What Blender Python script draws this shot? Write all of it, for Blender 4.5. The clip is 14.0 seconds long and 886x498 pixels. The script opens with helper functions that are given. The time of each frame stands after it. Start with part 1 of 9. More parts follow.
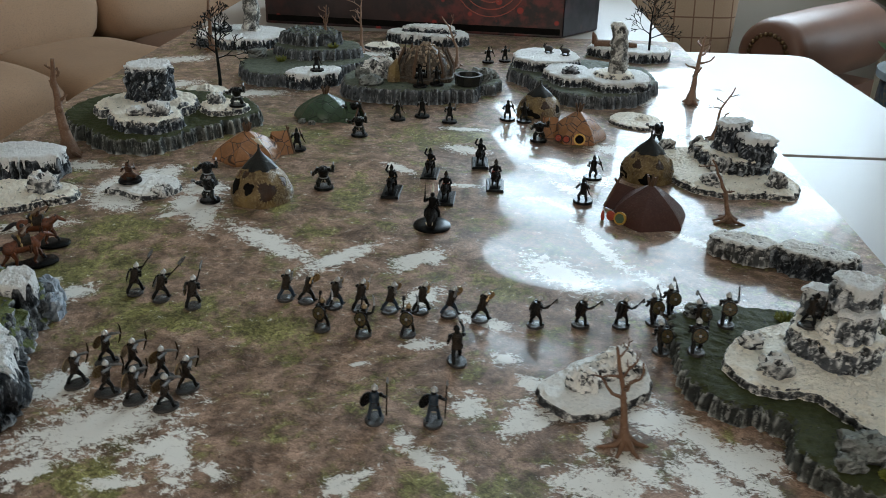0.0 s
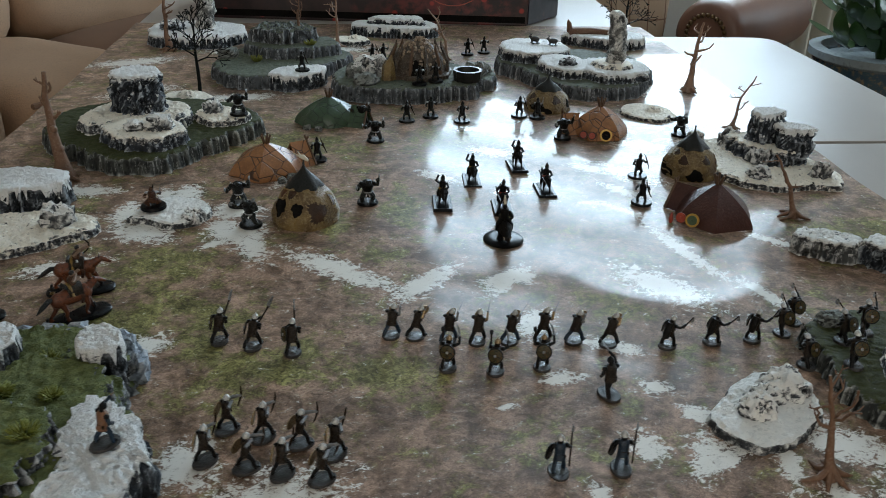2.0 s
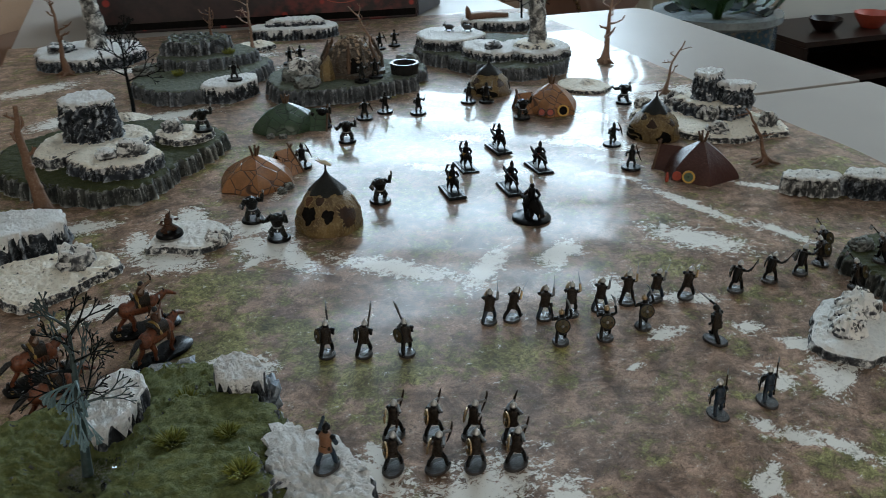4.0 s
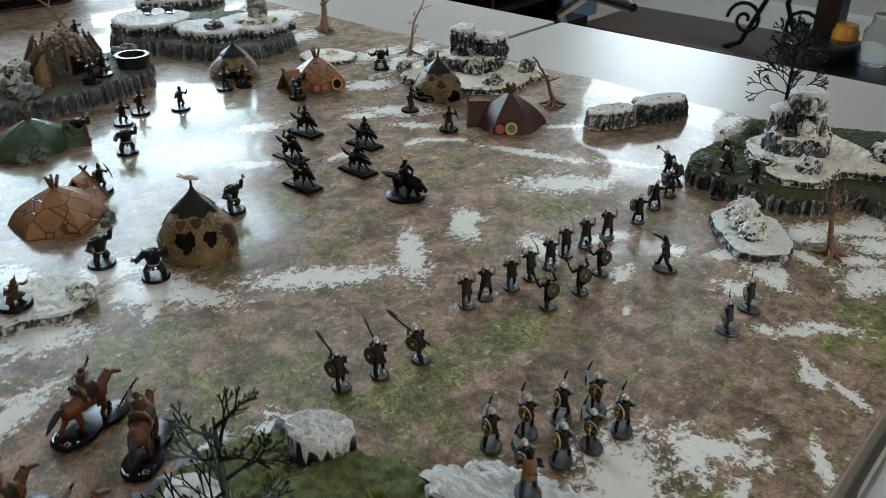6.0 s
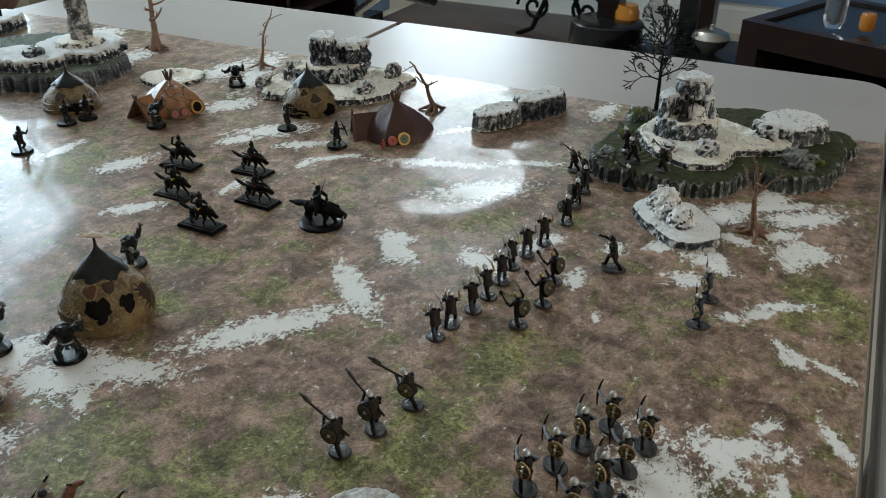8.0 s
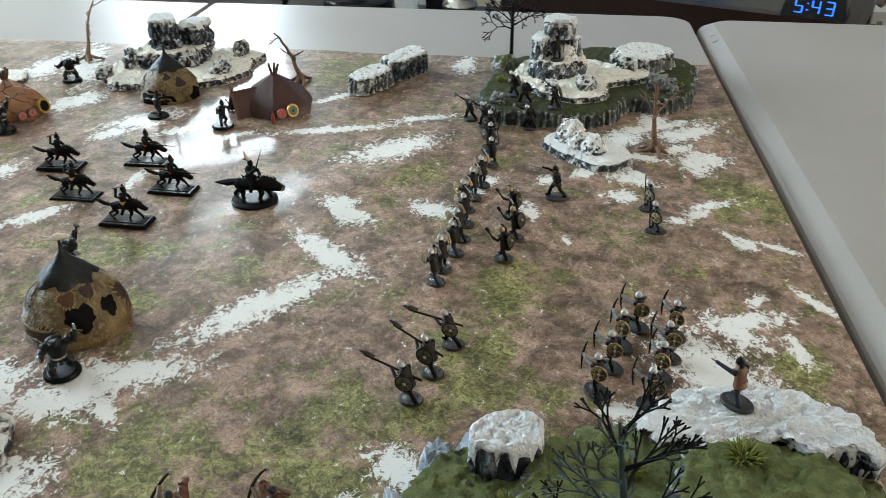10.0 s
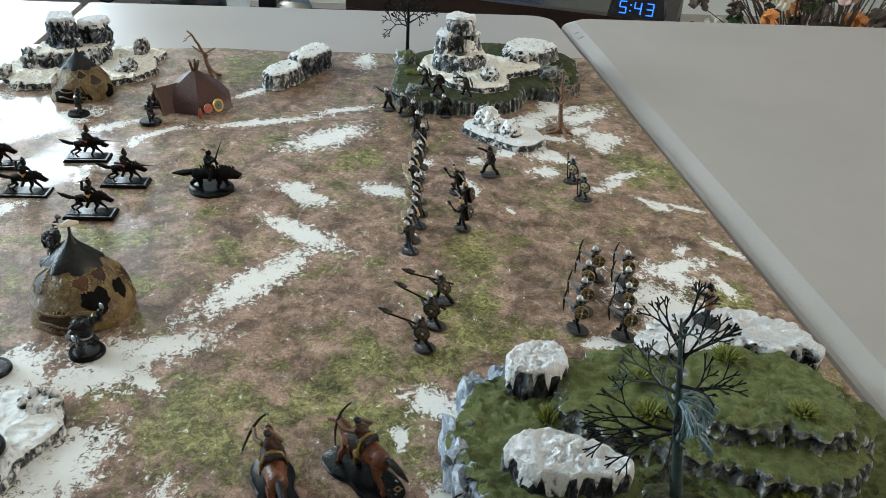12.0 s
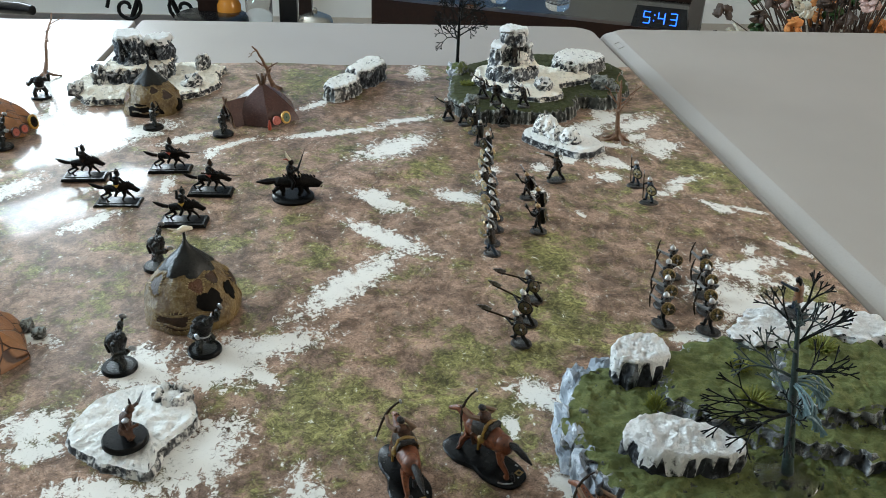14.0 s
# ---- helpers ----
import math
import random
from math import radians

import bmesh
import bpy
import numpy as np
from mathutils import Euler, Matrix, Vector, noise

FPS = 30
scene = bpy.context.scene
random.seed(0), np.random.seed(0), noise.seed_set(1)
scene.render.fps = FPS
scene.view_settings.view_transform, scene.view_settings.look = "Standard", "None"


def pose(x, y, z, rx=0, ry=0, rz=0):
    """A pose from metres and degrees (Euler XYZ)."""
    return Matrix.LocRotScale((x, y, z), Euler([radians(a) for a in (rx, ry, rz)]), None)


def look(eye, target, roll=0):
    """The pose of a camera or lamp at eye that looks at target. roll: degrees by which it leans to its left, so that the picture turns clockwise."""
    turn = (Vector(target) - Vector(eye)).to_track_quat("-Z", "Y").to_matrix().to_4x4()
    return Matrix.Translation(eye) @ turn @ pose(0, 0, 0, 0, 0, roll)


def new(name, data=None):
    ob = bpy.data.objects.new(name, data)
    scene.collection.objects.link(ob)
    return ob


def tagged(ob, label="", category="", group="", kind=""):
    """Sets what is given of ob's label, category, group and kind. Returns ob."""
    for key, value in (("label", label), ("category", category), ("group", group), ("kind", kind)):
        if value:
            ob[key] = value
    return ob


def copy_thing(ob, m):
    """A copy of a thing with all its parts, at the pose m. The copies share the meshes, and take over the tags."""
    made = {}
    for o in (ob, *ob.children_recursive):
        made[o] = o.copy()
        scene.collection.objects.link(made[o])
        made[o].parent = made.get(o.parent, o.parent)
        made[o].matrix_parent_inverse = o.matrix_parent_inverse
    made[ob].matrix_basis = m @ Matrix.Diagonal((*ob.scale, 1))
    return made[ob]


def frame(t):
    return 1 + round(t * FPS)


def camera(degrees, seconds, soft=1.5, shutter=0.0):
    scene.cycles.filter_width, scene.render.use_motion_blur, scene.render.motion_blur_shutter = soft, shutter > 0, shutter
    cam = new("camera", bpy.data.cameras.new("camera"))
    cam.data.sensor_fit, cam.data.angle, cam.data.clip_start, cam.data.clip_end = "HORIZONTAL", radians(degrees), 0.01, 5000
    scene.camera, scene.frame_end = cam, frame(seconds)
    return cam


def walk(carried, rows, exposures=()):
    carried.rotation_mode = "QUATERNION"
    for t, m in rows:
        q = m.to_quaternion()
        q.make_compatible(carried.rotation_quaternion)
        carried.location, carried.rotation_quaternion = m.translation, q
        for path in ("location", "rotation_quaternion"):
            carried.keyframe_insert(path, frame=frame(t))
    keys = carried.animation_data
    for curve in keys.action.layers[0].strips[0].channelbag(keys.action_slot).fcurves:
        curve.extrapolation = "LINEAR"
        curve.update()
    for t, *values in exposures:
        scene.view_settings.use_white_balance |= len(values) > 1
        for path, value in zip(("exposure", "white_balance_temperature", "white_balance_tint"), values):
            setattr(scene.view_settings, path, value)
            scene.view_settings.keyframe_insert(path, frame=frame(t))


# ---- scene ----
cam = camera(54.8, 14.0, soft=0.85, shutter=0.4)
PATH = [
    (0, (-0.0076, 0.0296, 0.382), (-0.0859, 1.7572, -0.4297), 1.4),
    (0.5, (-0.0735, 0.0506, 0.3858), (-0.0754, 1.7773, -0.4307), 1.6),
    (1, (-0.1299, 0.0831, 0.3954), (-0.0611, 1.7992, -0.4393), 1.8),
    (1.5, (-0.1652, 0.107, 0.3887), (-0.0458, 1.8174, -0.4536), 1.2),
    (2, (-0.2034, 0.105, 0.383), (-0.0306, 1.8107, -0.4574), 1.6),
    (2.2, (-0.2273, 0.1003, 0.3868), (-0.0382, 1.8049, -0.4536), 1.5),
    (4.3, (-0.4594, 0.1585, 0.3782), (0.19, 1.7343, -0.4832), -0.5),
    (4.5, (-0.487, 0.1767, 0.3725), (0.233, 1.7018, -0.5233), 0.1),
    (5, (-0.5568, 0.2149, 0.3772), (0.3982, 1.5834, -0.5529), 0.2),
    (5.5, (-0.6227, 0.2693, 0.3782), (0.5443, 1.4678, -0.5434), 0.1),
    (6, (-0.6437, 0.3476, 0.3734), (0.6303, 1.4411, -0.5367), 0.5),
    (6.5, (-0.6303, 0.4011, 0.3667), (0.7382, 1.3714, -0.5453), 0.2),
    (7, (-0.6246, 0.4212, 0.3648), (0.8041, 1.2969, -0.552), 0.9),
    (7.5, (-0.6379, 0.4498, 0.3686), (0.8337, 1.2482, -0.5491), 1.5),
    (7.7, (-0.6494, 0.4613, 0.3725), (0.8375, 1.2339, -0.5443), 1.1),
    (9.8, (-0.7382, 0.6284, 0.3438), (0.912, 0.8786, -0.5835), -0.2),
    (10, (-0.7401, 0.6456, 0.3467), (0.913, 0.8414, -0.5902), 0.1),
    (10.5, (-0.7459, 0.6675, 0.3514), (0.9158, 0.7392, -0.5873), 1.1),
    (11, (-0.7621, 0.6971, 0.3533), (0.9044, 0.6647, -0.5778), 1.9),
    (11.5, (-0.7946, 0.7325, 0.3581), (0.8719, 0.6112, -0.5682), 2.8),
    (12, (-0.8194, 0.7659, 0.3562), (0.8423, 0.5654, -0.5644), 3.4),
    (12.5, (-0.8318, 0.7888, 0.36), (0.8261, 0.5434, -0.5558), 3.4),
    (13, (-0.8328, 0.8032, 0.3591), (0.8318, 0.573, -0.5482), 2.9),
    (13.5, (-0.8375, 0.8203, 0.36), (0.8347, 0.6217, -0.5405), 2.5),
    (14, (-0.8452, 0.8337, 0.361), (0.8308, 0.6504, -0.5367), 2.4),
]
walk(cam, [(t, look(eye, target, roll)) for t, eye, target, roll in PATH],
     [(0, 0.18, 6480), (2.2, 0.08, 6380), (4.5, 0.0, 6340), (5.0, 0.30, 6450), (7.7, 0.25, 6600), (9.8, 0.91, 6580), (14, 1.00, 6520)])

# ---- light: daylight through a north window and a glazed east door, plus an added south fill ----
world = bpy.data.worlds.new("sky_world")
scene.world = world
world.use_nodes = True
wn = world.node_tree.nodes
sky = wn.new("ShaderNodeTexSky")
sky.sky_type = "NISHITA"
sky.sun_disc = False
sky.sun_elevation, sky.sun_rotation = radians(38), radians(30)
wn["Background"].inputs["Strength"].default_value = 0.12
world.node_tree.links.new(sky.outputs["Color"], wn["Background"].inputs["Color"])


def window_light(name, at, target, width, height, power, tint):
    lamp = bpy.data.lights.new(name, "AREA")
    lamp.shape, lamp.size, lamp.size_y = "RECTANGLE", width, height
    lamp.energy, lamp.color = power, tint
    ob = new(name, lamp)
    ob.matrix_world = look(at, target)
    return ob


window_light("north_window_light", (0.82, 3.30, 0.92), (0.82, 0.0, 0.92), 1.50, 1.10, 62, (0.64, 0.845, 1.0))
window_light("east_door_light", (3.88, 2.58, 1.12), (0.0, 2.58, 1.12), 0.85, 1.44, 37, (0.75, 0.90, 1.0))
# warm fill lamp added on the south side, with no known source there
window_light("south_fill_light", (-0.5, -2.38, 0.9), (-0.5, 0.0, 0.5), 2.2, 1.1, 26, (1.0, 0.91, 0.79))

# ---- materials ----
def tree_of(name):
    m = bpy.data.materials.new(name)
    m.use_nodes = True
    return m, m.node_tree.nodes, m.node_tree.links, m.node_tree.nodes["Principled BSDF"]


def put(links, value, socket):
    if isinstance(value, bpy.types.NodeSocket):
        links.new(value, socket)
    elif isinstance(value, tuple):
        socket.default_value = (*value, 1) if len(value) == 3 else value
    else:
        socket.default_value = value


def mixc(n, l, fac, a, b):
    x = n.new("ShaderNodeMix")
    x.data_type = "RGBA"
    put(l, fac, x.inputs[0])
    put(l, a, x.inputs[6])
    put(l, b, x.inputs[7])
    return x.outputs[2]


def math_node(n, l, op, a, b=0.0, clamp=False):
    x = n.new("ShaderNodeMath")
    x.operation, x.use_clamp = op, clamp
    put(l, a, x.inputs[0])
    put(l, b, x.inputs[1])
    return x.outputs[0]


def band(n, l, value, lo, hi):
    x = n.new("ShaderNodeMapRange")
    x.interpolation_type = "SMOOTHSTEP"
    put(l, value, x.inputs[0])
    x.inputs[1].default_value, x.inputs[2].default_value = lo, hi
    return x.outputs[0]


def noise_node(n, l, vec, scale, detail=3.0, rough=0.55, distort=0.0):
    x = n.new("ShaderNodeTexNoise")
    l.new(vec, x.inputs["Vector"])
    x.inputs["Scale"].default_value, x.inputs["Detail"].default_value = scale, detail
    x.inputs["Roughness"].default_value, x.inputs["Distortion"].default_value = rough, distort
    return x.outputs[0]


def cells(n, l, vec, scale, feature="F1"):
    x = n.new("ShaderNodeTexVoronoi")
    x.feature = feature
    l.new(vec, x.inputs["Vector"])
    x.inputs["Scale"].default_value = scale
    return x.outputs["Distance"]


def stretched(n, l, vec, scale):
    x = n.new("ShaderNodeMapping")
    l.new(vec, x.inputs["Vector"])
    x.inputs["Scale"].default_value = scale
    return x.outputs[0]


def relief(n, l, bsdf, height, dist, strength=1.0):
    x = n.new("ShaderNodeBump")
    x.inputs["Strength"].default_value, x.inputs["Distance"].default_value = strength, dist
    l.new(height, x.inputs["Height"])
    l.new(x.outputs[0], bsdf.inputs["Normal"])


def surface(name, a, b, scale, fine=6.0, rough=(0.5, 0.7), bump=0.0005, metal=0.0, third=None, spec=0.5):
    """A plain surface with broad stains and fine grain, in object space."""
    m, n, l, s = tree_of(name)
    o = n.new("ShaderNodeTexCoord").outputs["Object"]
    n1, n2 = noise_node(n, l, o, scale), noise_node(n, l, o, scale * fine, 4.0, 0.6)
    c = mixc(n, l, band(n, l, n1, 0.3, 0.7), a, b)
    c = mixc(n, l, band(n, l, n2, 0.45, 0.75), c, third or tuple(v * 0.62 for v in a))
    put(l, c, s.inputs["Base Color"])
    r = n.new("ShaderNodeMapRange")
    l.new(n2, r.inputs[0])
    r.inputs[3].default_value, r.inputs[4].default_value = rough
    l.new(r.outputs[0], s.inputs["Roughness"])
    s.inputs["Metallic"].default_value = metal
    s.inputs["Specular IOR Level"].default_value = spec
    if bump:
        relief(n, l, s, n2, bump)
    return m


def terrain(name, top_a, top_b, rock_a, rock_b, dust, top_scale=420, level=(0.45, 0.8), streak=0.5, top_bump=0.0009, speck=0.7, fall=0.30):
    """Cast and painted scenery: cliff faces with dry-brushed streaks, tops in snow, flock or stone."""
    m, n, l, s = tree_of(name)
    o = n.new("ShaderNodeTexCoord").outputs["Object"]
    g = n.new("ShaderNodeNewGeometry")
    sep = n.new("ShaderNodeSeparateXYZ")
    l.new(g.outputs["Normal"], sep.inputs[0])
    broad, mid = noise_node(n, l, o, 45, 3), noise_node(n, l, o, 130, 4, 0.62)
    fine = noise_node(n, l, o, top_scale, 4, 0.7)
    grit = noise_node(n, l, o, 330, 4, 0.7)
    run = noise_node(n, l, stretched(n, l, o, (1, 1, fall)), 190, 4, 0.7, 0.8)
    # by pointiness, creases get a darker rock colour and ridges the pale brush
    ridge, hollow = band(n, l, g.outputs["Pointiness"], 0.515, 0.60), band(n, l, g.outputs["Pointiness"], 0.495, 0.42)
    rock = mixc(n, l, band(n, l, broad, 0.35, 0.65), rock_a, rock_b)
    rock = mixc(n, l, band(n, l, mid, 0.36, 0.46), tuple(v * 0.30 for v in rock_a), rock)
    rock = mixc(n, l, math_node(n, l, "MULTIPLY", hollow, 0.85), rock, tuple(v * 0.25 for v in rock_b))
    brush = math_node(n, l, "MULTIPLY", band(n, l, run, 0.50, 0.68), band(n, l, grit, 0.38, 0.58))
    brush = math_node(n, l, "ADD", math_node(n, l, "MULTIPLY", brush, 0.65), math_node(n, l, "MULTIPLY", ridge, band(n, l, grit, 0.30, 0.50)))
    rock = mixc(n, l, math_node(n, l, "MULTIPLY", brush, streak * 1.5, True), rock, dust)
    top = mixc(n, l, band(n, l, mid, 0.38, 0.62), top_a, top_b)
    top = mixc(n, l, band(n, l, fine, 0.52, 0.68), top, tuple(v * 0.86 for v in top_b))
    pits = math_node(n, l, "MULTIPLY", band(n, l, math_node(n, l, "ADD", math_node(n, l, "MULTIPLY", mid, 0.6), math_node(n, l, "MULTIPLY", grit, 0.4)), 0.46, 0.38), speck)
    top = mixc(n, l, pits, top, rock_a)
    lift = math_node(n, l, "ADD", sep.outputs[2], math_node(n, l, "MULTIPLY", math_node(n, l, "SUBTRACT", math_node(n, l, "ADD", math_node(n, l, "MULTIPLY", mid, 0.6), math_node(n, l, "MULTIPLY", grit, 0.4)), 0.5), 2.4))
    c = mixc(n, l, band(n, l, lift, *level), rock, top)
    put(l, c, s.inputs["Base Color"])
    s.inputs["Roughness"].default_value = 0.72
    s.inputs["Specular IOR Level"].default_value = 0.15
    h = math_node(n, l, "ADD", math_node(n, l, "MULTIPLY", mid, 1.6), fine)
    relief(n, l, s, math_node(n, l, "ADD", h, math_node(n, l, "MULTIPLY", run, 1.2)), top_bump)
    return m


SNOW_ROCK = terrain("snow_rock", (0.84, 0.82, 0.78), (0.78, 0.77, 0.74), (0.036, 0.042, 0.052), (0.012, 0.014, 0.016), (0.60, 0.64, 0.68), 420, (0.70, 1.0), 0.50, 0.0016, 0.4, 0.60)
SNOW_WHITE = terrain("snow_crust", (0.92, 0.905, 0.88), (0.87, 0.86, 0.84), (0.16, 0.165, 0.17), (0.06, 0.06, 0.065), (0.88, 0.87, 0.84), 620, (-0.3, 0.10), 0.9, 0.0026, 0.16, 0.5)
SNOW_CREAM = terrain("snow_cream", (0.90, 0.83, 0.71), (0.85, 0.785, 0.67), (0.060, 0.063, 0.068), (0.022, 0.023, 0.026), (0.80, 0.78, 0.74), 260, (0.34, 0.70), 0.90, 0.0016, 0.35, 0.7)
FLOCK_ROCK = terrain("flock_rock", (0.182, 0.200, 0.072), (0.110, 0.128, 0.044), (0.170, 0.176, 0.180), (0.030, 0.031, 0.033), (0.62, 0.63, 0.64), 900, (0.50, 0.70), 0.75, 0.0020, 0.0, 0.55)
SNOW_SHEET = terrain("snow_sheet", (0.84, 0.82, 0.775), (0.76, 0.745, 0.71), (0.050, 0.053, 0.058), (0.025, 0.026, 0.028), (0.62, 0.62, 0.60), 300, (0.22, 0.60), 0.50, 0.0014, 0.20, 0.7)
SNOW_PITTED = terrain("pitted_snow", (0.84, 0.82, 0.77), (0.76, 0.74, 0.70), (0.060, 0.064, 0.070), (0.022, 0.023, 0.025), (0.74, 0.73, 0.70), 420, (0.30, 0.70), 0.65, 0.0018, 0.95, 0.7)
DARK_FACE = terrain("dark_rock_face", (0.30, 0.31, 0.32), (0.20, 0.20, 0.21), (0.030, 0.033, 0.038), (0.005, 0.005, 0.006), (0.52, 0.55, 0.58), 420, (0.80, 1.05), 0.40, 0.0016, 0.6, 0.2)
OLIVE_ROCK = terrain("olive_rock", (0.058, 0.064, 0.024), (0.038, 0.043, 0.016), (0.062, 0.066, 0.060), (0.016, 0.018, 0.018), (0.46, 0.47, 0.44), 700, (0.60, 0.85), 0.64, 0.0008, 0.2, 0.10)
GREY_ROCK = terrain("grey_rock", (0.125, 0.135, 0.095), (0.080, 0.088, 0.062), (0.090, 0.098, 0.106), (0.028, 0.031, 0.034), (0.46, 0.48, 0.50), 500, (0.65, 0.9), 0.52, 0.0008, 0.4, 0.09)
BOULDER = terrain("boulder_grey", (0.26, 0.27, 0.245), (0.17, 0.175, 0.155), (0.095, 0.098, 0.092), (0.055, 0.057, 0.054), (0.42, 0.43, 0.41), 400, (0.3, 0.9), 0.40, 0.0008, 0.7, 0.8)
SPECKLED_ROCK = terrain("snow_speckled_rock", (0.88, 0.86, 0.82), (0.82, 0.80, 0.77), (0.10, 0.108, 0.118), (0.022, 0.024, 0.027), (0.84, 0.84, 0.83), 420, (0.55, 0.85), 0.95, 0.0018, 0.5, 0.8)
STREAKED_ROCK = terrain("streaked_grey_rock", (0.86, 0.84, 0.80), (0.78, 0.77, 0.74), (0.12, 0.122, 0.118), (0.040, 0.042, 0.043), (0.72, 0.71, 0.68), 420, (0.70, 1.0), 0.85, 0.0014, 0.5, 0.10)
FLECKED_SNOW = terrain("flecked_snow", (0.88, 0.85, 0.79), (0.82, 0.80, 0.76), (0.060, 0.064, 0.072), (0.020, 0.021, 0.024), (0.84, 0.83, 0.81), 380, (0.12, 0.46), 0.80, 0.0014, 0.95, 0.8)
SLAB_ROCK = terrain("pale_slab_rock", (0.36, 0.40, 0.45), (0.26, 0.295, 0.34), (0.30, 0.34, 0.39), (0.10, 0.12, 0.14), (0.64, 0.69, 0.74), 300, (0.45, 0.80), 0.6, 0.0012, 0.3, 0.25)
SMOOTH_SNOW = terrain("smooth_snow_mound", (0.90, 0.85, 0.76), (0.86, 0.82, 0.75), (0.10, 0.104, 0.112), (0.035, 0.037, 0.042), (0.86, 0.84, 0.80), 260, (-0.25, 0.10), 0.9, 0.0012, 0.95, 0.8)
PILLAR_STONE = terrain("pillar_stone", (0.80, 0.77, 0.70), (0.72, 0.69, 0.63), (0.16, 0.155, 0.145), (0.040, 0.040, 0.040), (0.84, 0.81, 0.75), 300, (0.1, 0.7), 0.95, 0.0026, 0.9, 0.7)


def tint(n, l, colour, factor):
    x = n.new("ShaderNodeMix")
    x.data_type, x.blend_type = "RGBA", "MULTIPLY"
    x.inputs[0].default_value = 1.0
    put(l, colour, x.inputs[6])
    put(l, factor, x.inputs[7])
    return x.outputs[2]


def spread(n, l, value, lo, hi, a, b):
    x = n.new("ShaderNodeMapRange")
    put(l, value, x.inputs[0])
    for k, v in enumerate((lo, hi, a, b)):
        x.inputs[1 + k].default_value = v
    return x.outputs[0]


def attribute(n, name):
    x = n.new("ShaderNodeAttribute")
    x.attribute_name = name
    return x.outputs["Fac"]


def play_mat_material():
    """Printed cloth mat: brown earth, moss and ragged snow; the point attributes 'drift' and 'moss' say where."""
    m, n, l, s = tree_of("printed_mat")
    o = n.new("ShaderNodeTexCoord").outputs["Object"]
    n1, n2 = noise_node(n, l, o, 17, 5, 0.62, 0.3), noise_node(n, l, o, 52, 5, 0.68, 0.4)
    n3, n4 = noise_node(n, l, o, 170, 5, 0.75, 1.2), noise_node(n, l, o, 560, 4, 0.75, 1.6)
    n5 = noise_node(n, l, stretched(n, l, o, (1, 1.6, 1)), 75, 6, 0.74, 0.5)
    n6 = noise_node(n, l, stretched(n, l, o, (1.7, 1, 1)), 330, 4, 0.75, 2.5)
    n7, n8 = noise_node(n, l, o, 27, 5, 0.7, 0.8), noise_node(n, l, o, 1100, 3, 0.7, 1.0)
    earth = mixc(n, l, band(n, l, n2, 0.40, 0.60), (0.292, 0.189, 0.136), (0.152, 0.094, 0.062))
    earth = mixc(n, l, math_node(n, l, "MULTIPLY", band(n, l, n5, 0.53, 0.64), 0.7), earth, (0.325, 0.246, 0.186))
    moss = mixc(n, l, band(n, l, n3, 0.36, 0.64), (0.098, 0.096, 0.030), (0.236, 0.226, 0.080))
    where = math_node(n, l, "ADD", math_node(n, l, "MULTIPLY", attribute(n, "moss"), 0.20), math_node(n, l, "MULTIPLY", n1, 0.70))
    where = math_node(n, l, "ADD", where, math_node(n, l, "MULTIPLY", n2, 0.72))
    where = math_node(n, l, "ADD", where, math_node(n, l, "MULTIPLY", n3, 0.26))
    c = mixc(n, l, math_node(n, l, "MULTIPLY", band(n, l, where, 0.84, 1.02), 0.85), earth, moss)
    grain = math_node(n, l, "MULTIPLY", spread(n, l, n3, 0.33, 0.65, 0.62, 1.34), spread(n, l, n6, 0.33, 0.65, 0.64, 1.34))
    c = tint(n, l, c, grain)
    c = tint(n, l, c, spread(n, l, n7, 0.32, 0.66, 0.46, 1.52))
    c = tint(n, l, c, spread(n, l, n8, 0.33, 0.66, 0.82, 1.18))
    c = mixc(n, l, math_node(n, l, "MULTIPLY", band(n, l, n4, 0.43, 0.35), 0.85), c, (0.016, 0.012, 0.008))
    c = mixc(n, l, math_node(n, l, "MULTIPLY", band(n, l, n4, 0.64, 0.68), 0.75), c, (0.56, 0.50, 0.45))
    # a few dark leaf scraps
    scrap = math_node(n, l, "MULTIPLY", band(n, l, n7, 0.56, 0.66), band(n, l, n3, 0.44, 0.36))
    c = mixc(n, l, math_node(n, l, "MULTIPLY", scrap, 0.75), c, (0.022, 0.014, 0.009))
    edge = math_node(n, l, "ADD", math_node(n, l, "MULTIPLY", math_node(n, l, "SUBTRACT", n3, 0.5), 2.3), math_node(n, l, "MULTIPLY", math_node(n, l, "SUBTRACT", n5, 0.5), 2.9))
    edge = math_node(n, l, "ADD", edge, math_node(n, l, "MULTIPLY", math_node(n, l, "SUBTRACT", n4, 0.5), 0.9))
    drift = attribute(n, "drift")
    snow = band(n, l, math_node(n, l, "ADD", drift, edge), 0.55, 0.64)
    loose = math_node(n, l, "ADD", math_node(n, l, "MULTIPLY", math_node(n, l, "SUBTRACT", n3, 0.5), 2.0), math_node(n, l, "MULTIPLY", math_node(n, l, "SUBTRACT", n6, 0.5), 1.5))
    loose = math_node(n, l, "ADD", loose, math_node(n, l, "MULTIPLY", math_node(n, l, "SUBTRACT", n2, 0.5), 1.2))
    snow = math_node(n, l, "MAXIMUM", snow, math_node(n, l, "MULTIPLY", band(n, l, math_node(n, l, "ADD", drift, loose), 0.62, 0.74), 0.85))
    white = mixc(n, l, n2, (0.77, 0.73, 0.66), (0.70, 0.675, 0.63))
    white = mixc(n, l, math_node(n, l, "MULTIPLY", band(n, l, n4, 0.40, 0.33), 0.5), white, (0.30, 0.26, 0.20))
    put(l, mixc(n, l, snow, c, white), s.inputs["Base Color"])
    r = n.new("ShaderNodeMapRange")
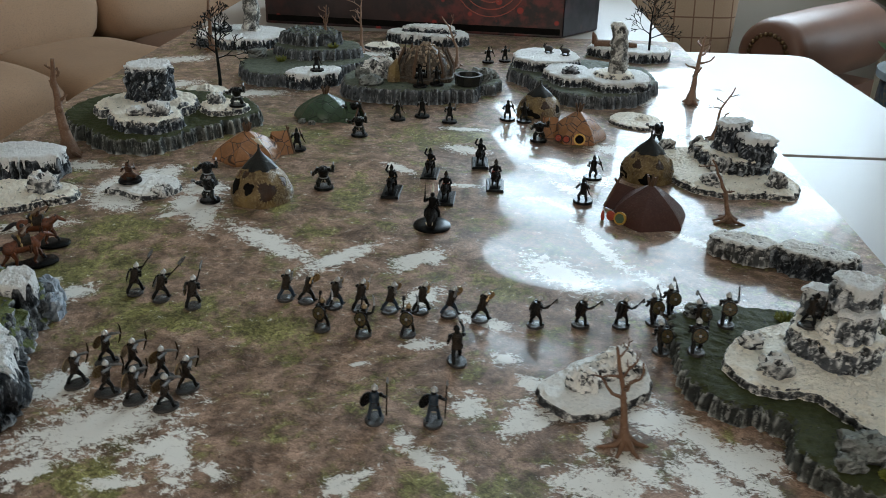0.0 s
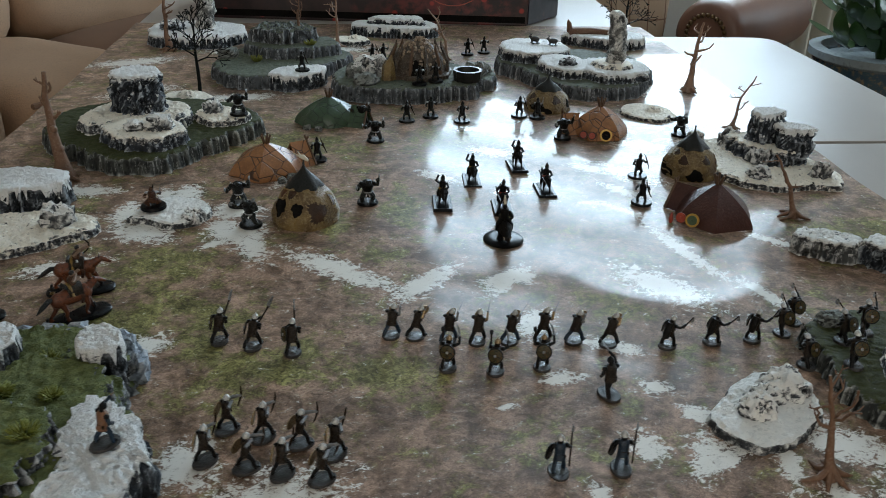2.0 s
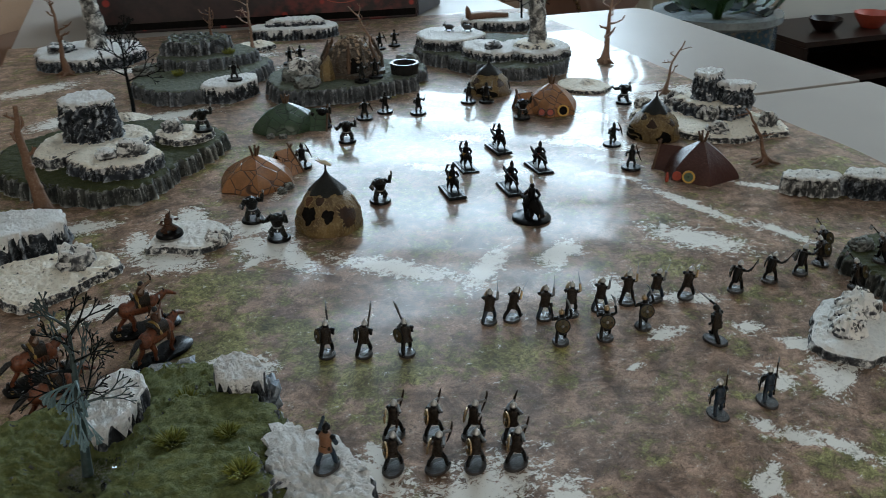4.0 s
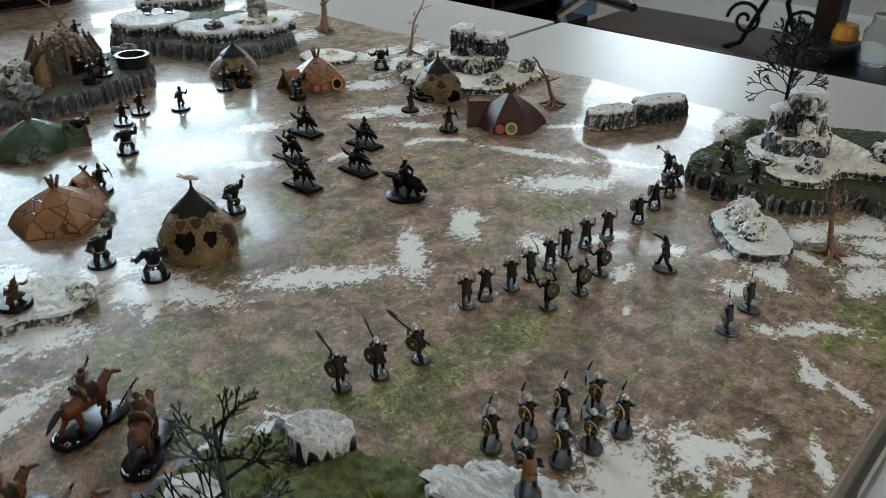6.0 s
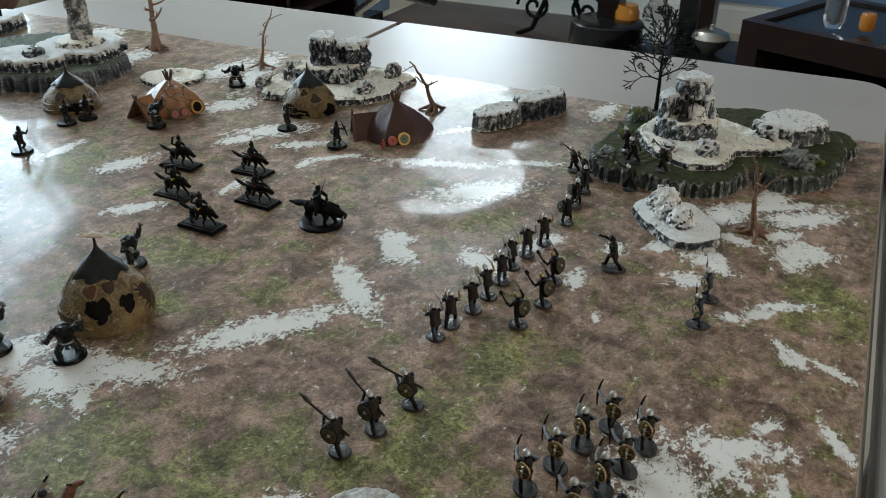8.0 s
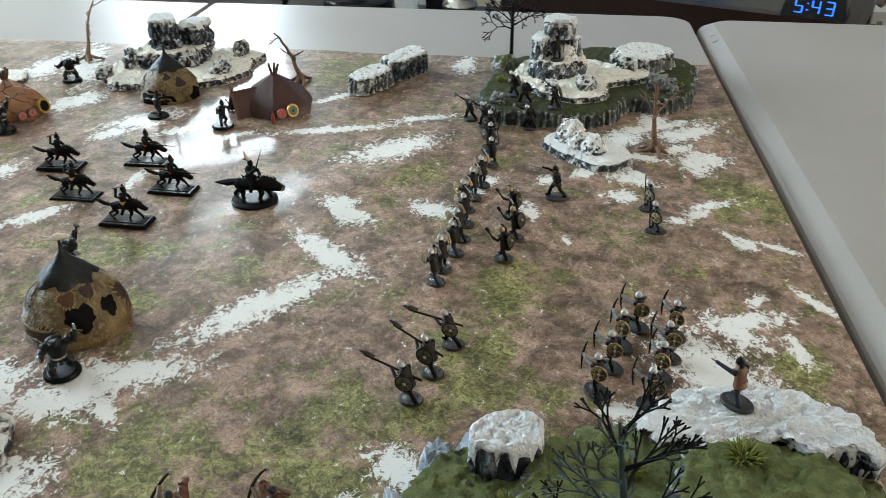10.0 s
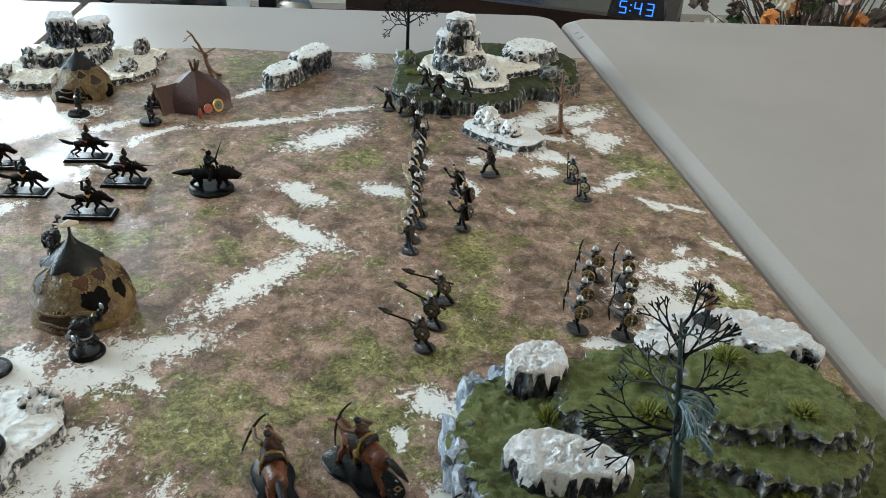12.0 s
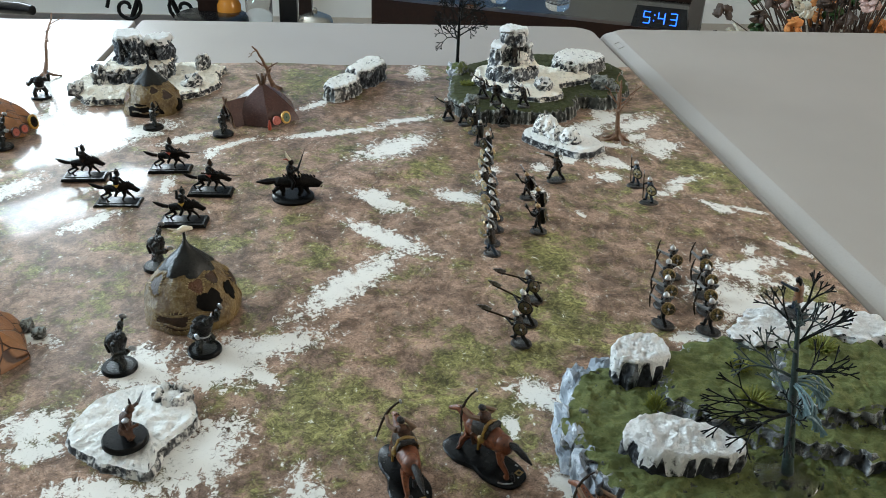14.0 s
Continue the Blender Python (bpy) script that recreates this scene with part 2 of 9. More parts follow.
    l.new(n2, r.inputs[0])
    r.inputs[3].default_value, r.inputs[4].default_value = 0.065, 0.105
    l.new(r.outputs[0], s.inputs["Coat Roughness"])
    s.inputs["Coat Weight"].default_value, s.inputs["Coat IOR"].default_value = 1.0, 1.105
    s.inputs["Roughness"].default_value, s.inputs["Specular IOR Level"].default_value = 0.42, 0.090
    return m


PLAY_MAT = play_mat_material()
PLASTIC = surface("table_plastic", (0.345, 0.308, 0.275), (0.320, 0.286, 0.255), 6, 90, (0.30, 0.42), 0.00012, third=(0.312, 0.278, 0.249), spec=0.14)
STEEL_LEG = surface("powder_coated_steel", (0.20, 0.20, 0.20), (0.16, 0.16, 0.16), 8, 40, (0.4, 0.5), 0.0001)
BARK = surface("brown_bark_plastic", (0.1800, 0.0948, 0.0536), (0.1320, 0.0673, 0.0378), 60, 7, (0.5, 0.7), 0.0008, third=(0.2160, 0.1346, 0.0882), spec=0.35)
BARK_PALE = surface("tan_bark_plastic", (0.2693, 0.1640, 0.1100), (0.2094, 0.1221, 0.0785), 60, 7, (0.45, 0.65), 0.0008, third=(0.3142, 0.2136, 0.1571), spec=0.35)
BLACK_TREE = surface("black_tree_plastic", (0.0072, 0.0082, 0.0082), (0.0108, 0.0125, 0.0120), 70, 6, (0.32, 0.5), 0.0003, third=(0.0048, 0.0053, 0.0053), spec=0.06)
FROST_TREE = surface("blue_green_tree_plastic", (0.0224, 0.0368, 0.0352), (0.0320, 0.0512, 0.0496), 60, 6, (0.35, 0.5), 0.0003, third=(0.0480, 0.0720, 0.0720), spec=0.35)
FROST_PALE = surface("pale_blue_green_plastic", (0.1275, 0.2025, 0.2175), (0.0825, 0.1350, 0.1440), 60, 6, (0.35, 0.5), 0.0003, third=(0.1950, 0.2850, 0.3075), spec=0.3)
CLEAR_BASE, _n, _l, _s = tree_of("clear_plastic")
_s.inputs["Transmission Weight"].default_value, _s.inputs["Roughness"].default_value, _s.inputs["IOR"].default_value = 1.0, 0.04, 1.42
_s.inputs["Base Color"].default_value = (0.93, 0.93, 0.90, 1)


def patched(name, ground, seam, scale, width, gloss=(0.28, 0.4)):
    """Painted hide with dark crackle seams."""
    m, n, l, s = tree_of(name)
    o = n.new("ShaderNodeTexCoord").outputs["Object"]
    n1, n2 = noise_node(n, l, o, 60, 3), noise_node(n, l, o, 420, 4, 0.65)
    line = cells(n, l, o, scale, "DISTANCE_TO_EDGE")
    c = mixc(n, l, band(n, l, n1, 0.3, 0.7), ground, tuple(v * 0.72 for v in ground))
    c = mixc(n, l, band(n, l, n2, 0.5, 0.75), c, tuple(min(1, v * 1.25) for v in ground))
    c = mixc(n, l, band(n, l, line, width, width * 0.35), c, seam)
    put(l, c, s.inputs["Base Color"])
    r = n.new("ShaderNodeMapRange")
    l.new(n2, r.inputs[0])
    r.inputs[3].default_value, r.inputs[4].default_value = gloss
    l.new(r.outputs[0], s.inputs["Roughness"])
    relief(n, l, s, math_node(n, l, "ADD", n2, math_node(n, l, "MULTIPLY", band(n, l, line, 0, width), 1.5)), 0.0004)
    return m


HIDE_ORANGE = patched("orange_hide", (0.3060, 0.1318, 0.0467), (0.0638, 0.0255, 0.0119), 62, 0.045)
HIDE_GREEN = patched("green_hide", (0.040, 0.075, 0.036), (0.012, 0.024, 0.012), 70, 0.04)
HIDE_BROWN = surface("brown_hide", (0.0605, 0.0230, 0.0173), (0.0461, 0.0173, 0.0127), 55, 8, (0.25, 0.42), 0.0006, third=(0.0806, 0.0346, 0.0259), spec=0.30)
HIDE_YELLOW = surface("ochre_hide", (0.205, 0.134, 0.046), (0.088, 0.050, 0.017), 55, 6, (0.20, 0.42), 0.0022, third=(0.265, 0.195, 0.092), spec=0.40)
HIDE_PATCH = surface("dark_brown_patch", (0.0560, 0.0250, 0.0110), (0.0260, 0.0120, 0.0060), 80, 6, (0.22, 0.42), 0.0012, spec=0.3)
HIDE_RUST = surface("rust_brown_patch", (0.150, 0.058, 0.020), (0.085, 0.034, 0.014), 80, 6, (0.22, 0.42), 0.0012, spec=0.3)
HIDE_BONE = surface("dark_bone_hide", (0.0862, 0.0620, 0.0420), (0.0243, 0.0151, 0.0108), 90, 4, (0.4, 0.6), 0.0016, third=(0.1617, 0.1348, 0.1024), spec=0.3)
BONE_CHIP = surface("weathered_bone", (0.4284, 0.3303, 0.2321), (0.1785, 0.1250, 0.0892), 110, 4, (0.5, 0.7), 0.0008, third=(0.0892, 0.0642, 0.0464), spec=0.2)
# plain black: print and paint, and the shade inside tent and hut openings
MATTE_BLACK = surface("matte_black", (0.0060, 0.0054, 0.0048), (0.0096, 0.0084, 0.0072), 80, 5, (0.6, 0.8), 0.0003, spec=0.05)
CAP_DARK = surface("dark_slate_cap", (0.0128, 0.0134, 0.0122), (0.0192, 0.0192, 0.0173), 90, 5, (0.22, 0.38), 0.0005, spec=0.2)
WOOD_POLE = surface("painted_wood_pole", (0.1200, 0.0680, 0.0400), (0.0800, 0.0440, 0.0240), 120, 6, (0.5, 0.7), 0.0004, spec=0.3)
RED_PAINT = surface("red_paint", (0.36, 0.055, 0.025), (0.28, 0.04, 0.02), 120, 6, (0.4, 0.55), 0.0002)
GOLD_RING = surface("gold_paint", (0.52, 0.30, 0.05), (0.40, 0.22, 0.04), 120, 6, (0.35, 0.5), 0.0002, metal=0.3)
GREEN_PAINT = surface("green_paint", (0.06, 0.10, 0.045), (0.04, 0.07, 0.03), 120, 6, (0.4, 0.55), 0.0002)
# figure paints
F_DARK = surface("dark_armour_paint", (0.0036, 0.0032, 0.0029), (0.0018, 0.0016, 0.0016), 160, 5, (0.20, 0.42), 0.0007, third=(0.0151, 0.0133, 0.0111), metal=0.25, spec=0.22)
F_CLOTH = surface("brown_cloth_paint", (0.0216, 0.0144, 0.0090), (0.0108, 0.0080, 0.0062), 160, 5, (0.30, 0.55), 0.0006, third=(0.0504, 0.0368, 0.0237), spec=0.18)
F_BASE_TOP = surface("varnished_base_paint", (0.070, 0.068, 0.064), (0.034, 0.032, 0.030), 150, 5, (0.12, 0.26), 0.0007, third=(0.15, 0.15, 0.15), spec=0.6)
F_METAL = surface("silver_paint", (0.44, 0.45, 0.46), (0.24, 0.245, 0.25), 200, 5, (0.28, 0.42), 0.0002, metal=0.85, third=(0.20, 0.20, 0.21))
F_STEEL = surface("dull_steel_paint", (0.16, 0.150, 0.140), (0.08, 0.074, 0.068), 200, 5, (0.26, 0.42), 0.0003, metal=0.7, third=(0.30, 0.29, 0.28))
F_HELM = surface("bright_helmet_paint", (0.62, 0.61, 0.58), (0.42, 0.41, 0.39), 200, 5, (0.22, 0.36), 0.0002, metal=0.5, third=(0.26, 0.25, 0.23))
F_BRONZE = surface("bronze_helmet_paint", (0.36, 0.23, 0.10), (0.22, 0.14, 0.07), 200, 5, (0.22, 0.38), 0.0003, metal=0.8, third=(0.62, 0.52, 0.36))
F_SLEEVE = surface("pale_grey_sleeve_paint", (0.1878, 0.1823, 0.1768), (0.1105, 0.1105, 0.1105), 200, 5, (0.4, 0.6), 0.0003, third=(0.0553, 0.0525, 0.0497))
F_RUST = surface("rust_tunic_paint", (0.20, 0.085, 0.035), (0.12, 0.055, 0.026), 200, 5, (0.4, 0.6), 0.0003)
F_DEEP_BLUE = surface("deep_blue_paint", (0.0084, 0.0210, 0.0392), (0.0056, 0.0112, 0.0196), 160, 5, (0.3, 0.5), 0.0004, third=(0.0350, 0.0560, 0.0770), spec=0.35)
F_SKIN = surface("skin_paint", (0.26, 0.16, 0.11), (0.18, 0.11, 0.075), 200, 5, (0.45, 0.6), 0.0002)
F_ORC = surface("dark_green_skin_paint", (0.0066, 0.0078, 0.0060), (0.0033, 0.0039, 0.0032), 160, 5, (0.16, 0.42), 0.0010, third=(0.0276, 0.0288, 0.0264), spec=0.28)
F_BLACK = surface("black_paint", (0.0039, 0.0037, 0.0035), (0.0058, 0.0055, 0.0051), 160, 5, (0.30, 0.5), 0.0004, third=(0.0098, 0.0092, 0.0084), spec=0.08)
F_FUR = surface("black_fur_paint", (0.0083, 0.0069, 0.0059), (0.0054, 0.0046, 0.0042), 260, 5, (0.4, 0.6), 0.0008, third=(0.0171, 0.0147, 0.0127), spec=0.06)
F_HORSE = surface("bay_horse_paint", (0.1750, 0.0560, 0.0230), (0.0950, 0.0300, 0.0130), 70, 7, (0.28, 0.45), 0.0004, third=(0.0400, 0.0150, 0.0085), spec=0.40)
F_BASE = surface("grey_green_base_paint", (0.0495, 0.0517, 0.0495), (0.0286, 0.0303, 0.0297), 140, 6, (0.20, 0.42), 0.0008, third=(0.0436, 0.0443, 0.0443), spec=0.35)
F_BROWN_BASE = surface("brown_base_paint", (0.0352, 0.0304, 0.0272), (0.0232, 0.0200, 0.0180), 140, 6, (0.30, 0.55), 0.0006, third=(0.0560, 0.0500, 0.0460), spec=0.30)
F_BLACK_BASE = surface("black_base_plastic", (0.0034, 0.0034, 0.0034), (0.0046, 0.0046, 0.0046), 140, 6, (0.22, 0.36), 0.0001, spec=0.12)
F_SHAFT = surface("dark_shaft_paint", (0.0252, 0.0151, 0.0087), (0.0168, 0.0101, 0.0060), 160, 6, (0.5, 0.65), 0.0002, spec=0.1)
F_YELLOW = surface("yellow_cloth_paint", (0.45, 0.26, 0.03), (0.36, 0.20, 0.025), 160, 5, (0.45, 0.6), 0.0002)
F_BONE = surface("bone_paint", (0.62, 0.55, 0.42), (0.50, 0.43, 0.32), 160, 5, (0.45, 0.6), 0.0002)


def shield_material():
    m, n, l, s = tree_of("gilded_shield_paint")
    o = n.new("ShaderNodeTexCoord").outputs["Object"]
    c = cells(n, l, o, 420)
    n2 = noise_node(n, l, o, 500, 4)
    col = mixc(n, l, band(n, l, c, 0.35, 0.6), (0.215, 0.145, 0.040), (0.034, 0.027, 0.011))
    col = mixc(n, l, band(n, l, n2, 0.58, 0.75), col, (0.22, 0.16, 0.06))
    put(l, col, s.inputs["Base Color"])
    s.inputs["Roughness"].default_value, s.inputs["Metallic"].default_value = 0.42, 0.25
    return m


F_SHIELD = shield_material()
F_SHIELD_PALE = surface("cream_shield_paint", (0.34, 0.27, 0.13), (0.20, 0.14, 0.05), 220, 4, (0.35, 0.5), 0.0003, third=(0.10, 0.12, 0.14), spec=0.3)
F_SHIELD_OLIVE = surface("olive_shield_paint", (0.0490, 0.0462, 0.0168), (0.0350, 0.0308, 0.0126), 200, 3, (0.4, 0.55), 0.0003, third=(0.1400, 0.0595, 0.0140), spec=0.3)
# room
SUEDE = surface("tan_suede", (0.380, 0.240, 0.150), (0.335, 0.208, 0.130), 5, 60, (0.75, 0.9), 0.0006, third=(0.265, 0.182, 0.122), spec=0.2)
SUEDE_RED = surface("brown_suede", (0.195, 0.112, 0.072), (0.165, 0.095, 0.062), 5, 60, (0.75, 0.9), 0.0006, third=(0.175, 0.10, 0.066), spec=0.2)
LEATHER = surface("brown_leather", (0.17, 0.082, 0.052), (0.14, 0.066, 0.042), 8, 50, (0.35, 0.5), 0.0003, third=(0.12, 0.058, 0.038))
BRASS = surface("aged_brass", (0.16, 0.10, 0.05), (0.10, 0.062, 0.032), 40, 6, (0.3, 0.45), 0.0002, metal=0.9)
CEIL_PAINT = surface("white_ceiling_paint", (0.80, 0.79, 0.76), (0.77, 0.76, 0.73), 2, 120, (0.8, 0.9), 0.0004, third=(0.76, 0.75, 0.72))
WALL_PAINT = surface("cream_wall_paint", (0.52, 0.49, 0.43), (0.49, 0.46, 0.41), 2, 120, (0.75, 0.9), 0.0004, third=(0.50, 0.47, 0.415))
TRIM_PAINT = surface("white_trim_paint", (0.74, 0.73, 0.70), (0.69, 0.68, 0.65), 3, 40, (0.4, 0.55), 0.0001, third=(0.70, 0.69, 0.66))
BLUE_WALL = surface("blue_wall_paint", (0.17, 0.27, 0.42), (0.15, 0.24, 0.38), 2, 90, (0.75, 0.9), 0.0003, third=(0.16, 0.25, 0.39))
FLOOR_TILE = surface("beige_tile_floor", (0.42, 0.36, 0.29), (0.36, 0.30, 0.24), 3, 30, (0.35, 0.55), 0.0004, third=(0.33, 0.28, 0.22))
DARK_WOOD = surface("dark_stained_wood", (0.0140, 0.0056, 0.0034), (0.0101, 0.0042, 0.0028), 14, 9, (0.28, 0.42), 0.0003, third=(0.0196, 0.0084, 0.0050), spec=0.2)
IRON = surface("wrought_iron", (0.0060, 0.0057, 0.0054), (0.0090, 0.0084, 0.0078), 40, 8, (0.4, 0.55), 0.0003, metal=0.4, spec=0.1)
BLACK_GLOSS = surface("black_gloss", (0.0050, 0.0050, 0.0055), (0.0084, 0.0084, 0.0088), 20, 8, (0.18, 0.32), 0.0001, spec=0.3)
AMBER, _n, _l, _s = tree_of("amber_glass")
_s.inputs["Base Color"].default_value = (0.72, 0.27, 0.03, 1)
_s.inputs["Roughness"].default_value, _s.inputs["Transmission Weight"].default_value = 0.12, 0.35
GLASS, _n, _l, _s = tree_of("clear_glass")
_s.inputs["Base Color"].default_value = (0.92, 0.95, 0.96, 1)
_s.inputs["Roughness"].default_value, _s.inputs["Transmission Weight"].default_value, _s.inputs["IOR"].default_value = 0.03, 0.95, 1.3
SILVER = surface("tarnished_silver", (0.55, 0.52, 0.46), (0.42, 0.38, 0.32), 30, 6, (0.18, 0.3), 0.0002, metal=0.9)
LEAF = surface("glossy_leaf", (0.0248, 0.0651, 0.0136), (0.0174, 0.0465, 0.0099), 30, 5, (0.3, 0.45), 0.0003, third=(0.0372, 0.0806, 0.0186))
TUFT = surface("static_grass_tuft", (0.1736, 0.1860, 0.0217), (0.1240, 0.1488, 0.0186), 200, 4, (0.6, 0.8), 0.0002, third=(0.2232, 0.2046, 0.0310))
POT_BLUE = surface("blue_glazed_pot", (0.0210, 0.0450, 0.0720), (0.0360, 0.0660, 0.0780), 14, 6, (0.14, 0.25), 0.0002, third=(0.1800, 0.1320, 0.0720))
POT_RIM = surface("pale_pot_rim", (0.2310, 0.2530, 0.2530), (0.1870, 0.2090, 0.2145), 14, 6, (0.18, 0.3), 0.0002)
CURTAIN = surface("cream_curtain", (0.58, 0.52, 0.42), (0.54, 0.48, 0.39), 8, 60, (0.8, 0.95), 0.0005, third=(0.52, 0.46, 0.37))
PETAL_PINK = surface("pale_pink_petals", (0.62, 0.42, 0.36), (0.55, 0.34, 0.30), 40, 5, (0.6, 0.8), 0.0003)
PETAL_CREAM = surface("cream_petals", (0.70, 0.64, 0.52), (0.62, 0.55, 0.42), 40, 5, (0.6, 0.8), 0.0003)
PETAL_RUST = surface("rust_petals", (0.55, 0.21, 0.05), (0.46, 0.16, 0.04), 40, 5, (0.6, 0.8), 0.0003)
TWIG = surface("dry_twig", (0.075, 0.045, 0.03), (0.05, 0.03, 0.02), 60, 5, (0.6, 0.8), 0.0003)


def plaid_material():
    m, n, l, s = tree_of("quilted_plaid_cloth")
    o = n.new("ShaderNodeTexCoord").outputs["Object"]
    sep = n.new("ShaderNodeSeparateXYZ")
    l.new(o, sep.inputs[0])
    lines = []
    for axis in (0, 2):
        w = math_node(n, l, "FRACT", math_node(n, l, "MULTIPLY", sep.outputs[axis], 17.0))
        lines.append(band(n, l, math_node(n, l, "ABSOLUTE", math_node(n, l, "SUBTRACT", w, 0.5)), 0.05, 0.02))
    n2 = noise_node(n, l, o, 300, 3)
    c = mixc(n, l, n2, (0.38, 0.27, 0.18), (0.31, 0.21, 0.14))
    c = mixc(n, l, math_node(n, l, "MAXIMUM", lines[0], lines[1]), c, (0.16, 0.085, 0.05))
    put(l, c, s.inputs["Base Color"])
    s.inputs["Roughness"].default_value = 0.85
    relief(n, l, s, n2, 0.0006)
    return m


PLAID = plaid_material()


def print_material(name, dark, glow, spots):
    """Dark printed cardboard with red mottling."""
    m, n, l, s = tree_of(name)
    o = n.new("ShaderNodeTexCoord").outputs["Object"]
    n1, n2, c1 = noise_node(n, l, o, 6, 4, 0.6), noise_node(n, l, o, 28, 4, 0.6), cells(n, l, o, 19)
    c = mixc(n, l, band(n, l, n1, 0.46, 0.68), dark, glow)
    c = mixc(n, l, band(n, l, n2, 0.40, 0.62), c, tuple(v * 0.5 for v in dark))
    c = mixc(n, l, band(n, l, c1, 0.17, 0.11), c, spots)
    put(l, c, s.inputs["Base Color"])
    s.inputs["Roughness"].default_value = 0.38
    return m


BOX_PRINT = print_material("dark_red_box_print", (0.032, 0.013, 0.012), (0.150, 0.022, 0.018), (0.34, 0.03, 0.02))
BOX_SIDE = print_material("violet_grey_box_print", (0.030, 0.026, 0.034), (0.060, 0.034, 0.040), (0.05, 0.03, 0.03))
RUG = print_material("patterned_red_rug", (0.030, 0.010, 0.008), (0.060, 0.020, 0.014), (0.09, 0.06, 0.04))
LED, _n, _l, _s = tree_of("blue_led")
_s.inputs["Base Color"].default_value = (0.02, 0.10, 0.5, 1)
_s.inputs["Emission Color"].default_value, _s.inputs["Emission Strength"].default_value = (0.005, 0.10, 1.0, 1), 1.6
F_HIDE_ARMOUR = surface("red_brown_hide_paint", (0.095, 0.042, 0.022), (0.040, 0.020, 0.013), 160, 5, (0.30, 0.5), 0.0006, third=(0.020, 0.013, 0.010), spec=0.2)
F_OCHRE = surface("ochre_saddle_paint", (0.26, 0.150, 0.022), (0.15, 0.085, 0.014), 160, 5, (0.35, 0.5), 0.0003)
F_TAIL = surface("dark_grey_mane_paint", (0.016, 0.015, 0.015), (0.007, 0.0068, 0.0065), 220, 5, (0.35, 0.55), 0.0006, third=(0.060, 0.058, 0.058), spec=0.25)
F_RIDER_ARM = surface("tan_arm_paint", (0.20, 0.120, 0.072), (0.12, 0.070, 0.042), 180, 5, (0.4, 0.55), 0.0003)
STITCH = surface("pale_stitching", (0.34, 0.26, 0.13), (0.24, 0.17, 0.08), 140, 6, (0.4, 0.6), 0.0002, spec=0.3)


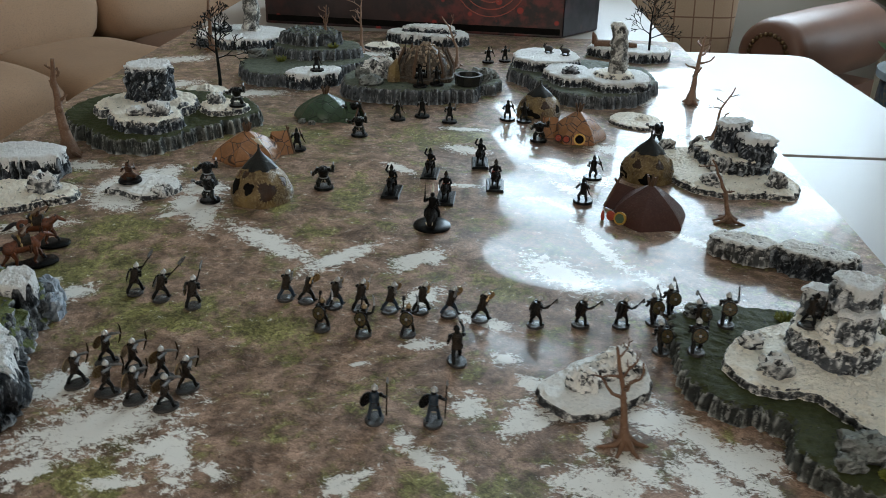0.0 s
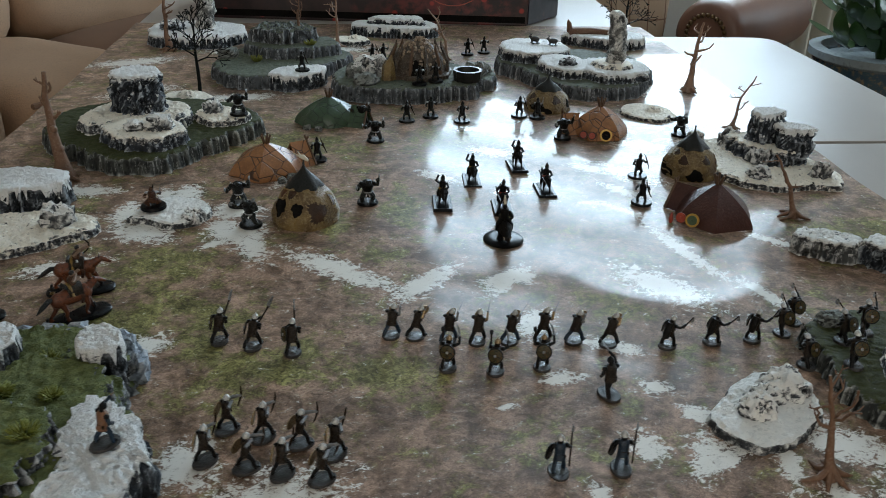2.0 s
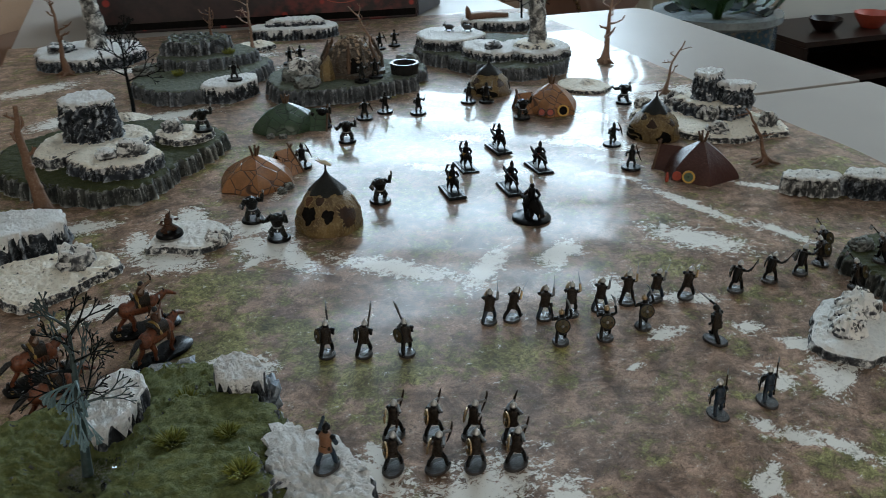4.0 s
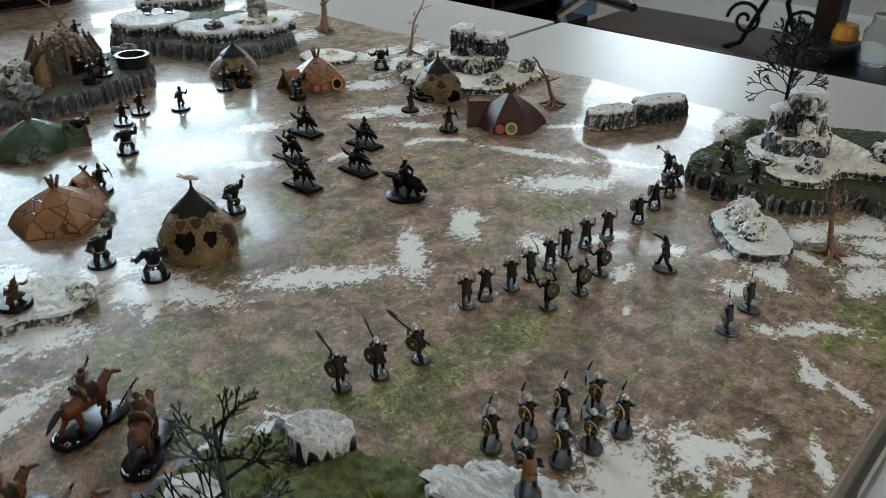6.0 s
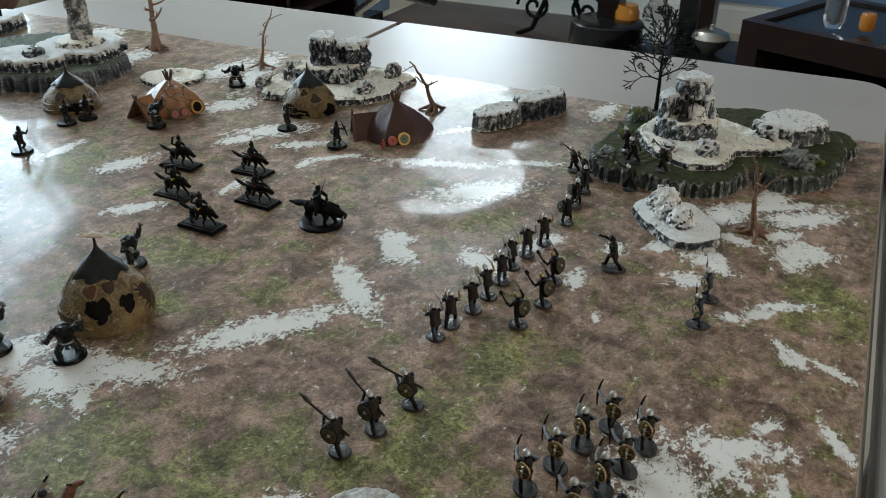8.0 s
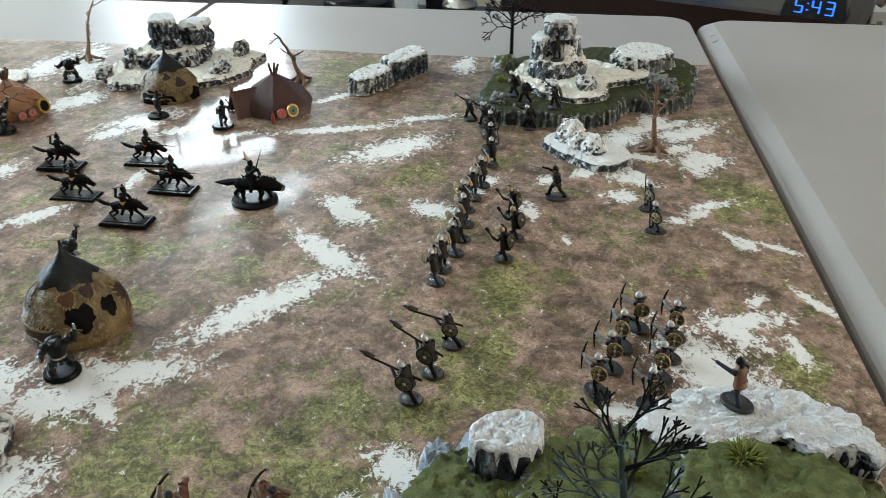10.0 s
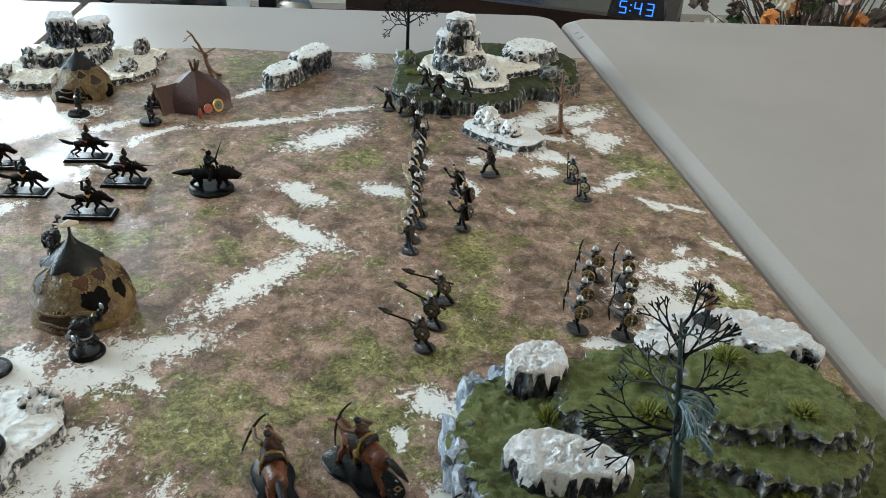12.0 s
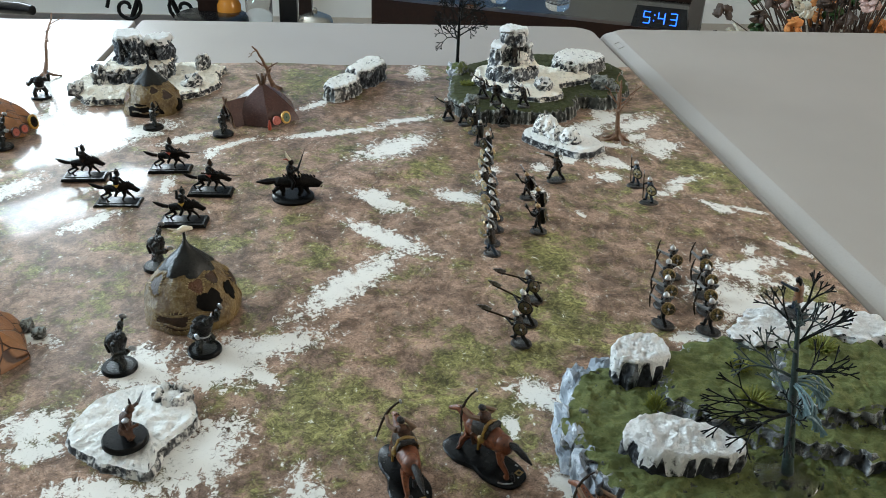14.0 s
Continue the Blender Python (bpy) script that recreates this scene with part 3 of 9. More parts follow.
# ---- mesh building ----
class Shape:
    """Collects verts and faces of one mesh, with a material slot for each face."""

    def __init__(self):
        self.v, self.f, self.m, self.slot = [], [], [], 0

    def add(self, verts, faces, slot=None):
        k = len(self.v)
        self.v += [tuple(p) for p in verts]
        self.f += [tuple(i + k for i in q) for q in faces]
        self.m += [self.slot if slot is None else slot] * len(faces)

    def tube(self, p, q, r0, r1=None, n=7, caps=True, flat=1.0):
        p, q = Vector(p), Vector(q)
        r1 = r0 if r1 is None else r1
        d = (q - p).normalized()
        a = d.orthogonal().normalized()
        b = d.cross(a)
        ring = [(math.cos(2 * math.pi * i / n), math.sin(2 * math.pi * i / n)) for i in range(n)]
        vs = [p + (a * c + b * (s * flat)) * r0 for c, s in ring] + [q + (a * c + b * (s * flat)) * r1 for c, s in ring]
        fs = [(i, (i + 1) % n, n + (i + 1) % n, n + i) for i in range(n)]
        if caps:
            fs += [tuple(range(n))[::-1], tuple(range(n, 2 * n))]
        self.add(vs, fs)

    def path(self, pts, radii, n=7):
        pts = [Vector(p) for p in pts]
        vs, fs = [], []
        side = (pts[1] - pts[0]).orthogonal().normalized()
        for k, p in enumerate(pts):
            d = (pts[min(k + 1, len(pts) - 1)] - pts[max(k - 1, 0)]).normalized()
            side = (side - d * side.dot(d)).normalized()
            up = d.cross(side)
            vs += [p + (side * math.cos(2 * math.pi * i / n) + up * math.sin(2 * math.pi * i / n)) * radii[k] for i in range(n)]
            if k:
                o = (k - 1) * n
                fs += [(o + i, o + (i + 1) % n, o + n + (i + 1) % n, o + n + i) for i in range(n)]
        e = (len(pts) - 1) * n
        fs += [tuple(range(n))[::-1], tuple(e + i for i in range(n))]
        self.add(vs, fs)

    def ball(self, c, r, n=9, m=6, rot=None):
        r = (r, r, r) if isinstance(r, (int, float)) else r
        vs = [(0, 0, -1)]
        for j in range(1, m):
            a = -math.pi / 2 + math.pi * j / m
            vs += [(math.cos(a) * math.cos(2 * math.pi * i / n), math.cos(a) * math.sin(2 * math.pi * i / n), math.sin(a)) for i in range(n)]
        vs.append((0, 0, 1))
        fs = [(0, 1 + (i + 1) % n, 1 + i) for i in range(n)]
        for j in range(m - 2):
            o = 1 + j * n
            fs += [(o + i, o + (i + 1) % n, o + n + (i + 1) % n, o + n + i) for i in range(n)]
        o = 1 + (m - 2) * n
        fs += [(o + i, o + (i + 1) % n, len(vs) - 1) for i in range(n)]
        rot = rot or Matrix.Identity(3)
        self.add([Vector(c) + rot @ Vector((p[0] * r[0], p[1] * r[1], p[2] * r[2])) for p in vs], fs)

    def box(self, c, s, rot=None, taper=1.0):
        rot = rot or Matrix.Identity(3)
        vs = []
        for z in (-0.5, 0.5):
            k = taper if z > 0 else 1.0
            vs += [Vector(c) + rot @ Vector((x * s[0] * k, y * s[1] * k, z * s[2])) for x, y in ((-0.5, -0.5), (0.5, -0.5), (0.5, 0.5), (-0.5, 0.5))]
        self.add(vs, [(3, 2, 1, 0), (4, 5, 6, 7), (0, 1, 5, 4), (1, 2, 6, 5), (2, 3, 7, 6), (3, 0, 4, 7)])

    def rings(self, rows, close_top=True, close_bottom=True):
        n = len(rows[0])
        vs = [p for r in rows for p in r]
        fs = [(k * n + i, k * n + (i + 1) % n, (k + 1) * n + (i + 1) % n, (k + 1) * n + i) for k in range(len(rows) - 1) for i in range(n)]
        if close_bottom:
            fs.append(tuple(range(n))[::-1])
        if close_top:
            fs.append(tuple(range((len(rows) - 1) * n, len(rows) * n)))
        self.add(vs, fs)

    def lathe(self, profile, c=(0, 0, 0), n=24, stretch=(1, 1), wob=None):
        rows = []
        for r, z in profile:
            row = []
            for i in range(n):
                a = 2 * math.pi * i / n
                k = r * (1 + (wob(a, z) if wob else 0))
                row.append((c[0] + k * stretch[0] * math.cos(a), c[1] + k * stretch[1] * math.sin(a), c[2] + z))
            rows.append(row)
        self.rings(rows)

    def slab(self, outline, z0, z1, bevel=0.0):
        """An upright prism over a plan outline (anticlockwise), its top edge eased."""
        c = Vector((sum(p[0] for p in outline) / len(outline), sum(p[1] for p in outline) / len(outline)))
        def inset(d, z):
            out = []
            for x, y in outline:
                v = Vector((x, y)) - c
                out.append((*(c + v * max(0.0, 1 - d / max(v.length, 1e-6))), z))
            return out
        rows = [inset(bevel * 0.6, z0), inset(0, z0 + bevel * 0.6)] if bevel else [inset(0, z0)]
        if bevel:
            rows += [inset(0, z1 - bevel), inset(bevel * 0.3, z1 - bevel * 0.3), inset(bevel, z1)]
        else:
            rows.append(inset(0, z1))
        self.rings(rows)


def link_mesh(name, shape, mats, smooth=True, angle=50, at=(0, 0, 0)):
    me = bpy.data.meshes.new(name)
    o = Vector(at)
    me.from_pydata([tuple(Vector(p) - o) for p in shape.v], [], shape.f)
    for mt in mats if isinstance(mats, (list, tuple)) else [mats]:
        me.materials.append(mt)
    me.polygons.foreach_set("material_index", shape.m)
    me.update()
    if smooth:
        me.shade_smooth()
        if angle < 180:
            me.set_sharp_from_angle(angle=radians(angle))
    ob = new(name, me)
    return ob


def root_place(ob):
    p = Vector((0, 0, 0))
    while ob:
        p += ob.location
        ob = ob.parent
    return p


def part(name, shape, mats, parent, label="", smooth=True, angle=50, kind=""):
    """A mesh under a thing or a part, its shape given in the world's places."""
    ob = link_mesh(name, shape, mats, smooth, angle, root_place(parent))
    ob.parent = parent
    return tagged(ob, label, kind=kind)


def thing(name, label, category, at, group="", kind=""):
    ob = new(name)
    ob.empty_display_size = 0.02
    ob.location = at
    return tagged(ob, label, category, group, kind)


def solo(name, shape, mats, label, category, at, group="", smooth=True, angle=50, kind=""):
    ob = link_mesh(name, shape, mats, smooth, angle, at)
    ob.location = at
    return tagged(ob, label, category, group, kind)


def rz(a):
    return Matrix.Rotation(radians(a), 3, "Z")


def rounded_rect(x0, y0, x1, y1, r, n=6):
    """r: one radius, or those of the corners at the right front, right back, left back and left front."""
    ra, rb, rc, rd = r if isinstance(r, tuple) else (r, r, r, r)
    out = []
    for cx, cy, a0, r in ((x1 - ra, y0 + ra, -90, ra), (x1 - rb, y1 - rb, 0, rb), (x0 + rc, y1 - rc, 90, rc), (x0 + rd, y0 + rd, 180, rd)):
        out += [(cx + r * math.cos(radians(a0 + 90 * i / n)), cy + r * math.sin(radians(a0 + 90 * i / n))) for i in range(n + 1)]
    return out


# ---- room shell ----
FLOOR_Z, CEIL_Z = -0.745, 2.00
X0, X1, Y0, Y1 = -2.4, 3.95, -2.45, 3.40


def shell(name, boxes, mt, label, category):
    s = Shape()
    for c, d in boxes:
        s.box(c, d)
    return solo(name, s, mt, label, category, (0, 0, 0), smooth=False, kind="structure")


def wall_with_opening(name, axis, at, lo, hi, o0, o1, z0, z1, thick, label):
    boxes = []
    zc, zh = (CEIL_Z + FLOOR_Z) / 2, CEIL_Z - FLOOR_Z
    for a, b, za, zb in ((lo, o0, FLOOR_Z, CEIL_Z), (o1, hi, FLOOR_Z, CEIL_Z), (o0, o1, FLOOR_Z, z0), (o0, o1, z1, CEIL_Z)):
        if b - a > 0.001 and zb - za > 0.001:
            mid, size = (a + b) / 2, b - a
            boxes.append((((mid, at, (za + zb) / 2), (size, thick, zb - za)) if axis == "y" else ((at, mid, (za + zb) / 2), (thick, size, zb - za))))
    return shell(name, boxes, WALL_PAINT, label, "wall")


shell("floor", [(((X0 + X1) / 2, (Y0 + Y1) / 2, FLOOR_Z - 0.05), (X1 - X0 + 0.4, Y1 - Y0 + 0.4, 0.1))], FLOOR_TILE, "beige tiled living room floor", "floor")
shell("ceiling", [(((X0 + X1) / 2, (Y0 + Y1) / 2, CEIL_Z + 0.06), (X1 - X0 + 0.4, Y1 - Y0 + 0.4, 0.12))], CEIL_PAINT, "plain white painted ceiling", "ceiling")
wall_with_opening("wall_north", "y", Y1 + 0.06, X0 - 0.12, X1 + 0.12, 0.05, 1.59, 0.35, 1.49, 0.12, "cream painted wall with a wide window")
wall_with_opening("wall_east", "x", X1 + 0.06, Y0, Y1, 2.14, 3.02, 0.38, 1.86, 0.12, "cream painted wall with a glazed opening")
# the south opening is assumed, to go with the added fill lamp
wall_with_opening("wall_south", "y", Y0 - 0.06, X0 - 0.12, X1 + 0.12, -1.6, 0.6, 0.35, 1.45, 0.12, "cream painted wall with an assumed window opening")
shell("wall_west", [((X0 - 0.06, (Y0 + Y1) / 2, (CEIL_Z + FLOOR_Z) / 2), (0.12, Y1 - Y0, CEIL_Z - FLOOR_Z))], WALL_PAINT, "plain cream painted wall", "wall")


def window(name, axis, at, a, b, z0, z1):
    w = thing(name, "white framed window with clear panes", "window", (at, (a + b) / 2, z0) if axis == "x" else ((a + b) / 2, at, z0), kind="structure")
    for k, (u0, u1, v0, v1) in enumerate(((a, b, z0, z0 + 0.05), (a, b, z1 - 0.05, z1), (a, a + 0.05, z0 + 0.05, z1 - 0.05), (b - 0.05, b, z0 + 0.05, z1 - 0.05), ((a + b) / 2 - 0.02, (a + b) / 2 + 0.02, z0 + 0.05, z1 - 0.05))):
        s = Shape()
        c, d = ((u0 + u1) / 2, (v0 + v1) / 2), (u1 - u0, v1 - v0)
        s.box((at, c[0], c[1]) if axis == "x" else (c[0], at, c[1]), (0.05, d[0], d[1]) if axis == "x" else (d[0], 0.05, d[1]))
        part("window_frame", s, TRIM_PAINT, w, smooth=False)
    for u0, u1 in ((a + 0.05, (a + b) / 2 - 0.02), ((a + b) / 2 + 0.02, b - 0.05)):
        s = Shape()
        c = (u0 + u1) / 2
        s.box((at, c, (z0 + z1) / 2) if axis == "x" else (c, at, (z0 + z1) / 2), (0.006, u1 - u0, z1 - z0 - 0.1) if axis == "x" else (u1 - u0, 0.006, z1 - z0 - 0.1))
        part("pane", s, GLASS, w, smooth=False).visible_shadow = False


window("window_1", "y", Y1 + 0.07, 0.05, 1.59, 0.35, 1.49)
window("window_2", "x", X1 + 0.07, 2.14, 3.02, 0.38, 1.86)
# unseen south window, made up to house the fill lamp
window("assumed_window", "y", Y0 - 0.07, -1.6, 0.6, 0.35, 1.45)
shell("baseboard", [((X1 - 0.012, (Y0 + Y1) / 2, FLOOR_Z + 0.06), (0.02, Y1 - Y0, 0.12)), ((X1 - 0.008, (Y0 + Y1) / 2, FLOOR_Z + 0.128), (0.012, Y1 - Y0, 0.016))], TRIM_PAINT, "white moulded baseboard", "baseboard")


# ---- tables and the mat ----
def folding_table(x0, y0, x1, y1, label, r=(0.045, 0.045, 0.045, 0.045), edge=0.010, top=-0.0025):
    t = thing("folding_table", label, "table", ((x0 + x1) / 2, (y0 + y1) / 2, FLOOR_Z), group="folding tables under the battle mat")
    s = Shape()
    rolled = [(0.004, -0.046), (0.0, -0.042), (0.0, top - 0.016), (0.0012, top - 0.0125), (0.004, top - 0.0095)]
    rolled += [(edge * 0.92, top - 0.0012), (edge, top - 0.0003), (edge * 1.1, top)]
    s.rings([[(x, y, z) for x, y in rounded_rect(x0 + d, y0 + d, x1 - d, y1 - d, tuple(max(0.004, q - d * 0.6) for q in r), 8)] for d, z in rolled])
    part("tabletop", s, PLASTIC, t, angle=14)
    for y in (y0 + 0.10, y1 - 0.10):
        for x in (x0 + 0.14, x1 - 0.14):
            s = Shape()
            s.tube((x, y, FLOOR_Z), (x, y, -0.046), 0.013, n=10)
            part("leg", s, STEEL_LEG, t)
    for x in (x0 + 0.14, x1 - 0.14):
        s = Shape()
        s.tube((x, y0 + 0.10, FLOOR_Z + 0.12), (x, y1 - 0.10, FLOOR_Z + 0.12), 0.010, n=8)
        part("stretcher", s, STEEL_LEG, t)
    return t


folding_table(-0.685, 0.414, 0.685, 1.2095, "off-white moulded plastic folding table under the mat", (0.045, 0.008, 0.008, 0.045), edge=0.005)
folding_table(-0.685, 1.2105, 0.680, 1.900, "off-white moulded plastic folding table under the mat", (0.008, 0.045, 0.045, 0.008), edge=0.005)
folding_table(-0.685, 1.905, 0.41, 2.65, "off-white moulded plastic folding table carrying the game box")
bare = folding_table(-0.685, -0.430, 0.675, 0.407, "bare off-white moulded plastic folding table with a rolled edge", edge=0.022, top=0.0012)
# a small moulded frame on its sloping edge
slope = Matrix.Rotation(radians(-27), 3, "X")
s = Shape()
for dx, dy, wx, wy in ((0, 0.0042, 0.032, 0.0013), (0, -0.0042, 0.032, 0.0013), (-0.0153, 0, 0.0016, 0.0095), (0.0153, 0, 0.0016, 0.0095)):
    s.box(Vector((0.560, 0.395, -0.0040)) + slope @ Vector((dx, dy, 0)), (wx, wy, 0.0016), slope)
part("moulded_mark", s, PLASTIC, bare, "small raised frame in the plastic", smooth=False)

MAT = (-0.678, 0.420, 0.416, 1.990)
# printed snow on the mat: x, y, half length, half width, turn
SNOW_WEST = [
    (-0.230, 0.842, 0.058, 0.014, -38), (-0.150, 0.807, 0.040, 0.012, 47), (-0.352, 0.944, 0.022, 0.014, -68), (-0.319, 0.898, 0.036, 0.014, -67), (-0.357, 0.902, 0.016, 0.005, 41),
    (-0.344, 0.986, 0.022, 0.024, -98), (-0.298, 1.078, 0.027, 0.007, 60), (-0.436, 0.934, 0.034, 0.020, -31), (-0.464, 0.984, 0.026, 0.012, -98), (-0.404, 1.038, 0.022, 0.014, -81),
    (-0.429, 1.032, 0.018, 0.007, -83), (-0.383, 0.712, 0.021, 0.013, 50), (-0.416, 0.736, 0.011, 0.005, 8), (-0.471, 0.712, 0.016, 0.008, 34), (-0.072, 0.810, 0.029, 0.010, 50),
    (-0.058, 0.818, 0.013, 0.014, 66), (-0.146, 0.817, 0.040, 0.010, 42), (-0.068, 0.821, 0.030, 0.007, 30), (-0.337, 0.930, 0.028, 0.022, 24),
]
SNOW_EAST = [
    (0.076, 0.795, 0.046, 0.021, -53), (0.124, 0.866, 0.059, 0.008, -72), (0.168, 0.777, 0.037, 0.008, -66), (-0.058, 0.734, 0.023, 0.013, 63), (0.086, 0.477, 0.024, 0.016, -67),
    (0.162, 0.479, 0.036, 0.014, -44), (0.032, 0.556, 0.021, 0.011, 69), (-0.009, 0.565, 0.014, 0.011, -86), (-0.054, 0.519, 0.011, 0.007, -71), (-0.018, 0.485, 0.020, 0.006, -59),
    (-0.083, 0.473, 0.020, 0.004, 49), (-0.209, 0.490, 0.031, 0.010, -72), (-0.318, 0.587, 0.009, 0.009, 34), (-0.114, 1.083, 0.024, 0.009, -47), (0.165, 0.527, 0.060, 0.010, -59),
    (-0.094, 0.468, 0.014, 0.004, 55), (-0.094, 0.442, 0.020, 0.004, 65), (-0.176, 0.432, 0.016, 0.005, 31), (0.082, 0.541, 0.021, 0.007, 79),
]
SNOW_SOUTH = [
    (-0.277, 0.516, 0.052, 0.026, 32), (-0.326, 0.563, 0.018, 0.022, 18), (-0.222, 0.500, 0.026, 0.010, 41), (-0.302, 0.466, 0.018, 0.010, 39), (-0.240, 0.460, 0.018, 0.006, 11),
    (-0.179, 0.476, 0.014, 0.004, -36), (-0.040, 0.501, 0.011, 0.008, -22), (-0.094, 0.471, 0.011, 0.006, 52), (-0.019, 0.487, 0.012, 0.006, -30), (-0.052, 0.649, 0.013, 0.008, 7),
    (0.002, 0.696, 0.023, 0.009, -24), (0.019, 0.635, 0.011, 0.010, -13), (0.040, 0.598, 0.014, 0.008, -47), (0.038, 0.546, 0.026, 0.006, 30), (0.128, 0.556, 0.024, 0.016, -39),
    (0.079, 0.487, 0.028, 0.014, 2), (0.108, 0.502, 0.022, 0.009, -54), (0.151, 0.498, 0.022, 0.016, -56), (0.190, 0.518, 0.024, 0.015, -1), (-0.100, 0.617, 0.007, 0.003, 20),
]
SNOW_NORTH = [
    (0.087, 0.979, 0.032, 0.006, -50), (0.125, 1.087, 0.040, 0.018, -45), (0.079, 1.107, 0.020, 0.012, -40), (0.105, 1.032, 0.030, 0.008, -50), (0.059, 0.997, 0.013, 0.007, 0),
    (-0.034, 1.174, 0.028, 0.013, -30), (0.180, 1.196, 0.036, 0.018, -30), (-0.118, 1.078, 0.016, 0.006, -30), (-0.037, 1.266, 0.030, 0.009, 0), (-0.029, 1.029, 0.020, 0.006, 0),
    (-0.394, 1.430, 0.050, 0.020, 10), (-0.609, 1.649, 0.060, 0.022, 20), (0.299, 1.296, 0.050, 0.022, 0), (0.263, 1.471, 0.060, 0.024, 0), (-0.136, 1.644, 0.050, 0.020, 0),
    (-0.409, 1.733, 0.080, 0.020, 0), (-0.552, 1.458, 0.050, 0.020, 30), (-0.264, 1.764, 0.060, 0.020, 0), (0.377, 1.617, 0.030, 0.030, 0), (0.320, 1.250, 0.090, 0.016, 20),
]
SNOW_EDGES = [
    (0.372, 0.748, 0.036, 0.012, 0), (0.230, 0.888, 0.030, 0.007, -40), (-0.560, 0.960, 0.050, 0.022, 10), (-0.520, 1.050, 0.030, 0.014, 0), (-0.490, 0.860, 0.036, 0.012, 20),
]
# the mossy stretches of the print
MOSS = [
    (-0.395, 0.879, 0.040, 0.026, 41), (-0.401, 0.763, 0.032, 0.034, -75), (0.073, 0.849, 0.022, 0.014, 79), (0.005, 0.450, 0.046, 0.022, 15),
    (-0.302, 0.672, 0.030, 0.026, 66), (-0.231, 0.946, 0.028, 0.018, 80), (-0.186, 0.656, 0.036, 0.018, -34), (-0.026, 0.464, 0.034, 0.018, -81),
    (-0.375, 0.784, 0.050, 0.022, -40), (-0.334, 0.701, 0.032, 0.016, -72), (-0.158, 0.985, 0.044, 0.016, 92), (-0.257, 0.459, 0.030, 0.014, 0), (-0.274, 0.671, 0.044, 0.022, 21),
    (-0.172, 0.859, 0.028, 0.014, -40), (-0.300, 1.200, 0.060, 0.040, 0), (-0.080, 1.220, 0.060, 0.030, 20), (0.020, 0.760, 0.030, 0.014, -40), (0.330, 0.900, 0.050, 0.030, 0),
]


def blots(gx, gy, spots):
    """How deep a place lies inside the nearest of a set of ovals: 1 in the middle, a half on the rim."""
    field = np.zeros_like(gx)
    for cx, cy, rx, ry, turn in spots:
        c, s = math.cos(radians(turn)), math.sin(radians(turn))
        u, w = (gx - cx) * c + (gy - cy) * s, -(gx - cx) * s + (gy - cy) * c
        field = np.maximum(field, np.clip(1.16 - 0.6 * np.sqrt((u / rx) ** 2 + (w / ry) ** 2), 0, 1))
    return field


def play_mat():
    x0, y0, x1, y1 = MAT
    nx, ny = 300, 440
    xs, ys = np.linspace(x0, x1, nx), np.linspace(y0, y1, ny)
    gx, gy = np.meshgrid(xs, ys)
    drift = blots(gx, gy, SNOW_WEST + SNOW_EAST + SNOW_SOUTH + SNOW_NORTH + SNOW_EDGES)
    moss = blots(gx, gy, MOSS)
    # the cloth lies in soft shallow waves
    wave = 0.0011 * np.sin(gx * 17 + 2.5 * np.sin(gy * 6)) * np.sin(gy * 11 + 1.7 * np.sin(gx * 9)) + 0.0007 * np.sin(gy * 33 + gx * 8 + 2.0 * np.sin(gx * 11))
    wave += 0.00018 * np.sin(gy * 62 - gx * 14 + 1.5 * np.sin(gx * 16)) * np.exp(-((gx - 0.05) / 0.28) ** 2)
    wave += 0.00004 * np.sin(gy * 118 + gx * 37 + 2.2 * np.sin(gx * 21 + gy * 5)) + 0.00004 * np.sin(gx * 97 - gy * 24 + 2.0 * np.sin(gy * 17))
    # and in one shallow dish in front of the hill
    dish_r = np.hypot((gx - 0.09) / 1.15, gy - 0.845)
    wave = np.clip(wave, -0.0018, 0.0018) + 0.0017 * np.exp(-((dish_r - 0.086) / 0.019) ** 2) * np.clip(0.5 - (gy - 0.845) / 0.12, 0, 1)
    top = np.stack([gx, gy, wave], -1).reshape(-1, 3)
    s = Shape()
    low = top.copy()
    low[:, 2] = -0.0024
    faces = [(j * nx + i, j * nx + i + 1, (j + 1) * nx + i + 1, (j + 1) * nx + i) for j in range(ny - 1) for i in range(nx - 1)]
    rim = [i for i in range(nx)] + [j * nx + nx - 1 for j in range(1, ny)] + [(ny - 1) * nx + i for i in range(nx - 2, -1, -1)] + [j * nx for j in range(ny - 2, 0, -1)]
    s.add(top, faces)
    s.add([top[i] for i in rim] + [low[i] for i in rim], [(i, len(rim) + i, len(rim) + (i + 1) % len(rim), (i + 1) % len(rim)) for i in range(len(rim))])
    ob = solo("battle_mat", s, PLAY_MAT, "printed battle mat of snowy mossy earth lying on the tables", "game mat", (0, 0, 0), angle=60)
    for key, field in (("drift", drift), ("moss", moss)):
        at = ob.data.attributes.new(key, "FLOAT", "POINT")
        at.data.foreach_set("value", list(field.reshape(-1)) + [0.0] * (2 * len(rim)))
    return ob


play_mat()


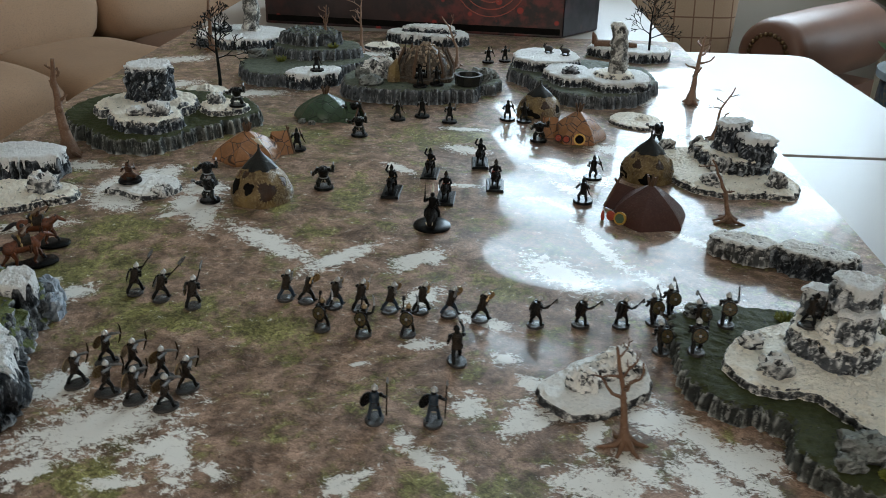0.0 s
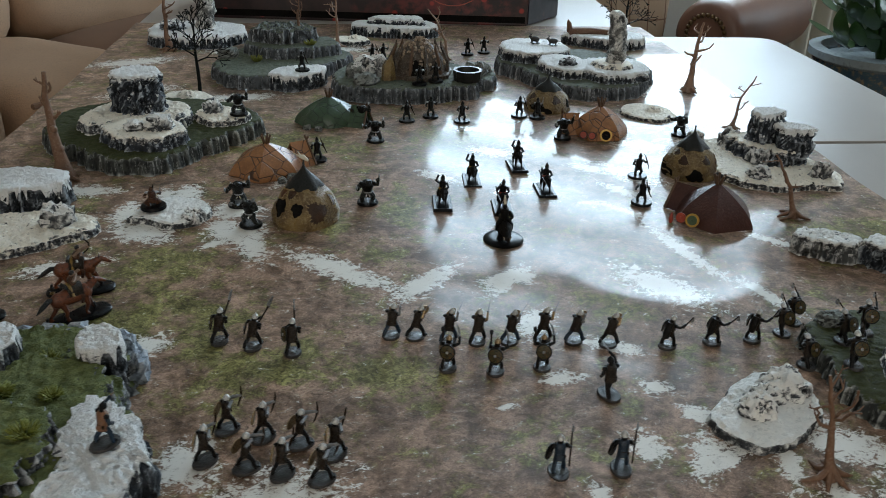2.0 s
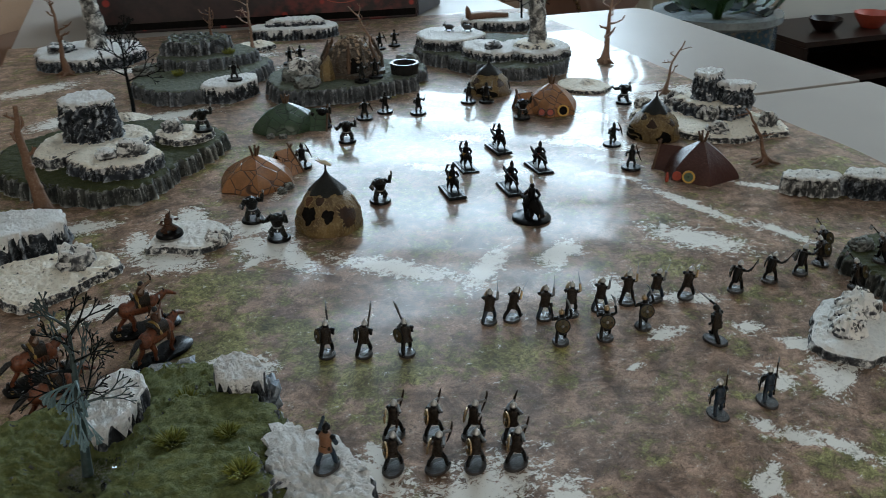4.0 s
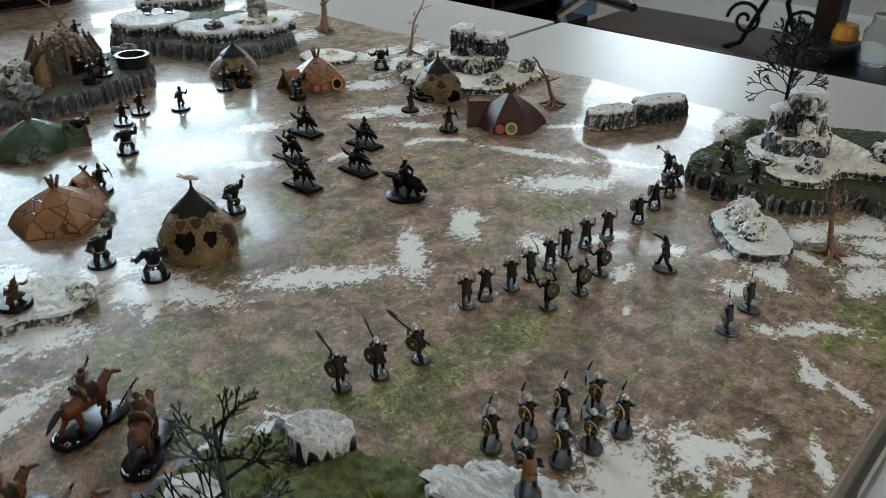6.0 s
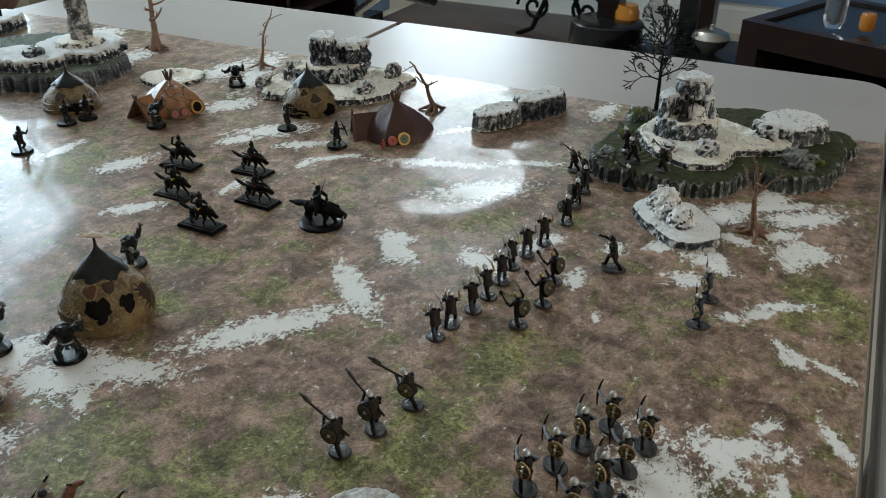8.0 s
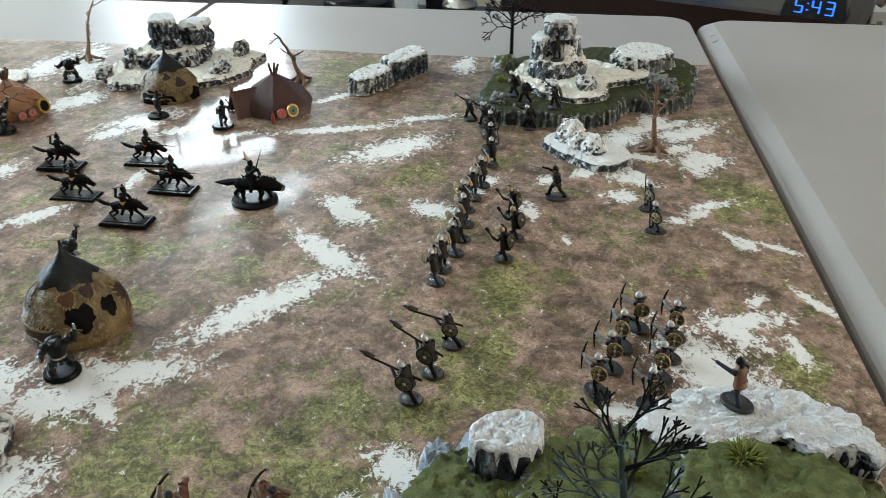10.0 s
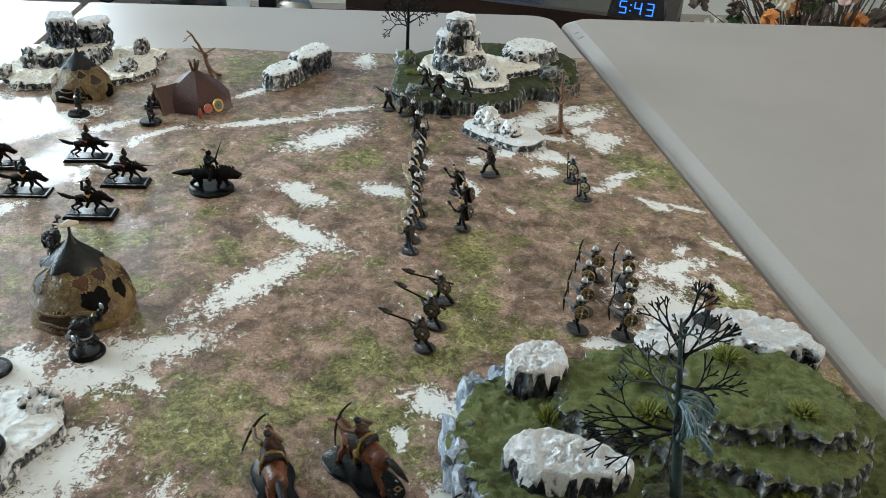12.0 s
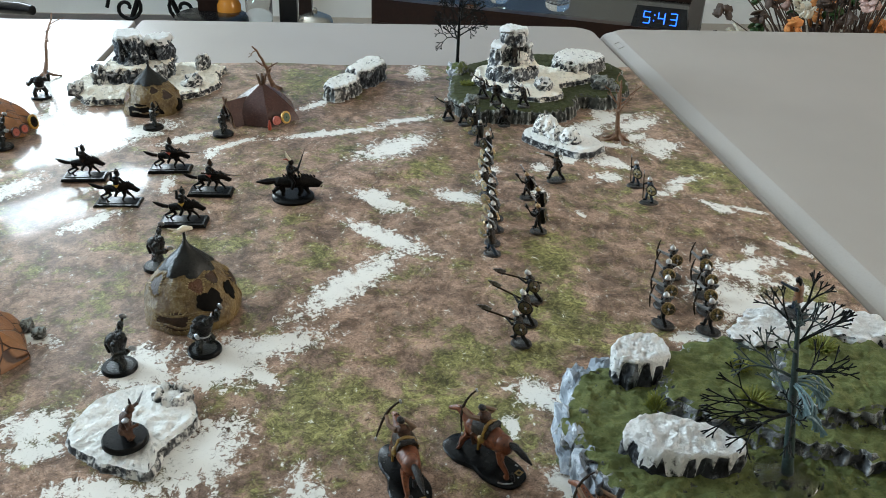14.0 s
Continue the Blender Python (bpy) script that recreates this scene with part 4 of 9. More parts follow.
# ---- scenery ----
def spline(ctrl, step):
    """Evenly spaced points of a closed smooth curve through the corners."""
    fine = []
    n = len(ctrl)
    for i in range(n):
        p0, p1, p2, p3 = (Vector(ctrl[(i + k - 1) % n]) for k in range(4))
        for j in range(12):
            t = j / 12
            soft = 0.5 * (2 * p1 + (p2 - p0) * t + (2 * p0 - 5 * p1 + 4 * p2 - p3) * t * t + (3 * p1 - p0 - 3 * p2 + p3) * t ** 3)
            fine.append(p1.lerp(p2, t).lerp(soft, 0.5))
    seg = [(fine[(i + 1) % len(fine)] - fine[i]).length for i in range(len(fine))]
    total = sum(seg)
    count = max(14, int(total / step))
    out, i, run = [], 0, 0.0
    for k in range(count):
        want = total * k / count
        while run + seg[i] < want:
            run += seg[i]
            i += 1
        out.append(fine[i].lerp(fine[(i + 1) % len(fine)], (want - run) / max(seg[i], 1e-9)))
    area = sum(out[k].x * out[(k + 1) % count].y - out[(k + 1) % count].x * out[k].y for k in range(count))
    return out if area > 0 else out[::-1]


def outward(pts):
    out = []
    for i in range(len(pts)):
        d = pts[(i + 1) % len(pts)] - pts[i - 1]
        out.append(Vector((d.y, -d.x)).normalized())
    return out


def flutes(p, seed, ribs=1.0):
    """Upright ribs with rounded hollows between them: high on a rib."""
    return 0.75 - 2.1 * abs(noise.noise(Vector((p.x * 118 * ribs, p.y * 118 * ribs, seed * 3.7)))) - 0.5 * abs(noise.noise(Vector((p.x * 260 * ribs, p.y * 260 * ribs, seed * 1.3))))


def face_depth(p, z, u, seed, flute, jag, lean, chunk, slab=1.0, ribs=1.0):
    """How far a cliff face stands out from its plan outline."""
    col = flutes(p, seed, ribs)
    rough = noise.noise(Vector((p.x * 210, p.y * 210, z * 150 + seed)))
    low = noise.noise(Vector((p.x * 40, p.y * 40, seed + z * 30)))
    k = flute * col * (1 - 0.35 * u) + jag * rough + jag * low + lean * (1 - u)
    if chunk:
        q = Vector((p.x * 75, p.y * 75, z * 95)) * slab + Vector((0, 0, seed * 1.9))
        d, c = noise.voronoi(q)
        k += chunk * (noise.noise(c[0] * 3.1) * 1.3 - 1.1 * max(0.0, 0.35 - (d[1] - d[0])))
    return k


def cliff(ctrl, z0, z1, seed=0, step=0.0018, flute=0.0046, jag=0.0018, lean=0.003, bumps=(), top_rough=0.0014, rings=9, levels=7, lip=0.0010, chunk=0.0, slab=1.0, ribs=1.0):
    """A plateau: broken sides under an uneven top. bumps: mounds (x, y, radius, height) on the top."""
    pts = spline(ctrl, step)
    n = len(pts)
    c = sum(pts, Vector((0, 0))) / n
    out = outward(pts)
    rings = max(rings, min(40, int(sum((p - c).length for p in pts) / n / (step * 1.3))))
    rows = []
    for j in range(levels + 1):
        u = j / levels
        z = z0 + (z1 - z0) * u
        row = []
        for i, p in enumerate(pts):
            k = face_depth(p, z, u, seed, flute, jag, lean, chunk, slab, ribs)
            jit = noise.noise(Vector((p.x * 170, p.y * 170, z * 120 + seed)))
            if j == levels:
                k = k * 0.85 - lip
            zz = z + (0.35 * (z1 - z0) / levels * jit if 0 < j < levels else 0.0)
            if j == levels:
                zz = z1 - 0.0012 + 0.0022 * jit
            row.append((p.x + out[i].x * k, p.y + out[i].y * k, zz))
        rows.append(row)
    def height(x, y):
        h = z1 + top_rough * noise.noise(Vector((x * 110, y * 110, seed))) + top_rough * 0.8 * noise.noise(Vector((x * 300, y * 300, seed)))
        for bx, by, br, bh in bumps:
            d = math.hypot(x - bx, y - by) / br
            if d < 1.3:
                h = max(h, z1 + bh * max(0.0, 1 - d ** 3) * (0.8 + 0.5 * noise.noise(Vector((x * 260, y * 260, seed + 9)))))
        return h
    for k in range(1, rings + 1):
        f = 1 - k / (rings + 0.35)
        row = []
        for i in range(n):
            w = max(0.0, 1 - k / 3)
            x = c.x + (rows[levels][i][0] * w + pts[i].x * (1 - w) - c.x) * f
            y = c.y + (rows[levels][i][1] * w + pts[i].y * (1 - w) - c.y) * f
            row.append((x, y, height(x, y)))
        rows.append(row)
    s = Shape()
    s.rings(rows)
    return s


def snow_on(ctrl, z0, z1, seed=0, step=0.0018, flute=0.004, jag=0.003, lean=0.003, chunk=0.0, thick=0.0022, drip=0.008, rings=16, rough=0.0018, spare=0.1):
    """A crust of snow on a cliff's top that runs down its face in drips."""
    pts = spline(ctrl, step)
    n = len(pts)
    c = sum(pts, Vector((0, 0))) / n
    out = outward(pts)
    rows = [[], [], [], []]
    for i, p in enumerate(pts):
        w = abs(noise.noise(Vector((p.x * 105, p.y * 105, seed + 31)))) - 0.10 * noise.noise(Vector((p.x * 330, p.y * 330, seed + 7)))
        d = drip * (0.14 + spare + 1.5 * max(0.0, 1 - 4.2 * max(0.0, w)) ** 1.3)
        d = min(d, (z1 - z0) * 0.8)
        for j, f in enumerate((1.0, 0.55, 0.1)):
            z = z1 - d * f
            k = face_depth(p, z, (z - z0) / (z1 - z0), seed, flute, jag, lean, chunk) + (0.0003, 0.0007, 0.0004)[j]
            rows[j].append((p.x + out[i].x * k, p.y + out[i].y * k, z))
        k = face_depth(p, z1, 1.0, seed, flute, jag, lean, chunk) - 0.0004
        rows[3].append((p.x + out[i].x * k, p.y + out[i].y * k, z1 + thick * 0.6 + 0.25 * rough * noise.noise(Vector((p.x * 300, p.y * 300, seed)))))
    for k in range(1, rings + 1):
        f = 1 - k / (rings + 0.35)
        row = []
        for i in range(n):
            w = max(0.0, 1 - k / 3)
            x = c.x + (rows[3][i][0] * w + pts[i].x * (1 - w) - c.x) * f
            y = c.y + (rows[3][i][1] * w + pts[i].y * (1 - w) - c.y) * f
            h = z1 + thick + rough * 0.5 * noise.noise(Vector((x * 90, y * 90, seed))) + rough * 0.9 * noise.noise(Vector((x * 240, y * 240, seed + 5))) + rough * 0.6 * noise.noise(Vector((x * 520, y * 520, seed + 2)))
            row.append((x, y, h))
        rows.append(row)
    s = Shape()
    s.rings(rows, close_bottom=False)
    return s


CRAG = dict(flute=0.0025, jag=0.0030, lean=0.003, chunk=0.0055)
TOWER = dict(flute=0.0028, jag=0.0024, lean=0.001, chunk=0.0034)
BLOCK = dict(flute=0.0046, jag=0.0018, lean=0.002, chunk=0.0025)


def snowy(parent, ctrl, z0, z1, seed, kind=CRAG, rock=None, cap=None, name="rock", **kw):
    """A rock and the snow on it, as two parts of one piece."""
    part(name, cliff(ctrl, z0, z1 - 0.0022, seed, step=0.0022, top_rough=0.0003, levels=max(6, int((z1 - z0) / 0.003)), **kind), rock or SNOW_ROCK, parent, **ROCK)
    part("snow_cap", snow_on(ctrl, z0, z1, seed, **kind, **kw), cap or SNOW_WHITE, parent, "crust of painted snow", smooth=True, angle=60)


def round_plan(c, r, seed, turn=0, squash=1.0, n=9, wild=0.22):
    pts = []
    for k in range(n):
        a = radians(turn + 360 * k / n)
        q = r * (1 + wild * noise.noise(Vector((math.cos(a) * 1.5, math.sin(a) * 1.5, seed * 2.3))))
        pts.append((c[0] + q * math.cos(a), c[1] + q * squash * math.sin(a)))
    return pts


def crag(c, r, seed=0, n=22, m=14, rough=0.30, flat_top=None, sharp=1.0, freq=1.9):
    """A broken lump of rock."""
    vs, fs = [], []
    s = Shape()
    s.ball((0, 0, 0), 1.0, n, m)
    out = []
    for p in s.v:
        v = Vector(p)
        q = v * freq * 1.2 + Vector((seed * 5.1, seed, 0))
        d, cell = noise.voronoi(q)
        k = 0.95 + rough * 1.1 * noise.noise(cell[0] * 2.3) - rough * 0.9 * max(0.0, 0.3 - (d[1] - d[0])) + rough * 0.6 * noise.noise(v * freq * 2.6 + Vector((seed, 3, seed)))
        mx = max(abs(v.x), abs(v.y), abs(v.z) * 0.9)
        k *= 1 + sharp * 0.35 * (1 / max(mx, 0.5) - 1)
        q = v * k
        z = q.z
        if flat_top is not None:
            z = min(z, flat_top + 0.06 * noise.noise(v * 6))
        out.append((c[0] + q.x * r[0], c[1] + q.y * r[1], c[2] + max(z, -0.35) * r[2]))
    t = Shape()
    t.add(out, s.f)
    return t


def tier(c, r, z0, z1, seed, turn=0, squash=1.0, **kw):
    """A roughly round cliff step."""
    return cliff(round_plan(c, r, seed, turn, squash), z0, z1, seed, **kw)


ROCK = dict(smooth=True, angle=32)

# front right corner: olive plateau, snow-covered stack of crags on it
hill = thing("scenery_hill", "olive flocked hill with fluted grey cliff sides on the mat", "terrain piece", (0.291, 0.587, 0.0), group="terrain pieces on the mat")
part("plateau", cliff([(0.163, 0.692), (0.161, 0.644), (0.159, 0.600), (0.175, 0.566), (0.223, 0.547), (0.217, 0.505), (0.257, 0.469), (0.337, 0.462), (0.398, 0.490), (0.423, 0.568), (0.387, 0.646), (0.331, 0.699), (0.215, 0.714)], 0, 0.018, 1), OLIVE_ROCK, hill, **ROCK)
part("step", cliff([(0.332, 0.462), (0.358, 0.450), (0.398, 0.465), (0.393, 0.499), (0.347, 0.489)], 0.0, 0.013, 2), OLIVE_ROCK, hill, **ROCK)
part("rock_face", crag((0.326, 0.694, 0.012), (0.022, 0.016, 0.018), 4), FLOCK_ROCK, hill, "pale blue-grey rock face", **ROCK)
snow = thing("snow_crag", "cream snow-covered stack of dark crags on the olive hill", "terrain piece", (0.276, 0.606, 0.018), group="terrain pieces on the mat")
part("snow_sheet", cliff([(0.206, 0.644), (0.189, 0.605), (0.206, 0.572), (0.246, 0.569), (0.263, 0.538), (0.282, 0.516), (0.317, 0.523), (0.327, 0.567), (0.352, 0.616), (0.327, 0.665), (0.266, 0.679)], 0.0185, 0.0255, 3, flute=0.002, top_rough=0.0026, jag=0.0015, lean=0.002, bumps=((0.302, 0.548, 0.02, 0.006), (0.241, 0.606, 0.03, 0.004))), SNOW_CREAM, snow, **ROCK)
snowy(snow, round_plan((0.276, 0.630), 0.035, 5, 10, 1.0, 9, 0.10), 0.024, 0.045, 5, TOWER, rock=SPECKLED_ROCK, cap=SNOW_CREAM, name="tower_foot", drip=0.004)
snowy(snow, [(0.253, 0.648), (0.262, 0.658), (0.280, 0.658), (0.297, 0.645), (0.303, 0.624), (0.295, 0.606), (0.276, 0.602), (0.266, 0.608), (0.275, 0.622), (0.270, 0.638)], 0.043, 0.070, 6, TOWER, rock=SPECKLED_ROCK, name="tower_middle", drip=0.007)
snowy(snow, round_plan((0.285, 0.628), 0.0185, 7, 15, 1.0, 7, 0.12), 0.068, 0.088, 7, TOWER, rock=SPECKLED_ROCK, name="tower_top", drip=0.005)
part("snow_drift", crag((0.268, 0.618, 0.046), (0.012, 0.014, 0.016), 24, n=30, m=18, rough=0.2, sharp=0.2), SMOOTH_SNOW, snow, "smooth cream snow in the alcove", **ROCK)
for k, (x, y, r) in enumerate(((0.223, 0.594, 0.014), (0.302, 0.543, 0.015), (0.318, 0.553, 0.012), (0.215, 0.633, 0.010))):
    part("boulder", crag((x, y, 0.027), (r, r * 0.9, r * 0.95), 20 + k), SNOW_PITTED, snow, **ROCK)
slab = thing("snow_crag", "flat snow-topped dark rock on the hill", "terrain piece", (0.341, 0.516, 0.018), group="terrain pieces on the mat")
snowy(slab, [(0.302, 0.532), (0.318, 0.496), (0.346, 0.482), (0.372, 0.500), (0.378, 0.532), (0.350, 0.552), (0.316, 0.552)], 0.018, 0.036, 8, BLOCK, rock=STREAKED_ROCK, drip=0.006, cap=SNOW_PITTED)
for k, (x, y, r) in enumerate(((0.256, 0.508, 0.017), (0.244, 0.494, 0.010), (0.186, 0.693, 0.012), (0.270, 0.491, 0.008))):
    solo("loose_rock", crag((x, y, 0.0195), (r, r * 0.8, r * 0.8), 30 + k), BOULDER, "grey painted loose rock on the olive hill", "rock", (x, y, 0.018), "loose rocks", **ROCK)

# the long slab beside it
slab = thing("rock_slab", "dark rock slab with snowy top on the mat", "terrain piece", (0.321, 0.836, 0), group="terrain pieces on the mat")
snowy(slab, [(0.236, 0.862), (0.254, 0.846), (0.278, 0.832), (0.294, 0.838), (0.298, 0.856), (0.280, 0.872), (0.250, 0.878)], 0, 0.019, 11, BLOCK, rock=STREAKED_ROCK, cap=SNOW_PITTED, name="low_block", drip=0.006)
snowy(slab, [(0.293, 0.836), (0.310, 0.814), (0.342, 0.798), (0.366, 0.802), (0.368, 0.820), (0.342, 0.838), (0.312, 0.848)], 0, 0.024, 12, BLOCK, cap=SNOW_PITTED, name="high_block", drip=0.006)

# small snow island near the front
isle = thing("snow_island", "low snow-covered island with broken grey rocks on the mat", "terrain piece", (0.080, 0.596, 0), group="terrain pieces on the mat")
part("snow_sheet", cliff([(0.100, 0.638), (0.078, 0.626), (0.064, 0.610), (0.045, 0.590), (0.046, 0.572), (0.066, 0.551), (0.090, 0.556), (0.105, 0.567), (0.128, 0.588), (0.132, 0.616), (0.120, 0.634)], 0, 0.0085, 12, step=0.0018, flute=0.0016, top_rough=0.0018, jag=0.0012, lean=0.002, bumps=((0.098, 0.609, 0.022, 0.003), (0.080, 0.580, 0.016, 0.002))), SNOW_SHEET, isle, **ROCK)
for k, (x, y, r, h) in enumerate(((0.109, 0.612, 0.022, 0.025), (0.078, 0.588, 0.017, 0.021), (0.094, 0.606, 0.017, 0.018))):
    part("boulder", crag((x, y, 0.005), (r, r * 0.85, h), 40 + k, n=44, m=26, rough=0.22, sharp=0.1, freq=1.6), FLECKED_SNOW, isle, **ROCK)

# east island with its two-step crag
isle = thing("snow_island", "wide snow-covered island with a two-step dark crag", "terrain piece", (0.31, 1.12, 0), group="terrain pieces on the mat")
part("snow_sheet", cliff([(0.222, 1.172), (0.228, 1.125), (0.236, 1.080), (0.258, 1.040), (0.300, 1.022), (0.338, 1.030), (0.372, 1.024), (0.392, 1.060), (0.380, 1.120), (0.364, 1.170), (0.322, 1.204), (0.268, 1.200)], 0, 0.008, 13, flute=0.002, top_rough=0.0026, jag=0.002, lean=0.0025, bumps=((0.27, 1.09, 0.03, 0.003),)), SNOW_CREAM, isle, **ROCK)
snowy(isle, [(0.284, 1.158), (0.288, 1.122), (0.312, 1.092), (0.352, 1.090), (0.372, 1.118), (0.352, 1.164), (0.314, 1.174)], 0.006, 0.026, 14, cap=SNOW_CREAM, name="crag_foot", drip=0.004)
snowy(isle, round_plan((0.344, 1.108), 0.021, 15, 20, 0.9, 6, 0.4), 0.020, 0.054, 15, name="crag_low_block", drip=0.005)
snowy(isle, round_plan((0.322, 1.138), 0.025, 16, 0, 0.85, 6, 0.4), 0.020, 0.064, 16, name="crag_high_block", drip=0.005)
for k, (x, y, r, h) in enumerate(((0.282, 1.052, 0.015, 0.014), (0.362, 1.052, 0.012, 0.018), (0.252, 1.195, 0.012, 0.012), (0.300, 1.100, 0.014, 0.020), (0.288, 1.172, 0.014, 0.022))):
    part("boulder", crag((x, y, 0.008), (r, r * 0.85, h), 50 + k, rough=0.4), SNOW_PITTED, isle, **ROCK)
solo("snow_island", cliff([(0.189, 1.333), (0.206, 1.305), (0.238, 1.293), (0.266, 1.312), (0.262, 1.356), (0.229, 1.379), (0.201, 1.369)], 0, 0.006, 17, flute=0.0015, jag=0.0015, lean=0.002, bumps=((0.239, 1.338, 0.014, 0.007),)), SNOW_CREAM, "low bare snow-covered island on the mat", "terrain piece", (0.229, 1.338, 0), "terrain pieces on the mat", **ROCK)

# north-east: stepped plateau with a standing pillar
hill = thing("scenery_hill", "stepped grey plateau dusted with snow", "terrain piece", (0.169, 1.514, 0), group="terrain pieces on the mat")
part("plateau", cliff([(0.036, 1.573), (0.070, 1.531), (0.112, 1.431), (0.173, 1.405), (0.239, 1.430), (0.291, 1.523), (0.282, 1.618), (0.207, 1.672), (0.102, 1.684), (0.045, 1.642)], 0, 0.022, 21, flute=0.0065, ribs=0.62, jag=0.0014), GREY_ROCK, hill, **ROCK)
snowy(hill, [(0.044, 1.589), (0.084, 1.557), (0.136, 1.567), (0.164, 1.598), (0.150, 1.657), (0.083, 1.676), (0.047, 1.642)], 0.022, 0.040, 22, BLOCK, name="step", drip=0.005)
snowy(hill, [(0.093, 1.515), (0.122, 1.462), (0.155, 1.457), (0.173, 1.493), (0.164, 1.556), (0.112, 1.567)], 0.022, 0.036, 23, BLOCK, name="step", drip=0.005)
snowy(hill, round_plan((0.214, 1.487), 0.060, 24, 0, 1.1), 0.022, 0.036, 24, BLOCK, name="step", drip=0.005)
part("boulder", crag((0.136, 1.493, 0.038), (0.016, 0.014, 0.012), 61), SNOW_ROCK, hill, **ROCK)
pillar = thing("stone_pillar", "tall weathered stone pillar crusted with snow on the plateau", "terrain piece", (0.211, 1.482, 0.038), group="stone pillars")
part("foot", tier((0.211, 1.482), 0.030, 0.038, 0.045, 25, 0, flute=0.002, lean=0.004), SNOW_CREAM, pillar, **ROCK)


def pillar_shaft(x, y, z0, z1, r, seed):
    rows = []
    for j in range(20):
        u = j / 19
        row = []
        for i in range(18):
            a = 2 * math.pi * i / 18
            k = r * (1.12 - 0.3 * u) * (1 + 0.42 * noise.noise(Vector((math.cos(a) * 1.6, math.sin(a) * 1.6, u * 7 + seed))) + 0.13 * noise.noise(Vector((math.cos(a) * 5, math.sin(a) * 5, u * 22 + seed))))
            if j == 19:
                k *= 0.6
            row.append((x + 0.004 * math.sin(u * 4) + k * math.cos(a), y + k * math.sin(a), z0 + (z1 - z0) * u))
        rows.append(row)
    s = Shape()
    s.rings(rows)
    return s


part("shaft", pillar_shaft(0.211, 1.482, 0.041, 0.128, 0.0145, 3), PILLAR_STONE, pillar, **ROCK)
ledge = thing("snow_ledge", "low snow-topped rock ledge with a fallen log", "terrain piece", (0.274, 1.800, 0), group="terrain pieces on the mat")
snowy(ledge, [(0.202, 1.812), (0.255, 1.773), (0.307, 1.754), (0.355, 1.772), (0.360, 1.821), (0.293, 1.854), (0.221, 1.853)], 0, 0.019, 26, BLOCK)
s = Shape()
s.path([(0.212, 1.812, 0.024), (0.255, 1.811, 0.027), (0.298, 1.805, 0.025)], [0.010, 0.007, 0.005], 8)
s.path([(0.214, 1.812, 0.026), (0.210, 1.810, 0.042), (0.207, 1.806, 0.050)], [0.007, 0.005, 0.001], 7)
solo("fallen_log", s, BARK, "broken reddish-brown log lying on the snowy ledge", "log", (0.255, 1.811, 0.02), smooth=True)

# camp plateau in the middle distance
hill = thing("scenery_hill", "dark grey-green camp plateau with fluted cliff sides", "terrain piece", (-0.124, 1.485, 0), group="terrain pieces on the mat")
part("plateau", cliff([(-0.238, 1.424), (-0.207, 1.403), (-0.151, 1.394), (-0.085, 1.400), (-0.028, 1.417), (-0.018, 1.464), (-0.030, 1.537), (-0.078, 1.580), (-0.164, 1.581), (-0.230, 1.539), (-0.252, 1.476)], 0, 0.024, 27, flute=0.0065, ribs=0.62, jag=0.0014), GREY_ROCK, hill, **ROCK)
part("step", cliff([(-0.024, 1.464), (0.009, 1.474), (0.020, 1.515), (-0.004, 1.558), (-0.035, 1.542)], 0, 0.018, 28, flute=0.0065, ribs=0.62, jag=0.0014), GREY_ROCK, hill, **ROCK)
for k, (x, y, r, h) in enumerate(((-0.199, 1.425, 0.022, 0.016), (-0.214, 1.470, 0.017, 0.020), (-0.012, 1.500, 0.018, 0.016), (0.001, 1.526, 0.016, 0.012))):
    part("boulder", crag((x, y, 0.024 if x < 0 else 0.018), (r, r * 0.85, h), 70 + k), BOULDER, hill, **ROCK)
part("snow_boulder", crag((-0.195, 1.481, 0.026), (0.032, 0.024, 0.030), 75), SNOW_PITTED, hill, **ROCK)
s = Shape()
s.lathe([(0.022, 0), (0.024, 0.017), (0.019, 0.017), (0.017, 0.006), (0.001, 0.005)], (-0.036, 1.445, 0.024), 10)
solo("stone_well", s, CAP_DARK, "low round dark painted well ring on the plateau", "well", (-0.036, 1.445, 0.024), smooth=True, angle=30)

# far middle: dark terraced rock
hill = thing("scenery_hill", "dark terraced rock with blue-grey faces and grass tufts", "terrain piece", (-0.336, 1.582, 0), group="terrain pieces on the mat")
part("plateau", cliff([(-0.452, 1.557), (-0.429, 1.499), (-0.395, 1.475), (-0.352, 1.479), (-0.296, 1.518), (-0.236, 1.592), (-0.223, 1.645), (-0.282, 1.689), (-0.379, 1.701), (-0.439, 1.647)], 0, 0.022, 31, flute=0.0065, ribs=0.62, jag=0.0014), GREY_ROCK, hill, **ROCK)
part("terrace", cliff([(-0.405, 1.626), (-0.356, 1.588), (-0.298, 1.593), (-0.246, 1.629), (-0.262, 1.683), (-0.340, 1.700), (-0.398, 1.690)], 0.02, 0.040, 32, flute=0.0065, ribs=0.62, jag=0.0014), GREY_ROCK, hill, **ROCK)
part("crest", cliff([(-0.396, 1.647), (-0.357, 1.625), (-0.318, 1.627), (-0.283, 1.656), (-0.311, 1.694), (-0.379, 1.701)], 0.038, 0.063, 33, flute=0.007, jag=0.002, chunk=0.008, slab=0.6, ribs=0.6, top_rough=0.004), GREY_ROCK, hill, **ROCK)
part("boulder", crag((-0.433, 1.605, 0.026), (0.018, 0.015, 0.012), 77), BOULDER, hill, **ROCK)
block = thing("snow_crag", "low rock block with thick snow on top", "terrain piece", (-0.310, 1.498, 0), group="terrain pieces on the mat")
